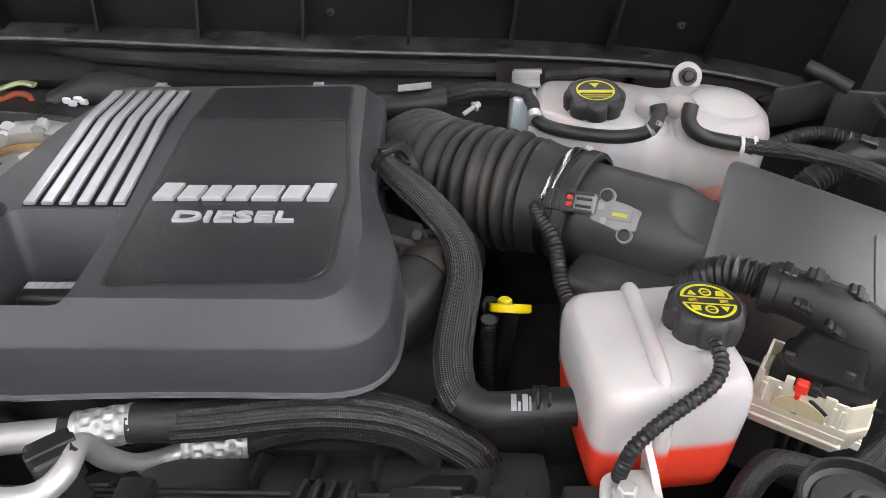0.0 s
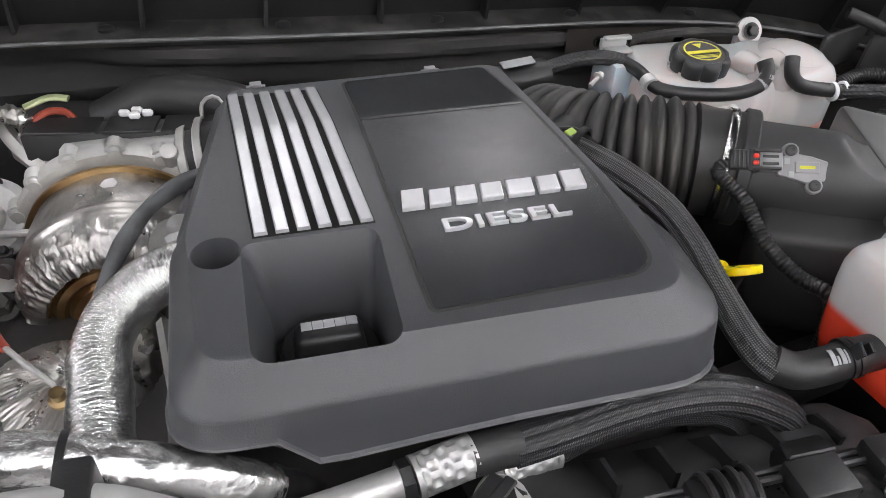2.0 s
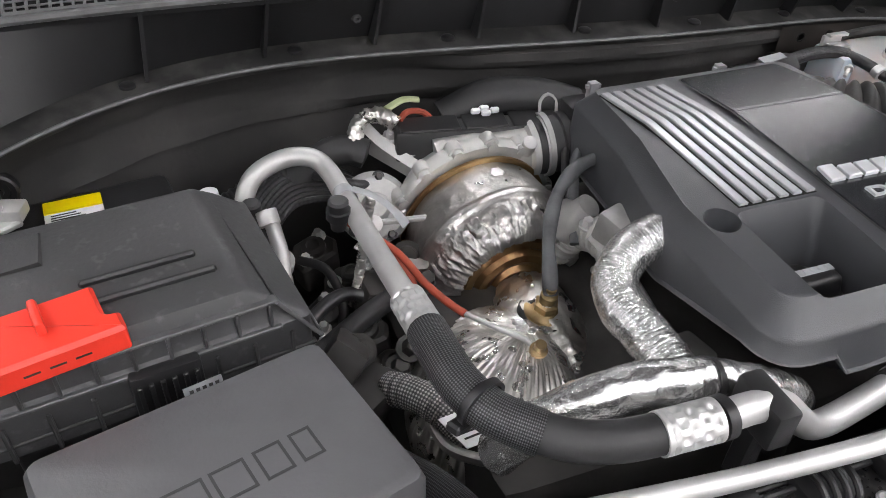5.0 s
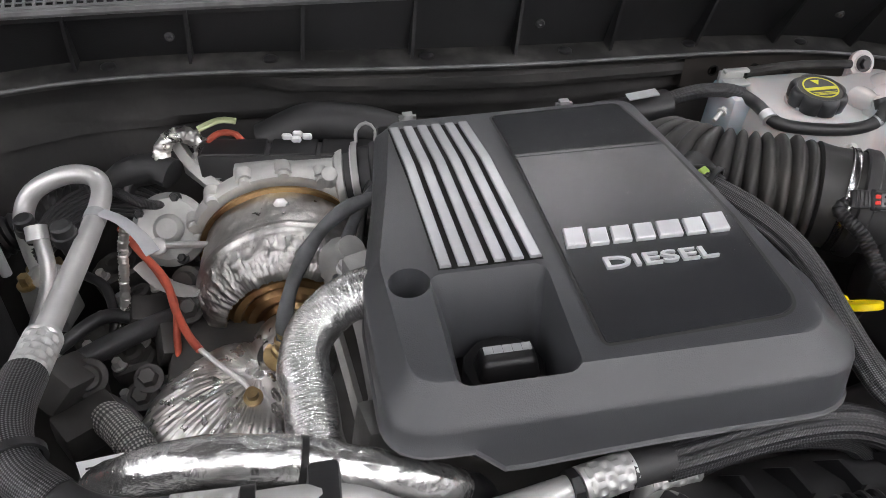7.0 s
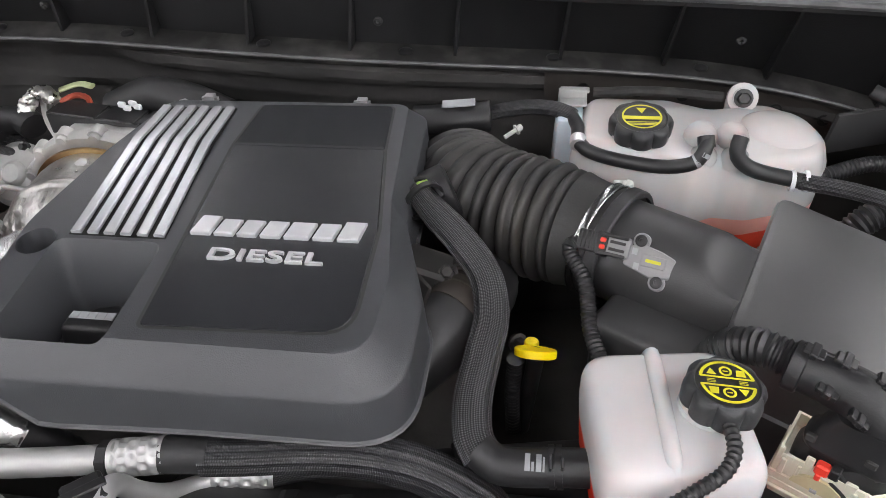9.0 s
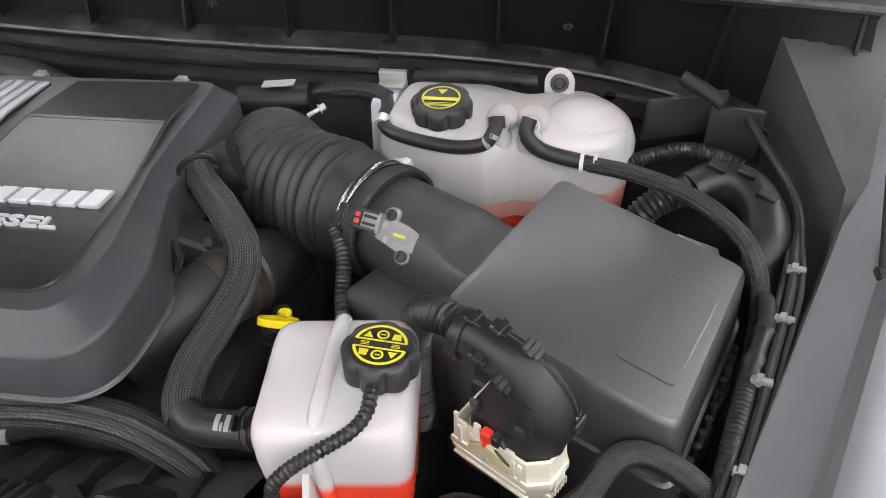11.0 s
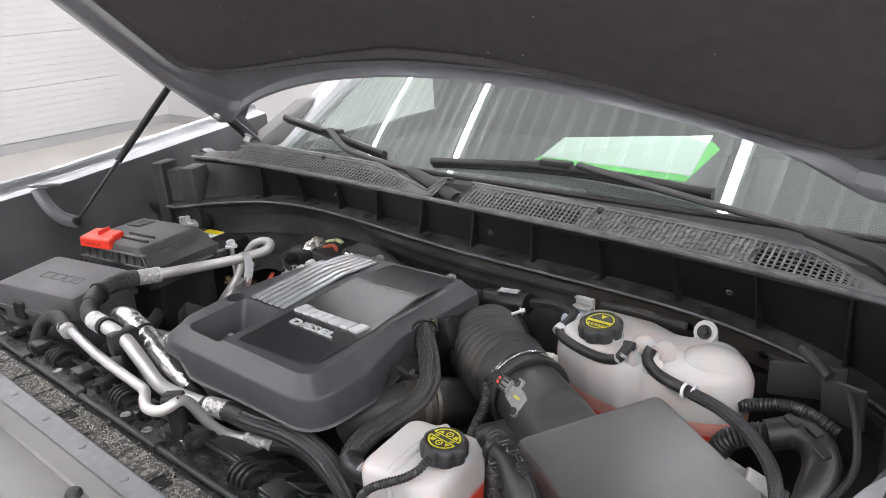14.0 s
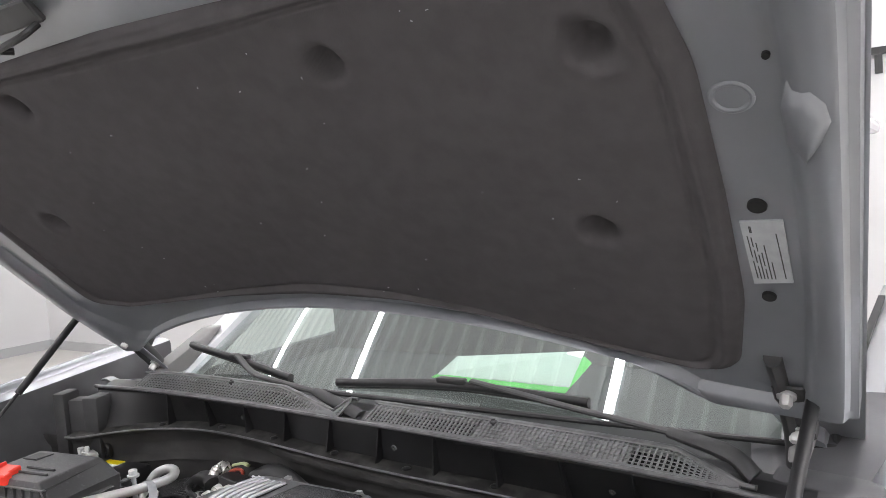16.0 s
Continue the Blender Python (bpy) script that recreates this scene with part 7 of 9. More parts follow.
    # hoses and leads crossing below
    for pts, r, mat, label in (
            (((-0.735, 0.685, 0.99), (-0.692, 0.710, 1.004), (-0.661, 0.712, 1.0), (-0.63, 0.70, 0.98)), 0.008, M_HOSE, "thin black rubber hose beside the turbo"),
            (((-0.74, 0.63, 0.985), (-0.70, 0.62, 0.99), (-0.66, 0.60, 0.985), (-0.63, 0.57, 0.97)), 0.0065, M_RUBBER, "thin black rubber hose beside the turbo"),
            (((-0.715, 0.78, 1.01), (-0.69, 0.755, 1.01), (-0.68, 0.72, 0.99), (-0.69, 0.69, 0.96)), 0.0055, M_LOOM, "black corrugated lead beside the turbo"),
            (((-0.60, 0.83, 1.06), (-0.64, 0.82, 1.075), (-0.665, 0.835, 1.08), (-0.68, 0.86, 1.07)), 0.006, M_SLEEVE2, "black sleeved lead at the actuator")):
        bm = B()
        tube(bm, pts, r, 12)
        solo("engine_lead", bm, mat, label, "hose", "hoses beside the turbo")
    # woven heat blanket and pale tag below the pipe
    bm = B()
    tube(bm, [(-0.668, 0.585, 0.985), (-0.650, 0.560, 0.997), (-0.630, 0.532, 0.997), (-0.615, 0.505, 0.985)], 0.017, 28, 0.002, radius=lambda s: 0.017 + 0.0008 * math.sin(s * 1600))
    solo("heat_blanket", bm, sleeve("grey_glass_braid", (0.05, 0.05, 0.05), (0.40, 0.39, 0.37), 14, 1100, 0.6), "grey woven heat sleeve on a low pipe", "heat sleeve")
    bm = B()
    a = [V(-0.657, 0.478, 1.058), V(-0.622, 0.486, 1.052), V(-0.612, 0.452, 1.048), V(-0.643, 0.445, 1.054)]
    lo, hi = ring(bm, a), ring(bm, [p + V(0, 0, 0.0012) for p in a])
    bridge(bm, lo, hi), bm.faces.new(hi), bm.faces.new(list(reversed(lo)))
    tg = solo("paper_tag", bm, M_WHITE, "white paper tag tied below the pipe", "tag", angle=0)
    for f in (0.25, 0.42, 0.6, 0.76):
        bm = B()
        q = [a[0].lerp(a[3], f).lerp(a[1].lerp(a[2], f), g) + V(0, 0, 0.0018) for g in (0.15, 0.8)]
        rod(bm, q[0], q[1], 0.0011, 4)
        part("printed_bar", bm, M_PRINT, tg)
    # leads and castings between turbo and cover
    for pts, r, mat, label in (
            (((-0.430, 0.655, 1.060), (-0.418, 0.69, 1.085), (-0.395, 0.735, 1.10), (-0.372, 0.765, 1.105), (-0.35, 0.77, 1.10)), 0.0065, M_GREYSLEEVE, "grey sleeved lead between turbo and cover"),
            (((-0.405, 0.70, 1.03), (-0.398, 0.735, 1.06), (-0.385, 0.775, 1.09), (-0.37, 0.80, 1.10)), 0.0048, M_LOOM, "black lead between turbo and cover"),
            (((-0.41, 0.64, 1.03), (-0.40, 0.60, 1.055), (-0.405, 0.55, 1.05), (-0.41, 0.50, 1.03)), 0.0045, M_ALU, "bare metal tube under the cover's edge")):
        bm = B()
        tube(bm, pts, r, 12)
        solo("engine_lead", bm, mat, label, "cable", "leads beside the cover")
    t = thing("coolant_elbow", (-0.41, 0.66, 1.06), "ribbed cast aluminium elbow between turbo and cover", "elbow")
    bm = B()
    tube(bm, [(-0.425, 0.700, 1.02), (-0.415, 0.680, 1.055), (-0.405, 0.650, 1.070), (-0.400, 0.615, 1.068)], 0.022, 24, 0.002, radius=lambda s: 0.020 + 0.0022 * (1 if (s % 0.011) < 0.004 else 0))
    part("elbow", bm, M_CAST, t)
    for p in ((-0.420, 0.655, 1.083), (-0.392, 0.630, 1.084)):
        bm = B()
        bolt(bm, p, (-0.1, -0.3, 1), 0.006, 0.010)
        part("bolt", bm, M_ALU, t)
    # spring clip on the outlet joint
    bm = B()
    tube(bm, [(-0.390, 0.840, 1.115), (-0.388, 0.848, 1.132), (-0.376, 0.852, 1.138), (-0.366, 0.848, 1.130), (-0.368, 0.838, 1.114)], 0.0022, 8)
    lathe(bm, (-0.394, 0.822, 1.085), (1, -0.10, 0.10), [(0, 0.0375), (0, 0.0405), (0.007, 0.0405), (0.007, 0.0375)], 40, False, False)
    solo("spring_clip", bm, M_CASTDULL, "wire spring clip on the outlet joint", "clip")


turbo_clutter()


# ---------------------------------------------------------------- silver pipes in front
def crimp(bm, a, b, r):
    """Pressed ferrule with rings of dimples."""
    a, b = V(*a), V(*b)
    L = (b - a).length
    n = 40
    x, y, d = frame_of(b - a)
    rows = int(L / 0.0012)
    rings = [[a + x * (r * 0.8 * math.cos(2 * math.pi * k / n)) + y * (r * 0.8 * math.sin(2 * math.pi * k / n)) for k in range(n)]]
    for i in range(rows + 1):
        s = L * i / rows
        pts = []
        for k in range(n):
            w = 2 * math.pi * k / n
            row = int(s / 0.0085)
            cell = abs(math.sin(math.pi * (s / 0.0085))) * max(0, math.cos(8 * w + math.pi * row)) ** 0.5
            edge = 1.0 if 0.004 < s < L - 0.004 else 0.0
            q = r * (1.03 - 0.17 * cell * edge)
            pts.append(a + d * s + x * (q * math.cos(w)) + y * (q * math.sin(w)))
        rings.append(pts)
    rings.append([a + d * (L + 0.0004) + x * (r * 0.82 * math.cos(2 * math.pi * k / n)) + y * (r * 0.82 * math.sin(2 * math.pi * k / n)) for k in range(n)])
    loft(bm, rings)


def ac_lines():
    t = thing("air_conditioning_pipe", (-0.66, 0.6, 1.1), "bent bare aluminium air conditioning pipe with black hose", "pipe")
    bm = B()
    tube(bm, [(-0.762, 0.784, 1.015), (-0.765, 0.790, 1.045), (-0.765, 0.802, 1.083), (-0.750, 0.816, 1.108), (-0.715, 0.823, 1.121), (-0.684, 0.816, 1.121), (-0.671, 0.790, 1.116), (-0.668, 0.72, 1.121), (-0.667, 0.615, 1.136), (-0.666, 0.525, 1.151)], 0.0108, 18)
    part("pipe", bm, M_ALU, t)
    bm = B()
    crimp(bm, (-0.666, 0.535, 1.149), (-0.666, 0.485, 1.158), 0.0150)
    part("ferrule", bm, M_ALU, t, "pressed aluminium ferrule")
    bm = B()
    tube(bm, [(-0.666, 0.488, 1.158), (-0.666, 0.455, 1.162), (-0.662, 0.425, 1.161), (-0.648, 0.398, 1.157), (-0.622, 0.375, 1.153)], 0.0165, 20)
    part("sleeved_hose", bm, M_SLEEVE, t, "hose in a woven sleeve")
    bm = B()
    tube(bm, [(-0.628, 0.380, 1.154), (-0.605, 0.364, 1.152), (-0.575, 0.353, 1.152), (-0.543, 0.348, 1.154)], 0.0150, 20)
    part("hose", bm, M_RUBBER, t)
    bm = B()
    crimp(bm, (-0.547, 0.348, 1.154), (-0.503, 0.345, 1.156), 0.0158)
    part("ferrule", bm, M_ALU, t, "pressed aluminium ferrule")
    bm = B()
    lathe(bm, (-0.503, 0.345, 1.156), (1, 0.05, -0.05), [(0, 0.0165), (0.009, 0.0165)], 24)
    part("collar", bm, M_BLACK, t)
    bm = B()
    tube(bm, [(-0.497, 0.345, 1.156), (-0.465, 0.348, 1.151), (-0.435, 0.350, 1.140), (-0.405, 0.354, 1.110), (-0.380, 0.357, 1.085), (-0.355, 0.360, 1.075), (-0.32, 0.366, 1.072), (-0.262, 0.377, 1.070)], 0.0120, 18)
    part("pipe", bm, M_ALU, t)
    bm = B()
    crimp(bm, (-0.258, 0.377, 1.071), (-0.214, 0.384, 1.074), 0.0152)
    part("ferrule", bm, M_ALU, t, "pressed aluminium ferrule")
    bm = B()
    lathe(bm, (-0.268, 0.3755, 1.070), (1, 0.15, 0), [(0, 0.016), (0.008, 0.016)], 8)
    part("collar", bm, M_BLACK, t)
    bm = B()
    tube(bm, [(-0.218, 0.383, 1.074), (-0.195, 0.386, 1.073), (-0.18, 0.387, 1.072)], 0.0155, 18)
    part("hose", bm, M_RUBBER, t)
    bm = B()
    tube(bm, [(-0.186, 0.387, 1.0715), (-0.15, 0.391, 1.072), (-0.10, 0.395, 1.077), (-0.055, 0.396, 1.079), (-0.015, 0.396, 1.072), (0.02, 0.392, 1.057), (0.05, 0.385, 1.034), (0.065, 0.37, 0.99)], 0.0165, 64, flat=0.9, lobes=13, lobe=0.05)
    part("sleeved_hose", bm, M_SLEEVE2, t, "hose in a woven sleeve")
    # clamp block and clip
    bm = B()
    box(bm, -0.462, -0.440, 0.326, 0.374, 1.122, 1.160, 0.004, 2)
    box(bm, -0.458, -0.444, 0.340, 0.360, 1.06, 1.122, 0.003, 1)
    part("clamp_block", bm, M_BLACK, t, "black plastic clamp block")
    # service valve caps
    for p in ((-0.685, 0.694, 1.124), (-0.759, 0.789, 1.072)):
        bm = B()
        lathe(bm, p, (0, -0.1, 1), [(-0.012, 0.008), (0.002, 0.009), (0.002, 0.0125), (0.012, 0.0125), (0.013, 0.0105), (0.022, 0.0105), (0.024, 0.008)], 12)
        part("valve_cap", bm, M_BLACK, t, "black ribbed valve cap")
    bm = B()
    tube(bm, [(-0.742, 0.770, 1.080), (-0.740, 0.762, 1.066), (-0.738, 0.748, 1.050), (-0.742, 0.73, 1.03), (-0.758, 0.712, 1.0), (-0.77, 0.70, 0.97)], 0.0085, 14)
    lathe(bm, (-0.745, 0.775, 1.085), (0.1, -0.6, -0.6), [(-0.004, 0.012), (0.012, 0.012)], 14)
    part("branch_pipe", bm, M_ALU, t)
    bm = B()
    lathe(bm, (-0.668, 0.742, 1.1195), (0, -1, 0.11), [(0, 0.0116), (0.018, 0.0116)], 20, False, False)
    tube(bm, [(-0.660, 0.735, 1.128), (-0.64, 0.725, 1.122), (-0.622, 0.712, 1.108), (-0.612, 0.700, 1.095)], 0.009, 8, flat=0.12, up=(0, 0.3, 1))
    part("paper_tag", bm, M_LABELGREY, t, "white paper tag strip")
    # clip that ties hose to loom
    bm = B()
    lathe(bm, (-0.655, 0.412, 1.159), (0.35, -0.9, -0.1), [(0, 0.0175), (0, 0.0205), (0.006, 0.0205), (0.006, 0.0175)], 24, False, False)
    box(bm, -0.008, 0.022, -0.006, 0.006, -0.004, 0.004, 0.002, 1, m=pose(-0.672, 0.405, 1.145, 0, 20, 30))
    part("hose_clip", bm, M_BLACK, t)
    # mount flange
    bm = B()
    box(bm, -0.012, 0.028, -0.016, 0.016, -0.03, 0.0, 0.004, 2, m=pose(-0.765, 0.782, 1.025, 0, 0, 20))
    part("flange", bm, M_BRASS, t)

    p2 = thing("air_conditioning_pipe", (-0.4, 0.31, 1.1), "thinner bent aluminium pipe along the radiator support", "pipe")
    bm = B()
    tube(bm, [(-0.66, 0.337, 1.117), (-0.60, 0.330, 1.117), (-0.50, 0.318, 1.118), (-0.401, 0.309, 1.12), (-0.34, 0.306, 1.12), (-0.300, 0.302, 1.121), (-0.272, 0.287, 1.121), (-0.248, 0.279, 1.121), (-0.225, 0.283, 1.122), (-0.212, 0.296, 1.128), (-0.213, 0.312, 1.130), (-0.217, 0.328, 1.115), (-0.217, 0.342, 1.085), (-0.212, 0.360, 1.055), (-0.202, 0.379, 1.037), (-0.185, 0.396, 1.031)], 0.0082, 16)
    part("pipe", bm, M_ALU, p2)
    bm = B()
    crimp(bm, (-0.190, 0.396, 1.032), (-0.140, 0.405, 1.027), 0.0130)
    part("ferrule", bm, M_ALU, p2, "pressed aluminium ferrule")
    bm = B()
    tube(bm, [(-0.142, 0.403, 1.027), (-0.11, 0.406, 1.038), (-0.075, 0.405, 1.047), (-0.035, 0.400, 1.050), (0.0, 0.395, 1.040), (0.03, 0.38, 1.01)], 0.0095, 32, lobes=9, lobe=0.05)
    part("sleeved_hose", bm, M_SLEEVE2, p2)
    bm = B()
    tube(bm, [(-0.64, 0.332, 1.118), (-0.68, 0.34, 1.120), (-0.72, 0.342, 1.116), (-0.75, 0.33, 1.10), (-0.76, 0.31, 1.06)], 0.014, 16)
    part("hose", bm, M_RUBBER, p2)
    bm = B()
    crimp(bm, (-0.655, 0.334, 1.118), (-0.625, 0.330, 1.117), 0.0135)
    part("ferrule", bm, M_ALU, p2)
    bm = B()
    hm = pose(-0.224, 0.307, 1.126, 0, 0, 40)
    box(bm, -0.014, 0.014, -0.013, 0.013, -0.014, 0.012, 0.002, 1, m=hm)
    box(bm, -0.010, 0.010, -0.010, 0.010, -0.070, -0.013, 0.002, 1, m=hm)
    box(bm, -0.0155, 0.0155, -0.004, 0.004, -0.010, 0.0135, 0.001, 1, m=hm)
    part("pipe_holder", bm, M_BLACK, p2)


ac_lines()


def foil_pipes():
    t = thing("foil_pipe", (-0.5, 0.40, 1.1), "large pipe wrapped in bright crumpled foil", "pipe")
    bm = B()
    tube(bm, [(-0.630, 0.420, 1.075), (-0.612, 0.412, 1.105), (-0.583, 0.405, 1.128), (-0.545, 0.400, 1.140), (-0.505, 0.396, 1.140), (-0.465, 0.393, 1.130), (-0.430, 0.390, 1.116), (-0.40, 0.389, 1.103), (-0.372, 0.391, 1.086), (-0.350, 0.395, 1.066)], 0.0185, 36, 0.0022, radius=lambda s: 0.0185 - 0.003 * max(0, (s - 0.24) / 0.07))
    noise_push(bm, 0.0013, 40)
    noise_push(bm, 0.0005, 120, 5.0)
    part("foil_sleeve", bm, M_FOIL, t, angle=80)
    bm = B()
    tube(bm, [(-0.372, 0.391, 1.086), (-0.352, 0.395, 1.068), (-0.335, 0.402, 1.045), (-0.325, 0.41, 1.01), (-0.32, 0.415, 0.96)], 0.0135, 18, radius=lambda s: 0.0135 + 0.0014 * (1 if (s % 0.012) < 0.005 else 0))
    part("rubber_end", bm, M_BLACK, t, "black rubber hose end")
    bm = B()
    lathe(bm, (-0.470, 0.3935, 1.131), (1, -0.06, -0.28), [(0, 0.0192), (0, 0.0205), (0.005, 0.0205), (0.005, 0.019)], 24, False, False)
    part("tie_band", bm, M_BLACK, t)
    t = thing("foil_hose", (-0.45, 0.5, 1.1), "curving hose in finely ribbed silver foil", "hose")
    bm = B()
    pts = [(-0.370, 0.566, 1.135), (-0.399, 0.566, 1.133), (-0.430, 0.562, 1.122), (-0.455, 0.545, 1.110), (-0.465, 0.515, 1.103), (-0.462, 0.48, 1.100), (-0.459, 0.445, 1.096), (-0.455, 0.415, 1.09), (-0.45, 0.395, 1.07)]
    tube(bm, pts, 0.0225, 36, 0.0016, radius=lambda s: 0.0222)
    noise_push(bm, 0.0012, 45)
    part("foil_sleeve", bm, M_FOILRIB, t, angle=80)


foil_pipes()


# ---------------------------------------------------------------- right side: hoses and harnesses
def main_hose():
    t = thing("wide_sleeved_hose", (0.02, 0.5, 1.05), "broad flat bundle of hoses in woven black sleeve", "hose")
    bm = B()
    pts = [(-0.050, 0.660, 1.150), (-0.030, 0.634, 1.146), (0.000, 0.607, 1.132), (0.026, 0.578, 1.114), (0.035, 0.540, 1.100), (0.031, 0.495, 1.094), (0.027, 0.450, 1.090), (0.030, 0.420, 1.084), (0.040, 0.402, 1.079)]
    tube(bm, pts, 0.0175, 64, 0.004, flat=0.70, lobes=9, lobe=0.07, up=(0.3, -0.5, 1), radius=lambda s: 0.0125 + 0.0030 * min(1, s / 0.06))
    part("sleeve", bm, M_SLEEVE, t)
    bm = B()
    tube(bm, [(0.036, 0.408, 1.081), (0.050, 0.399, 1.078), (0.070, 0.397, 1.079), (0.105, 0.398, 1.083), (0.122, 0.398, 1.084)], 0.0150, 20)
    part("rubber_end", bm, M_HOSE, t)
    bm = B()
    for x0, x1, n in ((0.072, 0.076, 6), (0.077, 0.079, 3), (0.0805, 0.0845, 6), (0.0855, 0.087, 5), (0.104, 0.107, 6), (0.1085, 0.1105, 4)):
        for j in range(n):
            a = radians(48 + j * 8)
            c = V((x0 + x1) / 2, 0.3975, 1.0805)
            d = V(0, -math.cos(a), math.sin(a))
            box(bm, -(x1 - x0) / 2, (x1 - x0) / 2, -0.0013, 0.0013, 0.0150, 0.0156, m=Matrix.Translation(c) @ d.to_track_quat("Z", "X").to_matrix().to_4x4() @ pose(0, 0, 0, 0, 0, 90))
    part("white_print", bm, M_LABELGREY, t, "white printed bars", angle=0)
    for x in (0.0905, 0.0965):
        bm = B()
        lathe(bm, (x, 0.398, 1.082), (1, 0.02, 0.1), [(0, 0.0150), (0, 0.0168), (0.0043, 0.0168), (0.0043, 0.0150)], 28, False, False)
        part("spring_band", bm, M_BLACK, t)
    for a, h in ((28, 0.027), (205, 0.030)):
        mc = pose(0.0955, 0.398, 1.0825, a, 0, 0)
        for x0, x1, w in ((-0.0055, -0.0030, 0.0060), (0.0030, 0.0055, 0.0045)):
            bm = B()
            box(bm, x0, x1, -w, w, 0.0150, h, 0.0008, 1, m=mc)
            part("clamp_ear", bm, M_BLACK, t)
    # upper tie and connector cluster
    bm = B()
    lathe(bm, (-0.042, 0.646, 1.149), (0.6, -0.7, -0.1), [(0, 0.019), (0, 0.022), (0.006, 0.022), (0.006, 0.019)], 20, False, False)
    lathe(bm, (-0.03, 0.69, 1.125), (0.8, 0.3, 0.3), [(-0.02, 0.03), (0.012, 0.03), (0.014, 0.024), (0.014, 0.012)], 24)
    part("tie", bm, M_BLACK, t)
    bm = B()
    tube(bm, [(-0.07, 0.67, 1.14), (-0.055, 0.675, 1.152), (-0.035, 0.667, 1.156), (-0.022, 0.650, 1.150)], 0.003, 8)
    part("wire", bm, M_RUBBER, t)
    bm = B()
    box(bm, -0.006, 0.006, -0.004, 0.004, -0.004, 0.004, 0.001, 1, m=pose(-0.043, 0.660, 1.156, 20, 0, 30))
    part("green_lock", bm, material("lime_plastic", (0.35, 0.5, 0.1), 0.5), t)


main_hose()


def charge_pipe():
    t = thing("charge_pipe", (0.0, 0.55, 1.05), "fat black charge air pipe under the cover's edge", "pipe")
    bm = B()
    tube(bm, [(-0.07, 0.485, 1.05), (-0.040, 0.512, 1.064), (-0.010, 0.548, 1.069), (0.010, 0.588, 1.066), (0.018, 0.63, 1.05), (0.016, 0.68, 1.02)], 0.037, 28)
    part("pipe", bm, M_RUBBER, t)
    bm = B()
    lathe(bm, (0.001, 0.572, 1.068), (0.45, 0.88, -0.1), [(0, 0.038), (0, 0.041), (0.010, 0.041), (0.010, 0.038)], 32, False, False)
    lathe(bm, (0.009, 0.588, 1.067), (0.40, 0.90, -0.15), [(0, 0.038), (0, 0.042), (0.006, 0.042), (0.006, 0.038)], 32, False, False)
    part("clamp", bm, M_CLAMPTAN, t, "dull tan steel clamp")
    bm = B()
    tube(bm, [(-0.006, 0.556, 1.069), (0.004, 0.575, 1.068), (0.012, 0.598, 1.062)], 0.0385, 32)
    part("cuff", bm, M_TANRUBBER, t, "browned rubber cuff")
    for p, d in (((0.058, 0.562, 1.045), (0.4, -0.6, 0.3)), ((-0.01, 0.588, 1.105), (0, -0.6, 0.7))):
        bm = B()
        bolt(bm, p, d, 0.0065, 0.011)
        part("clamp_bolt", bm, M_BLOCK, t)
    bm = B()
    box(bm, -0.028, 0.028, -0.002, 0.002, -0.02, 0.02, 0.002, 1, m=pose(-0.043, 0.560, 1.108, -25, 0, -50))
    box(bm, -0.03, 0.02, -0.02, 0.02, -0.02, 0.02, 0.004, 1, m=pose(-0.03, 0.60, 1.09, 0, 20, 0))
    part("bracket", bm, M_BLOCK, t)


charge_pipe()


def side_module():
    t = thing("engine_module", (-0.05, 0.60, 1.08), "dark module with pale label under the cover's edge", "module")
    m = pose(-0.058, 0.600, 1.080, 0, 14, 8)
    bm = B()
    box(bm, -0.020, 0.0, -0.050, 0.050, -0.030, 0.026, 0.004, 2, m=m)
    part("case", bm, M_BLOCK, t)
    bm = B()
    box(bm, 0.0, 0.0012, -0.040, 0.022, -0.010, 0.014, 0.0, 1, m=m)
    lb = part("label_plate", bm, M_LABELGREY, t, "pale printed label", angle=0)
    for k in range(4):
        bm = B()
        box(bm, 0.0012, 0.0018, -0.034, 0.014 - 0.006 * k, -0.006 + 0.005 * k, -0.0042 + 0.005 * k, m=m)
        part("printed_bar", bm, M_PRINT, lb)
    for y in (-0.042, 0.042):
        bm = B()
        bolt(bm, m @ V(0.0, y, 0.018), m.to_3x3() @ V(1, 0, 0), 0.005, 0.008)
        part("bolt", bm, M_BLOCK, t)


side_module()


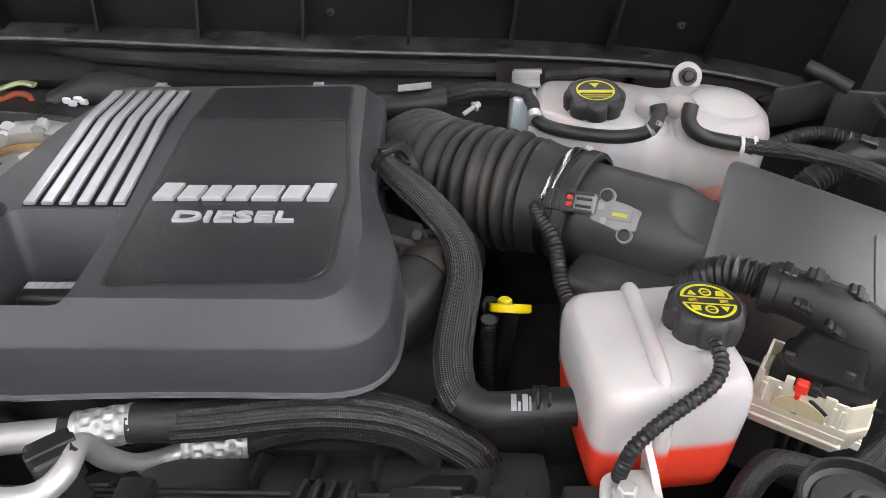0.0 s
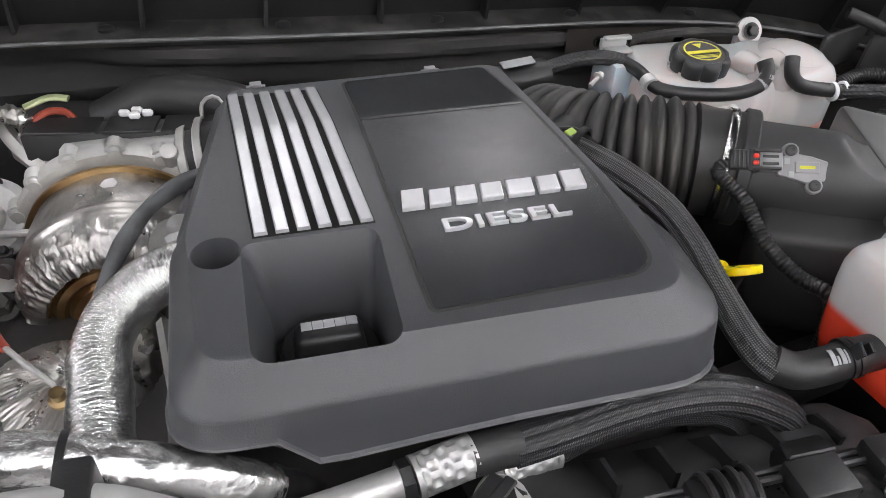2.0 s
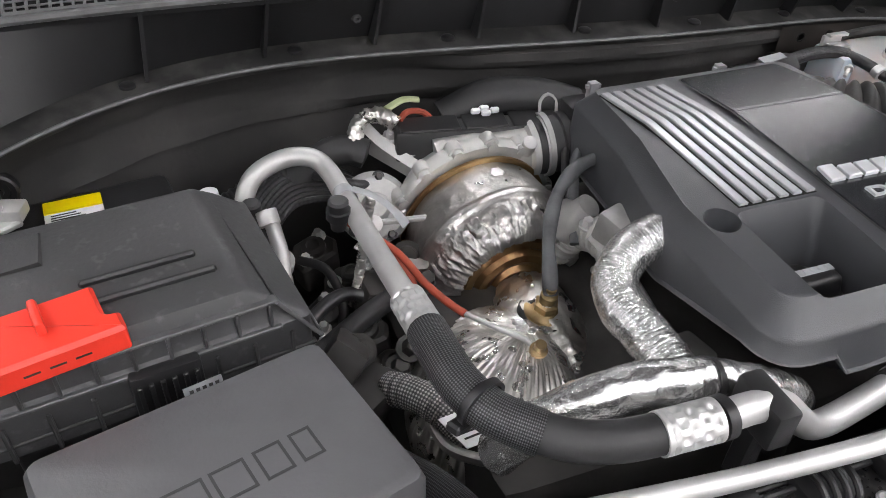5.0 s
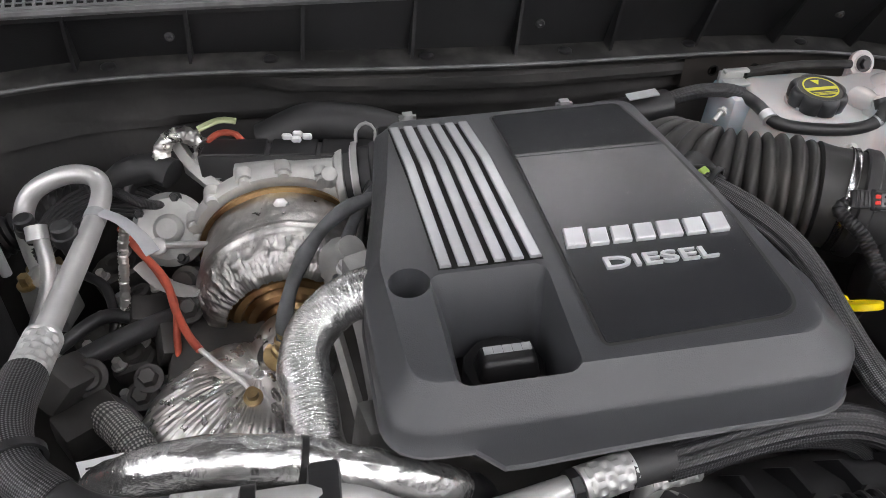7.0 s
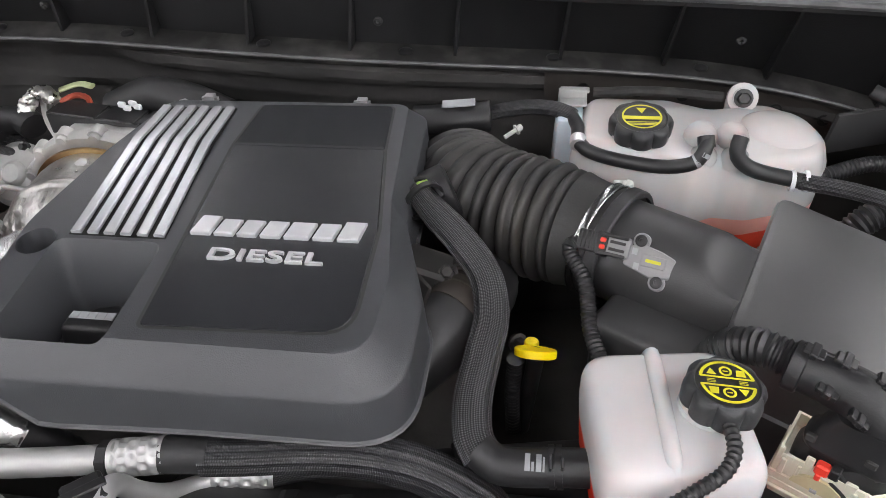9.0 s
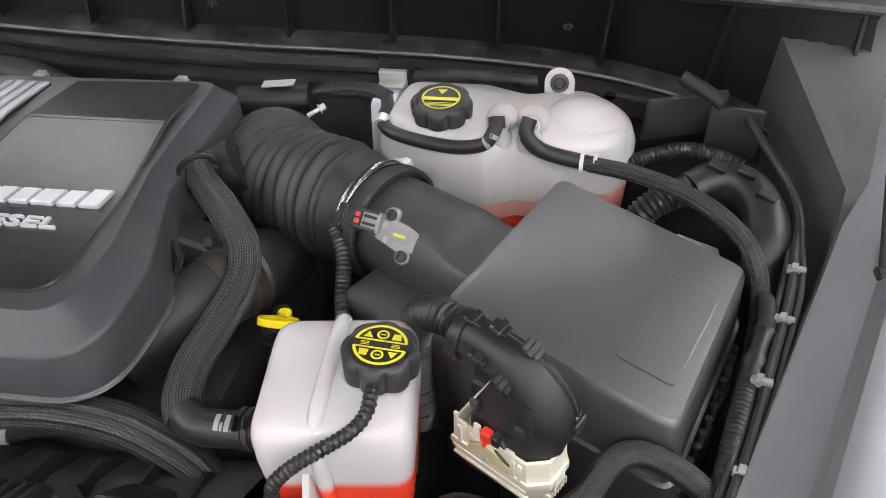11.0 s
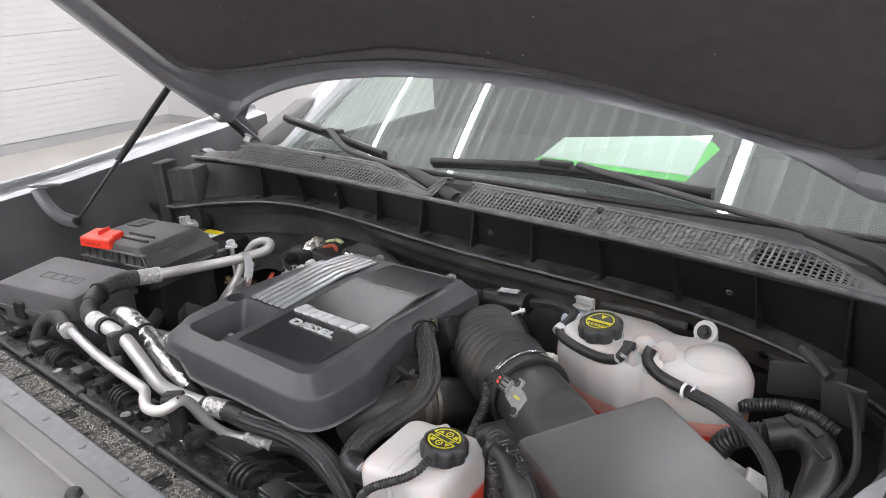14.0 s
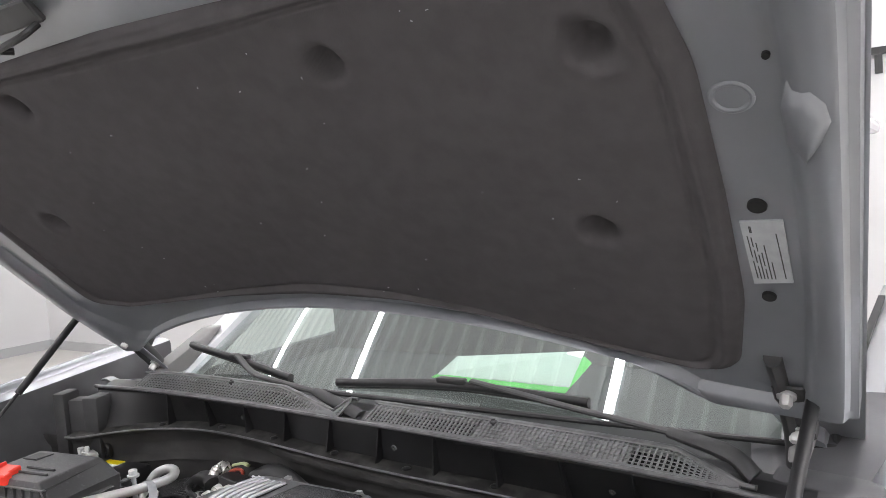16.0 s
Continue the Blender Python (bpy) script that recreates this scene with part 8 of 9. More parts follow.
def dipstick():
    t = thing("dipstick", (0.077, 0.52, 1.06), "yellow ring handle of the oil dipstick", "dipstick")
    bm = B()
    lathe(bm, (0.076, 0.518, 1.079), (0.03, 0.62, 0.78), [(-0.0040, 0.0172), (-0.0034, 0.0188), (0.0026, 0.0192), (0.0036, 0.0184), (0.0030, 0.0160), (0.0030, 0.0005)], 40)
    rod(bm, (0.074, 0.530, 1.068), (0.073, 0.538, 1.066), 0.0042, 12)
    lathe(bm, (0.072, 0.540, 1.066), (0.02, 0.1, 1), [(-0.004, 0.0062), (-0.003, 0.0072), (0.003, 0.0070), (0.0046, 0.0056), (0.0050, 0.0005)], 24)
    part("handle", bm, M_DIP, t)
    bm = B()
    rod(bm, (0.077, 0.523, 1.072), (0.066, 0.55, 0.93), 0.008, 14)
    part("tube", bm, M_BLACK, t)
    bm = B()
    loom(bm, [(0.058, 0.53, 1.055), (0.056, 0.53, 1.01), (0.058, 0.53, 0.95)], 0.008)
    solo("engine_loom", bm, M_LOOM, "black corrugated loom behind the dipstick", "cable")
    bm = B()
    box(bm, -0.012, 0.012, -0.009, 0.009, -0.008, 0.008, 0.003, 1, m=pose(0.02, 0.455, 1.02, 20, 10, 30))
    rod(bm, (0.02, 0.45, 1.02), (0.045, 0.43, 1.03), 0.006, 10)
    solo("low_connector", bm, M_BLACK, "small black connector low in the bay", "connector")


dipstick()


def big_connector():
    t = thing("module_connector", (0.295, 0.41, 1.0), "large cream multi-pin connector with black angled boot", "connector")
    m = pose(0.300, 0.412, 1.075, 2, 1, -31)

    def R(hx, hy, z, r=0.005):
        return [m @ V(p.x, p.y, z) for p in rounded([(-hx, -hy), (hx, -hy), (hx, hy), (-hx, hy)], r, 3)]

    def C(hx, hy, z, c=0.012):
        """Ring with cut corners on the short ends."""
        return [m @ V(x, y, z) for x, y in ((-hx, -hy), (hx - c, -hy), (hx, -hy + c), (hx, hy - c), (hx - c, hy), (-hx, hy))]
    bm = B()
    loft(bm, [C(0.034, 0.018, -0.020), C(0.036, 0.020, -0.019), C(0.0405, 0.0235, 0.002), C(0.0412, 0.0240, 0.004), C(0.0412, 0.0240, 0.010), C(0.0395, 0.0225, 0.0105), C(0.0390, 0.0220, 0.0320), C(0.0370, 0.0200, 0.0320), C(0.0370, 0.0200, 0.018)])
    b = part("body", bm, M_CREAM, t, "cream plastic body", angle=25)
    bm = B()
    def O(hx, hy, z, dx=0.0, c=0.014):
        return [m @ V(p.x + dx, p.y, z) for p in rounded([(-hx, -hy), (hx, -hy), (hx, hy), (-hx, hy)], c, 6)]
    loft(bm, [O(0.0330, 0.0172, 0.012), O(0.0330, 0.0172, 0.030), O(0.0315, 0.0164, 0.033), O(0.0308, 0.0160, 0.042, 0.002), O(0.0318, 0.0167, 0.043, 0.002), O(0.0318, 0.0167, 0.047, 0.002), O(0.0295, 0.0158, 0.049, 0.003), O(0.0260, 0.0150, 0.064, 0.004), O(0.0200, 0.0130, 0.078, 0.004, 0.012)])
    part("insert", bm, M_BLACK, t, "black oval boot foot in the cream body", angle=50)
    # upright teeth round the rim, ribs and window tabs on the long side
    for x, w, h in ((-0.037, 0.0022, 0.010), (-0.030, 0.0030, 0.004), (-0.0175, 0.0030, 0.012), (-0.002, 0.0028, 0.010), (0.012, 0.0040, 0.006), (0.0225, 0.0016, 0.004)):
        bm = B()
        box(bm, x - w, x + w, -0.0225, -0.0195, 0.026, 0.0285 + h, 0.0008, 1, m=m)
        part("prong", bm, M_CREAM, b)
    for x, w in ((-0.033, 0.0020), (-0.022, 0.0012), (0.016, 0.0016), (0.022, 0.0016)):
        bm = B()
        box(bm, x - w, x + w, -0.0240, -0.0215, 0.010, 0.0280, 0.0005, 1, m=m)
        part("rib", bm, M_CREAM, b)
    for z in (-0.009, 0.001):
        bm = B()
        box(bm, -0.0395, 0.0290, -0.0246 + 0.0002 * (z < 0), -0.0200, z, z + 0.0014, 0.0004, 1, m=m)
        part("rib", bm, M_CREAM, b)
    for k in range(7):
        bm = B()
        y = -0.0105 + 0.0035 * k
        box(bm, 0.0350, 0.0412, y - 0.0009, y + 0.0009, -0.016, -0.008, 0.0004, 1, m=m)
        part("rib", bm, M_CREAM, b)
    for x0, x1 in ((0.0405, 0.0418),):
        bm = B()
        box(bm, x0, x1, -0.007, 0.007, -0.004, 0.009, 0.0005, 1, m=m)
        part("end_panel", bm, M_CREAM, b)
    bm = B()
    pad = [(0.019 * math.cos(math.pi * k / 18), 0.015 * math.sin(math.pi * k / 18)) for k in range(19)]
    loft(bm, [[m @ V(x - 0.006, -0.0222 - dy, z + 0.0095) for x, z in pad] for dy in (0.0, 0.0022)], True, True)
    part("lever_cam", bm, material("yellowed_cam_plastic", (0.56, 0.50, 0.31), 0.4, var=0.1, var_scale=30), b)
    bm = B()
    box(bm, -0.0105, -0.0055, -0.0262, -0.0225, 0.010, 0.0128, 0.0004, 1, m=m)
    part("cam_catch", bm, M_LABELGREY, b)
    bm = B()
    box(bm, -0.0135, -0.0040, -0.0245, -0.0170, 0.0290, 0.0400, 0.0015, 1, m=m)
    box(bm, -0.0115, -0.0075, -0.0250, -0.0200, 0.0230, 0.0300, 0.0010, 1, m=m)
    part("red_lock", bm, M_RED, t, "small red lock tab")
    bm = B()
    box(bm, -0.0040, 0.0030, -0.0235, -0.0150, 0.0300, 0.0400, 0.0010, 1, m=m)
    part("lock_housing", bm, M_BLACK, t)
    bm = B()
    for k, x in enumerate((-0.012, 0.0, 0.014)):
        rod(bm, m @ V(x, 0.002, -0.018), m @ V(x * 0.6, 0.004 * k, -0.08), 0.004, 8)
    part("wire_tail", bm, M_RUBBER, t)
    bm = B()
    path = [V(0.306, 0.410, 1.092), V(0.314, 0.405, 1.106), V(0.320, 0.403, 1.125), V(0.316, 0.408, 1.145), V(0.302, 0.418, 1.158), V(0.283, 0.430, 1.163), V(0.258, 0.444, 1.164)]
    tube(bm, path, 0.030, 28, 0.003, radius=lambda s: 0.0178 + 0.0050 * math.exp(-((s - 0.050) / 0.040) ** 2) + 0.010 * max(0, 1 - s / 0.030), flat=0.86, up=(0.42, 0.90, 0))
    boot = part("boot", bm, M_BLACK, t, "black angled cable boot")
    bm = B()
    tube(bm, [p + o for p, o in zip(path[1:], (V(0.0235, 0.000, -0.002), V(0.0235, 0.000, 0.003), V(0.0175, -0.002, 0.0140), V(0.008, 0.002, 0.0180), V(0.004, 0.004, 0.0165), V(0.003, 0.004, 0.0160)))], 0.0026, 6)
    part("seam", bm, M_BLACK, boot)
    for p, o, ry in ((path[2], V(0.0235, 0.000, 0.003), 78), (path[4], V(0.008, 0.002, 0.0180), 28), (path[5], V(0.004, 0.004, 0.0170), 14), (path[6], V(0.010, -0.003, 0.0160), 8), (path[5], V(-0.009, -0.0125, 0.0050), 14), (path[4], V(-0.010, -0.016, 0.0020), 28)):
        bm = B()
        mc = Matrix.Translation(p + o) @ pose(0, 0, 0, 0, ry, -28)
        box(bm, -0.0075, 0.0075, -0.0055, 0.0055, -0.002, 0.0034, 0.001, 1, m=mc)
        box(bm, -0.003, 0.003, -0.0075, 0.0075, -0.001, 0.0046, 0.001, 1, m=mc)
        part("clip", bm, M_BLACK, boot)
    for p, d in ((path[0] + V(0, 0, 0.004), path[1] - path[0]), (path[0] + V(0.003, 0, 0.012), path[1] - path[0])):
        bm = B()
        lathe(bm, p, d, [(-0.002, 0.0245), (-0.0015, 0.0258), (0.0015, 0.0258), (0.002, 0.0245)], 32)
        part("boot_band", bm, M_BLACK, boot)
    bm = B()
    lathe(bm, path[-1] + V(0.004, -0.002, 0), path[-1] - path[-2], [(-0.004, 0.0172), (-0.003, 0.0190), (0.006, 0.0190), (0.007, 0.0165)], 28)
    part("collar", bm, M_BLACK, boot)
    for dx, z in ((-0.024, 0.042), (0.016, 0.044)):
        bm = B()
        box(bm, dx - 0.004, dx + 0.004, -0.0172, -0.0130, z + 0.008, z + 0.015, 0.001, 1, m=m)
        part("window", bm, M_PRINT, boot)
    bm = B()
    loom(bm, [(0.258, 0.448, 1.165), (0.240, 0.459, 1.164), (0.224, 0.470, 1.153), (0.214, 0.480, 1.128), (0.21, 0.486, 1.09), (0.21, 0.488, 1.0)], 0.0148, 0.0050, 0.18, 20)
    part("loom", bm, M_LOOM, t, "thick corrugated loom")


big_connector()


def front_right():
    # hose sweeping below the air box
    t = thing("sleeved_hose", (0.33, 0.38, 1.04), "woven black hose curling below the air box", "hose")
    bm = B()
    tube(bm, [(0.228, 0.338, 1.01), (0.236, 0.346, 1.040), (0.247, 0.356, 1.058), (0.262, 0.366, 1.062), (0.282, 0.368, 1.057), (0.303, 0.368, 1.050), (0.328, 0.370, 1.050), (0.355, 0.389, 1.060), (0.374, 0.414, 1.074), (0.398, 0.423, 1.074), (0.431, 0.411, 1.066), (0.455, 0.394, 1.05)], 0.0100, 40, lobes=7, lobe=0.05)
    part("sleeve", bm, M_SLEEVE2, t)
    # round filler housing at the front corner
    t = thing("horn_cup", (0.281, 0.302, 1.005), "round black cup with a stepped boss", "cup")
    bm = B()
    lathe(bm, (0.281, 0.302, 1.005), (0.04, -0.05, 1), [(0, 0.030), (0.05, 0.034), (0.094, 0.0375), (0.1015, 0.0385), (0.1030, 0.0375), (0.1030, 0.0355), (0.0955, 0.0340), (0.0940, 0.0300), (0.0945, 0.0295)], 48, True, False)
    part("cup", bm, M_BLACK, t)
    bm = B()
    lathe(bm, (0.281, 0.302, 1.005), (0.04, -0.05, 1), [(0.0930, 0.0298), (0.0955, 0.0288), (0.0985, 0.0160), (0.0990, 0.0120), (0.1060, 0.0105), (0.1085, 0.0090), (0.1085, 0.0052), (0.0980, 0.0048), (0.0980, 0.0005)], 40)
    part("boss", bm, M_BLACK2, t)
    # fuel and brake lines along the wing
    for k, (dx, z, r) in enumerate(((-0.010, 1.074, 0.0032), (-0.001, 1.078, 0.0048), (0.007, 1.082, 0.0026))):
        t = thing("body_cable", (0.5, 0.5, 1.08), "black cable clipped along the wing", "cable", "cables along the wing")
        bm = B()
        tube(bm, [(0.430 + dx, 0.31, z - 0.02), (0.452 + dx, 0.38, z), (0.475 + dx, 0.44, z), (0.505 + dx, 0.53, z), (0.532 + dx, 0.61, z), (0.549 + dx * 0.6, 0.68, z), (0.558, 0.74, z + 0.01), (0.545, 0.80, 1.10), (0.52, 0.86, 1.115 + 0.004 * k)], r, 10)
        part("sheath", bm, M_RUBBER, t)
    t = thing("body_loom", (0.48, 0.5, 1.07), "thick corrugated black loom beside the air box", "cable")
    bm = B()
    loom(bm, [(0.440, 0.36, 1.04), (0.456, 0.42, 1.066), (0.474, 0.48, 1.072), (0.485, 0.515, 1.072)], 0.0095, 0.0048, 0.1)
    part("loom", bm, M_LOOM, t)
    bm = B()
    tube(bm, [(0.484, 0.512, 1.072), (0.495, 0.543, 1.074), (0.506, 0.575, 1.076), (0.512, 0.61, 1.07), (0.514, 0.64, 1.05)], 0.0080, 14, radius=lambda s: 0.0080 + (0.0022 if 0.008 < s < 0.020 or 0.05 < s < 0.060 else 0))
    part("fitting", bm, M_BLACK, t)
    for x, y in ((0.489, 0.50), (0.519, 0.575), (0.464, 0.41), (0.541, 0.645)):
        bm = B()
        box(bm, -0.008, 0.009, -0.0035, 0.0035, -0.004, 0.0045, 0.0012, 1, m=pose(x, y, 1.081, 0, -8, -20))
        box(bm, -0.004, 0.002, -0.0045, 0.0045, 0.0045, 0.0065, 0.0008, 1, m=pose(x, y, 1.081, 0, -8, -20))
        solo("cable_clip", bm, M_GREYPLASTIC, "grey plastic cable clip", "clip", "clips along the wing")
    # hood release rod and its boot
    t = thing("release_cable", (0.49, 0.9, 1.12), "black cable with thick boot by the firewall", "cable")
    bm = B()
    tube(bm, [(0.446, 0.895, 1.152), (0.468, 0.882, 1.144), (0.492, 0.866, 1.134)], 0.0085, 12)
    part("boot", bm, M_RUBBER, t)
    # harness bend with moulded shell behind the air box
    t = thing("wiring_harness", (0.48, 0.74, 1.08), "moulded black harness elbow with corrugated loom", "harness")
    bm = B()
    tube(bm, [(0.452, 0.756, 1.088), (0.480, 0.772, 1.094), (0.508, 0.764, 1.092), (0.525, 0.735, 1.082), (0.528, 0.700, 1.064), (0.525, 0.68, 1.03)], 0.030, 20, radius=lambda s: 0.0205 + 0.02 * min(0.12, s))
    part("shell", bm, M_BLACK, t)
    for p in ((0.478, 0.766, 1.1145), (0.507, 0.758, 1.1135), (0.524, 0.732, 1.104)):
        bm = B()
        box(bm, -0.010, 0.010, -0.006, 0.006, -0.003, 0.004, 0.001, 1, m=pose(*p, 10, 10, -30))
        part("clip", bm, M_BLACK, t)
    bm = B()
    loom(bm, [(0.458, 0.758, 1.090), (0.435, 0.748, 1.088), (0.41, 0.738, 1.075), (0.395, 0.735, 1.05)], 0.0165, 0.0055, 0.16, 18)
    part("loom", bm, M_LOOM, t)
    t = thing("wiring_harness", (0.45, 0.84, 1.08), "thin corrugated loom behind the surge tank", "cable")
    bm = B()
    loom(bm, [(0.39, 0.825, 1.075), (0.42, 0.835, 1.082), (0.455, 0.845, 1.085), (0.49, 0.84, 1.082), (0.52, 0.83, 1.075)], 0.010, 0.0048)
    part("loom", bm, M_LOOM, t)
    # bare steel brackets between box and wing
    bm = B()
    box(bm, -0.03, 0.03, -0.03, 0.03, -0.004, 0.004, 0.002, 1, m=pose(0.470, 0.705, 1.03, 20, 30, 20))
    box(bm, -0.04, 0.04, -0.02, 0.02, -0.004, 0.004, 0.002, 1, m=pose(0.43, 0.74, 1.02, 0, 20, 0))
    solo("steel_bracket", bm, M_CAST, "pale metal bracket beside the air box", "bracket")
    bm = B()
    box(bm, -0.05, 0.05, -0.004, 0.004, -0.03, 0.03, 0.004, 2, m=pose(0.455, 0.90, 1.10, 10, 0, 20))
    box(bm, -0.03, 0.03, -0.004, 0.004, -0.035, 0.035, 0.004, 2, m=pose(0.51, 0.875, 1.095, 10, 0, -10))
    solo("firewall_plate", bm, M_BLACK2, "dark plate on the firewall beside the surge tank", "plate")
    # upper firewall beam behind the tank
    bt = thing("firewall_beam", (0.3, 0.95, 1.1), "dull brown-grey steel beam under the cowl", "beam")
    bm = B()
    xs = [0.07 + 0.02 * k for k in range(27)]
    loft(bm, [[(x, curve_y(x) + dy, 1.1975 + lip_z(x) + dz) for x in xs] for dy, dz in ((0.006, -0.006), (-0.004, -0.008), (-0.004, -0.050), (0.010, -0.056))], False, False, closed=False)
    part("web", bm, material("primer_steel", (0.034, 0.030, 0.027), 0.5, metal=0.2, var=0.3, var_scale=14, bump=0.2, bump_scale=200), bt)
    for x in (0.12, 0.19, 0.25, 0.37, 0.43):
        bm = B()
        lathe(bm, (x, curve_y(x) - 0.0045, 1.170 + lip_z(x)), (0, -1, 0), [(0, 0.008), (0.0015, 0.008), (0.0015, 0.0055), (0.0, 0.0055), (0.0, 0.001)], 14)
        part("hole_rim", bm, M_HOLE, bt)
    bm = B()
    tube(bm, [(0.13, 0.893, 1.142), (0.20, 0.892, 1.146), (0.28, 0.890, 1.142)], 0.006, 8)
    solo("foam_strip", bm, M_DUST, "grey foam strip behind the surge tank", "seal")
    bm = B()
    box(bm, 0.088, 0.122, 0.882, 0.888, 1.130, 1.150, 0.001)
    box(bm, 0.090, 0.124, 0.874, 0.884, 1.150, 1.154, 0.001)
    box(bm, 0.090, 0.122, 0.862, 0.880, 1.138, 1.141, 0.001)
    solo("tank_latch", bm, M_ALU, "bright metal clip holding the tank bracket", "clip")
    # sensor box behind the bellows
    t = thing("coil_module", (-0.03, 0.86, 1.11), "black module with white label behind the bellows", "module")
    bm = B()
    tube(bm, [(-0.085, 0.853, 1.118), (-0.04, 0.853, 1.122), (0.008, 0.857, 1.126)], 0.022, 16, flat=0.8)
    part("case", bm, M_BLACK, t)
    bm = B()
    box(bm, -0.020, 0.020, -0.007, 0.007, 0.0, 0.0015, m=pose(-0.030, 0.852, 1.1435, 6, -4, 4))
    part("white_label", bm, M_LABELGREY, t)
    bm = B()
    rod(bm, (0.030, 0.779, 1.143), (0.042, 0.787, 1.148), 0.0026, 10)
    bolt(bm, (0.042, 0.787, 1.148), (0.8, 0.55, 0.3), 0.004, 0.006)
    solo("clamp_screw", bm, M_CAST, "pale zinc clamp screw on the bellows", "clamp")
    # dark parts below the tank and hoses
    bm = B()
    tube(bm, [(-0.02, 0.44, 0.98), (0.05, 0.46, 0.97), (0.12, 0.48, 0.96), (0.2, 0.5, 0.95)], 0.03, 14)
    solo("engine_hose", bm, M_RUBBER, "dark hose low beside the engine", "hose")


front_right()


# ---------------------------------------------------------------- radiator support details
def front_details():
    # ribbed cable clamps hooked over the panel's edge
    for x in (-0.062, -0.640, -0.400):
        t = thing("hose_clamp", (x, 0.305, 1.066), "black ribbed plastic clamp hooked over the support", "clamp", "clamps on the support")
        for k in range(4):
            bm = B()
            xx = x - 0.016 + k * 0.0105
            tube(bm, [(xx, 0.290, 1.066), (xx + 0.002, 0.294, 1.080), (xx + 0.004, 0.308, 1.087), (xx + 0.006, 0.326, 1.082), (xx + 0.006, 0.332, 1.066)], 0.0030, 8, 0.004)
            part("rib", bm, M_BLACK, t)
        bm = B()
        box(bm, x - 0.020, x + 0.026, 0.295, 0.330, 1.062, 1.076, 0.003, 2)
        part("base", bm, M_BLACK, t)
    # block mounts with an upstand
    for x, w, h in ((-0.012, 0.042, 0.022), (-0.255, 0.034, 0.016), (-0.56, 0.036, 0.018), (-0.74, 0.04, 0.020)):
        t = thing("support_mount", (x, 0.31, 1.066), "black plastic mount block on the radiator support", "mount", "mounts on the support")
        bm = B()
        box(bm, x, x + w, 0.292, 0.324, 1.064, 1.070 + h * 0.6, 0.003, 2)
        part("block", bm, M_BLACK, t)
        bm = B()
        loft(bm, [[(x + 0.008, 0.326, 1.04), (x + w + 0.012, 0.326, 1.04), (x + w + 0.024, 0.362, 1.02), (x + 0.022, 0.362, 1.02)], [(x + 0.010, 0.328, 1.062 + h * 0.7), (x + w + 0.008, 0.328, 1.062 + h * 0.7), (x + w + 0.016, 0.352, 1.052 + h * 0.4), (x + 0.024, 0.352, 1.052 + h * 0.4)]])
        bmesh.ops.bevel(bm, geom=list(bm.edges), offset=0.002, segments=1, profile=0.5, affect="EDGES")
        part("upstand", bm, M_BLACK, t)
        bm = B()
        box(bm, x + 0.004, x + 0.018, 0.2905, 0.2935, 1.066, 1.078, 0.001, 1)
        part("label_bar", bm, M_BLACK2, t)
    # low clips along the rail
    for x in (-0.190, 0.068, 0.118, -0.47, -0.33, -0.83):
        bm = B()
        box(bm, x - 0.013, x + 0.013, 0.300, 0.330, 1.064, 1.082, 0.004, 2)
        box(bm, x - 0.008, x + 0.006, 0.292, 0.302, 1.066, 1.078, 0.002, 1)
        solo("rail_clip", bm, M_BLACK, "small black clip on the support rail", "clip", "clips on the rail")
    for y, z, r in ((0.319, 1.0695, 0.0032), (0.327, 1.067, 0.0028)):
        bm = B()
        tube(bm, [(-1.05, y, z), (-0.6, y, z), (-0.2, y, z), (0.05, y, z), (0.165, y - 0.004, z)], r, 8, 0.05)
        solo("support_rail", bm, M_BLACK, "thin black rail along the radiator support", "rail", "rails on the support")
    # seal in front of the panel, with clips
    s = thing("support_seal", (-0.4, 0.262, 1.06), "long black rubber seal along the support", "seal")
    bm = B()
    tube(bm, [(-1.1, 0.271, 1.0665), (-0.6, 0.271, 1.0665), (-0.2, 0.2725, 1.0665), (0.05, 0.275, 1.0665), (0.2, 0.279, 1.0665)], 0.0050, 10, 0.05)
    part("bead", bm, M_RUBBER, s)
    bm = B()
    box(bm, -1.1, 0.2, 0.262, 0.2685, 1.054, 1.0605, 0.001)
    part("foot", bm, M_HOLE, s)
    for x in (-0.72, -0.50, -0.25, -0.03, 0.10):
        bm = B()
        box(bm, x, x + 0.026, 0.265, 0.283, 1.060, 1.0745, 0.003, 1)
        solo("seal_clip", bm, M_BLACK, "black clip on the rubber seal", "clip", "clips on the seal")
    for x, y in ((-0.60, 0.286), (-0.355, 0.288), (-0.285, 0.286), (0.06, 0.290), (-0.86, 0.287)):
        bm = B()
        lathe(bm, (x, y, 1.0655), (0, 0, 1), [(0, 0.008), (0.002, 0.008), (0.003, 0.006), (0.001, 0.003), (0.001, 0.0005)], 16)
        solo("support_screw", bm, M_GREYPLASTIC, "grey screw in the radiator support", "screw", "screws in the support")
    for x in (-0.225, 0.135, -0.68):
        bm = B()
        box(bm, x, x + 0.024, 0.300, 0.303, 1.0668, 1.0676)
        solo("white_mark", bm, M_WHITE, "short white mark on the black panel", "label", "marks on the support")
    # dirty tray between flange and seal
    t = thing("front_tray", (-0.4, 0.235, 1.06), "dust covered black tray along the front edge", "tray")
    bm = B()
    xs = [-1.1 + 0.02 * k for k in range(66)]
    loft(bm, [[(x, y, z + 0.0012 * math.sin(x * 90 + y * 300)) for x in xs] for y, z in ((0.219, 1.066), (0.222, 1.0605), (0.236, 1.0590), (0.252, 1.0585), (0.268, 1.0590))], False, False, closed=False)
    part("tray", bm, M_TRAYDUST, t)
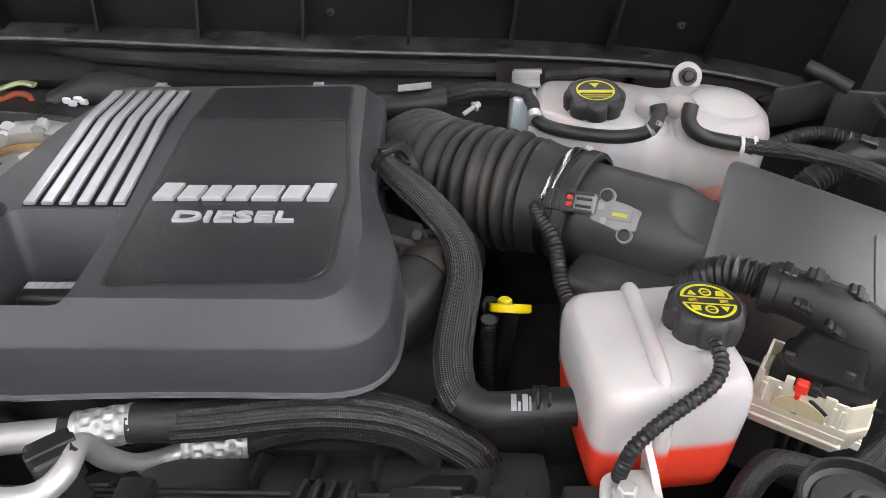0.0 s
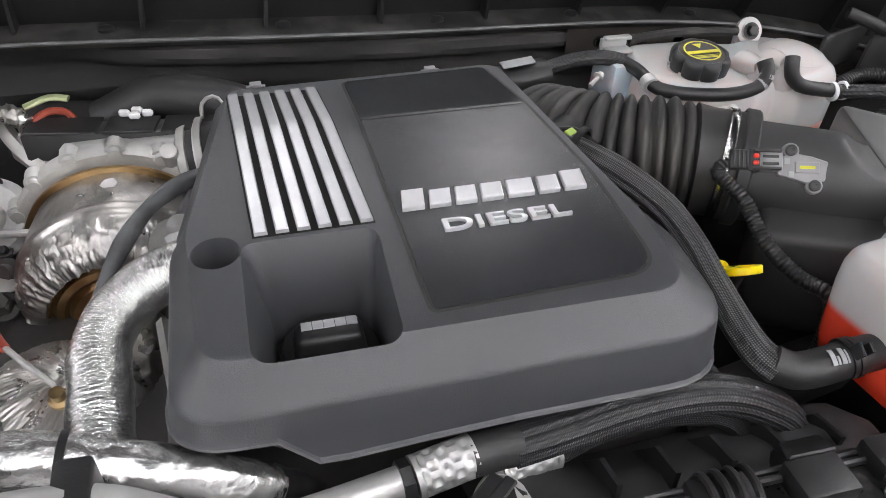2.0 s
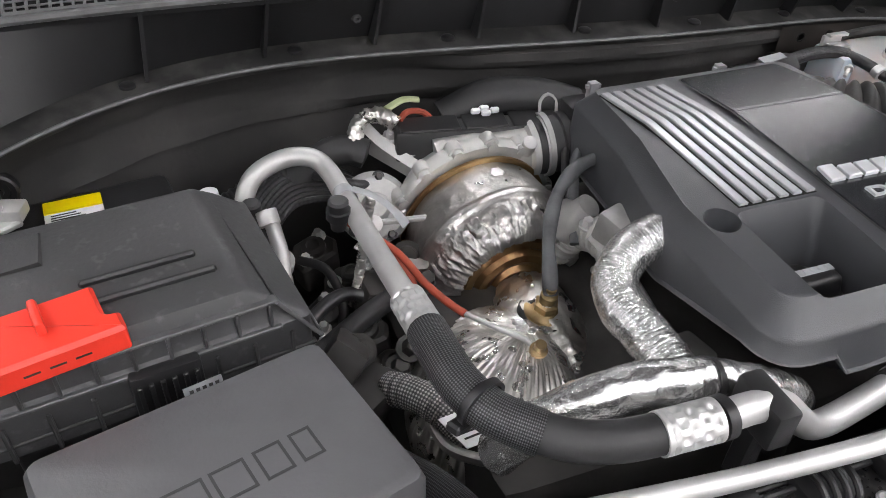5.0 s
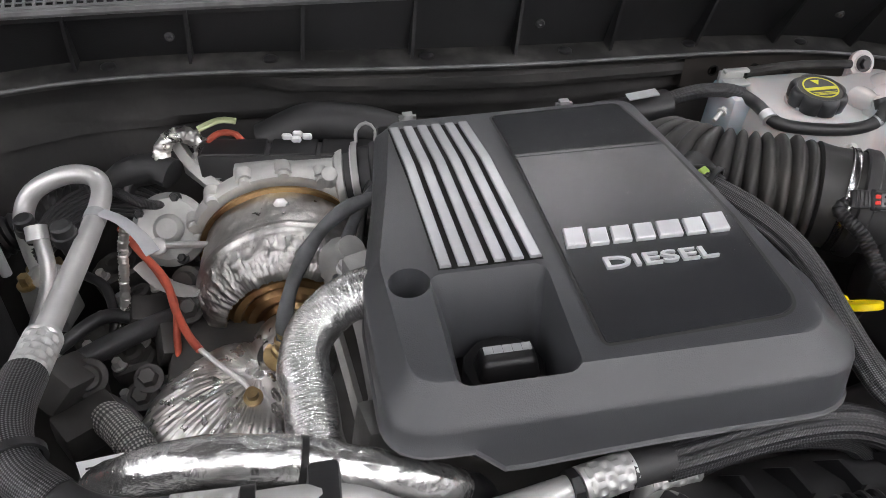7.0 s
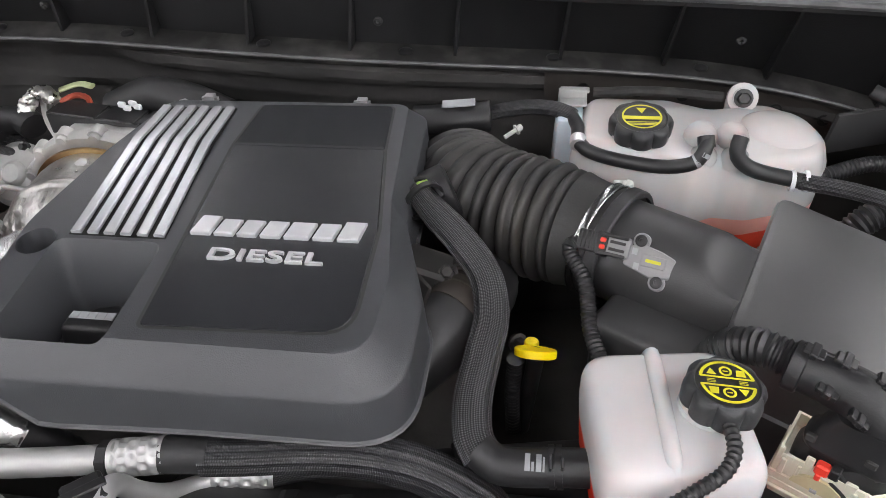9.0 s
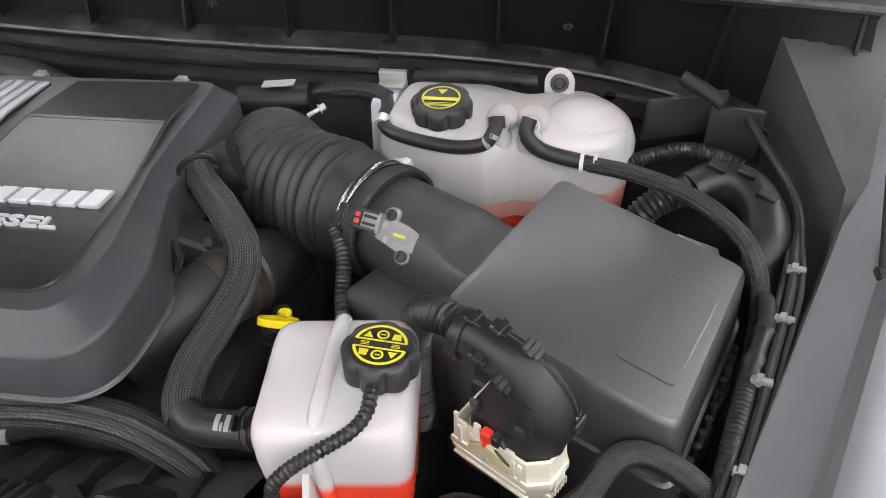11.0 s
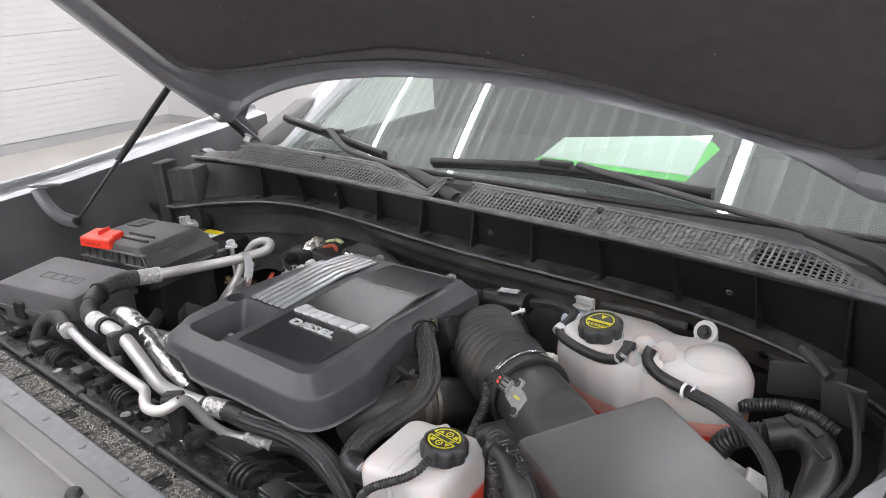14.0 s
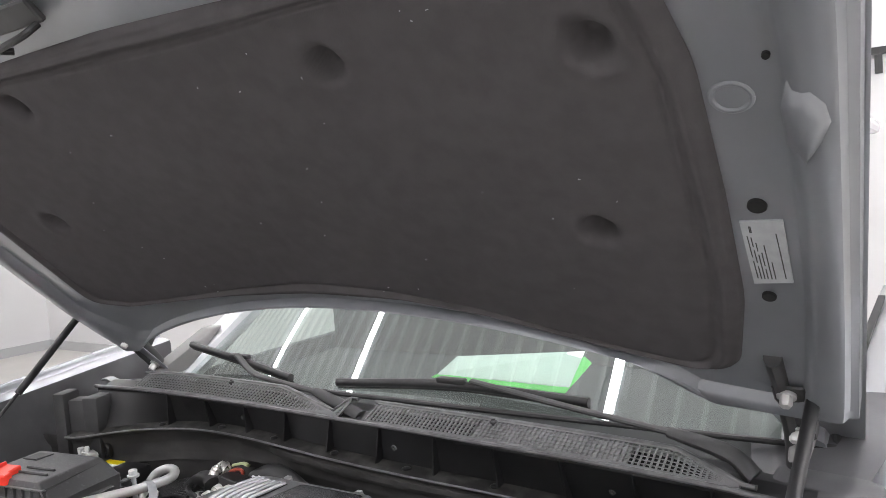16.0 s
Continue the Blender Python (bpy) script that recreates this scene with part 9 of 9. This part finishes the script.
    for k in range(13):
        x = -1.03 + k * 0.095
        bm = B()
        box(bm, x, x + 0.0028, 0.2205, 0.267, 1.0580, 1.0630, 0.0008, 1)
        part("rib", bm, M_TRAYDUST, t)
    for x in (-0.175, -0.46, -0.78, 0.045):
        bm = B()
        box(bm, x, x + 0.034, 0.226, 0.246, 1.0600, 1.0606)
        part("opening", bm, M_HOLE, t)
        bm = B()
        box(bm, x - 0.040, x - 0.002, 0.225, 0.247, 1.0600, 1.0635, 0.001, 1)
        part("tab", bm, M_TRAYDUST, t)
    r = random.Random(5)
    bm = B()
    for k in range(1700):
        x = r.gauss((-0.02, 0.06, -0.30, -0.55)[k % 4], (0.035, 0.03, 0.12, 0.15)[k % 4])
        y = 0.223 + r.random() * 0.042
        q = 0.0004 + 0.0013 * r.random() ** 2
        lathe(bm, (x, y, 1.0595), (r.random() - 0.5, r.random() - 0.5, 1), [(-0.001, q), (q * 0.6, q * 0.8), (q, q * 0.2)], 5)
    solo("grit", bm, M_GRIT, "pale grit and dried mud in the tray", "dirt", kind="stuff")
    for x, y in ((-0.474, 0.150), (-0.19, 0.152), (-0.75, 0.138), (0.06, 0.15)):
        bm = B()
        lathe(bm, (x, y - 0.012, 1.086), (0, -0.1, 1), [(0, 0.011), (0.004, 0.011), (0.008, 0.008), (0.009, 0.001)], 20)
        solo("bump_stop", bm, M_RUBBER, "round black rubber stop on the front panel", "rubber stop", "stops on the front panel")
    # fan shroud behind the support
    f = thing("fan_shroud", (-0.4, 0.36, 0.9), "black fan shroud behind the radiator support", "fan shroud")
    bm = B()
    box(bm, -0.95, 0.14, 0.345, 0.37, 0.75, 1.02, 0.01)
    part("wall", bm, M_BLACK, f)
    bm = B()
    loft(bm, [[(x, y, z + 0.006 * math.sin(x * 20)) for x in (-0.22, -0.16, -0.08, 0.0, 0.06, 0.10)] for y, z in ((0.340, 1.045), (0.36, 1.045), (0.40, 1.02), (0.43, 0.985), (0.43, 0.9))], False, False, closed=False)
    part("slope", bm, M_BLACK2, f, "dusty sloping shroud panel")
    for k in range(5):
        x = -0.12 + k * 0.045
        bm = B()
        a = ring(bm, [(x, 0.345, 1.035), (x + 0.004, 0.345, 1.035), (x + 0.004, 0.42, 0.985), (x, 0.42, 0.985)])
        b = ring(bm, [(x, 0.345, 1.060), (x + 0.004, 0.345, 1.060), (x + 0.004, 0.375, 1.052), (x, 0.375, 1.052)])
        bridge(bm, a, b), bm.faces.new(b)
        part("rib", bm, M_BLACK, f)


front_details()


# ---------------------------------------------------------------- hood hardware and wipers
def hood_hardware():
    # gas struts
    for a, b, nm in (((-1.155, 0.905, 1.455), (-1.155, 0.590, 1.166), 0), ((0.640, 0.978, 1.390), (0.605, 0.62, 1.10), 1)):
        t = thing("gas_strut", a, "black gas strut holding the raised hood", "gas strut", "hood struts")
        a, b = V(*a), V(*b)
        d = b - a
        bm = B()
        rod(bm, a, a + d * 0.58, 0.0105 if nm else 0.0095, 14)
        part("cylinder", bm, M_BLACK, t)
        bm = B()
        rod(bm, a + d * 0.56, b, 0.0045, 12)
        part("piston_rod", bm, M_BLACK, t)
        for p in (a, b):
            bm = B()
            lathe(bm, p + V(-0.008, 0, 0), (1, 0, 0), [(0, 0.006), (0.002, 0.010), (0.012, 0.010), (0.014, 0.006)], 16)
            part("ball_end", bm, M_BLACK, t)
    # hinges
    for side in (-1, 1):
        x = XC + side * (0.83 if side < 0 else 0.80)
        t = thing("hinge_arm", (x, 0.98, 1.35), "painted steel arm carrying the raised hood", "arm", "arms of the hood")
        bm = B()
        tube(bm, [(x, 1.06, 1.24), (x, 1.045, 1.30), (x + side * 0.0, 1.00, 1.355), (x, 0.955, 1.405), (x, 0.90, 1.455)], 0.023, 12, flat=0.6, up=(1, 0, 0))
        part("arm", bm, M_BLACK2, t)
    # bracket at the strut's foot, left wing
    t = thing("strut_bracket", (-1.17, 0.55, 1.2), "pressed grey bracket at the strut's foot", "bracket")
    bm = B()
    tube(bm, [(-1.20, 0.535, 1.255), (-1.185, 0.535, 1.235), (-1.175, 0.545, 1.205), (-1.168, 0.565, 1.178), (-1.165, 0.595, 1.160)], 0.016, 8, flat=0.4)
    box(bm, -0.035, 0.035, -0.012, 0.012, -0.003, 0.003, 0.002, 1, m=pose(-1.195, 0.55, 1.262, 0, 10, 90))
    part("bracket", bm, M_PAINT_DARKENED, t)
    # sealing frame at the rear left corner of the bay
    t = thing("corner_bracket", (-1.12, 0.86, 1.2), "black plastic bracket at the bay's corner", "bracket")
    for nm, b in (("post", (-0.060, -0.024, -0.03, 0.03, -0.16, 0.066)), ("post", (0.030, 0.075, -0.03, 0.03, -0.16, 0.056)), ("web", (-0.026, 0.032, -0.016, 0.028, -0.16, 0.046)), ("foot", (-0.075, 0.11, -0.045, 0.03, -0.20, -0.12))):
        bm = B()
        box(bm, *b, 0.006, 2, m=pose(-1.075, 0.835, 1.205, 0, 0, 18))
        part(nm, bm, M_BLACK2, t)
    bm = B()
    tube(bm, [(-1.17, 0.97, 1.262), (-1.12, 0.955, 1.272), (-1.08, 0.95, 1.268), (-1.03, 0.96, 1.270)], 0.012, 8, flat=0.4)
    solo("cowl_end_plate", bm, M_PAINT_DARKENED, "grey steel plate at the cowl's end", "plate")


hood_hardware()


def wipers():
    for blade, arm in ((((-0.976, 1.122, 1.339), (-0.74, 1.085, 1.318), (-0.524, 1.05, 1.296)), ((-0.246, 0.974, 1.251), (-0.315, 0.982, 1.270), (-0.396, 1.0, 1.286), (-0.51, 1.012, 1.294), (-0.626, 1.027, 1.305), (-0.735, 1.072, 1.334))),
                           (((-0.377, 1.053, 1.296), (-0.064, 1.060, 1.314), (0.240, 1.063, 1.304)), ((0.551, 0.965, 1.243), (0.511, 0.975, 1.272), (0.41, 1.0, 1.287), (0.31, 1.010, 1.297), (0.21, 1.022, 1.306), (-0.01, 1.052, 1.328)))):
        t = thing("wiper", arm[0], "black windscreen wiper resting above the cowl", "wiper", "windscreen wipers")
        bm = B()
        tube(bm, blade, 0.009, 10, 0.02, flat=1.1)
        part("blade", bm, M_BLACK, t)
        bm = B()
        tube(bm, [V(*p) + V(0, 0.004, -0.011) for p in blade], 0.004, 6, 0.02)
        part("rubber_edge", bm, M_RUBBER, t)
        bm = B()
        tube(bm, arm[2:], 0.0095, 10, 0.01, flat=0.6)
        part("arm", bm, M_BLACK2, t)
        bm = B()
        tube(bm, arm[:3], 0.018, 14, 0.006, flat=0.7, radius=lambda s: 0.019 - 0.06 * max(0, s - 0.06))
        part("arm_head", bm, M_BLACK2, t)
        bm = B()
        mid = V(*blade[1])
        box(bm, -0.035, 0.035, -0.009, 0.009, 0.002, 0.016, 0.004, 2, m=Matrix.Translation(mid))
        part("clasp", bm, M_BLACK, t)


wipers()


def dash_papers():
    t = thing("green_folder", (0.03, 1.2, 1.33), "bright green folder with pale sheets behind the windscreen", "folder")
    def leaf(q, z, mat, nm, th=0.002):
        bm = B()
        a = ring(bm, [V(*p) + V(0, 0, z) for p in q])
        b = ring(bm, [V(*p) + V(0, 0, z + th) for p in q])
        bridge(bm, a, b), bm.faces.new(list(reversed(a))), bm.faces.new(b)
        part(nm, bm, mat, t)
    leaf(((-0.172, 1.143, 1.301), (-0.155, 1.160, 1.310), (0.180, 1.198, 1.357), (0.197, 1.190, 1.347), (0.155, 1.143, 1.293)), 0, M_GREEN, "folder")
    leaf(((-0.160, 1.150, 1.303), (-0.135, 1.200, 1.334), (0.179, 1.200, 1.364), (0.162, 1.150, 1.300)), 0.004, M_PAPER, "sheet")


dash_papers()
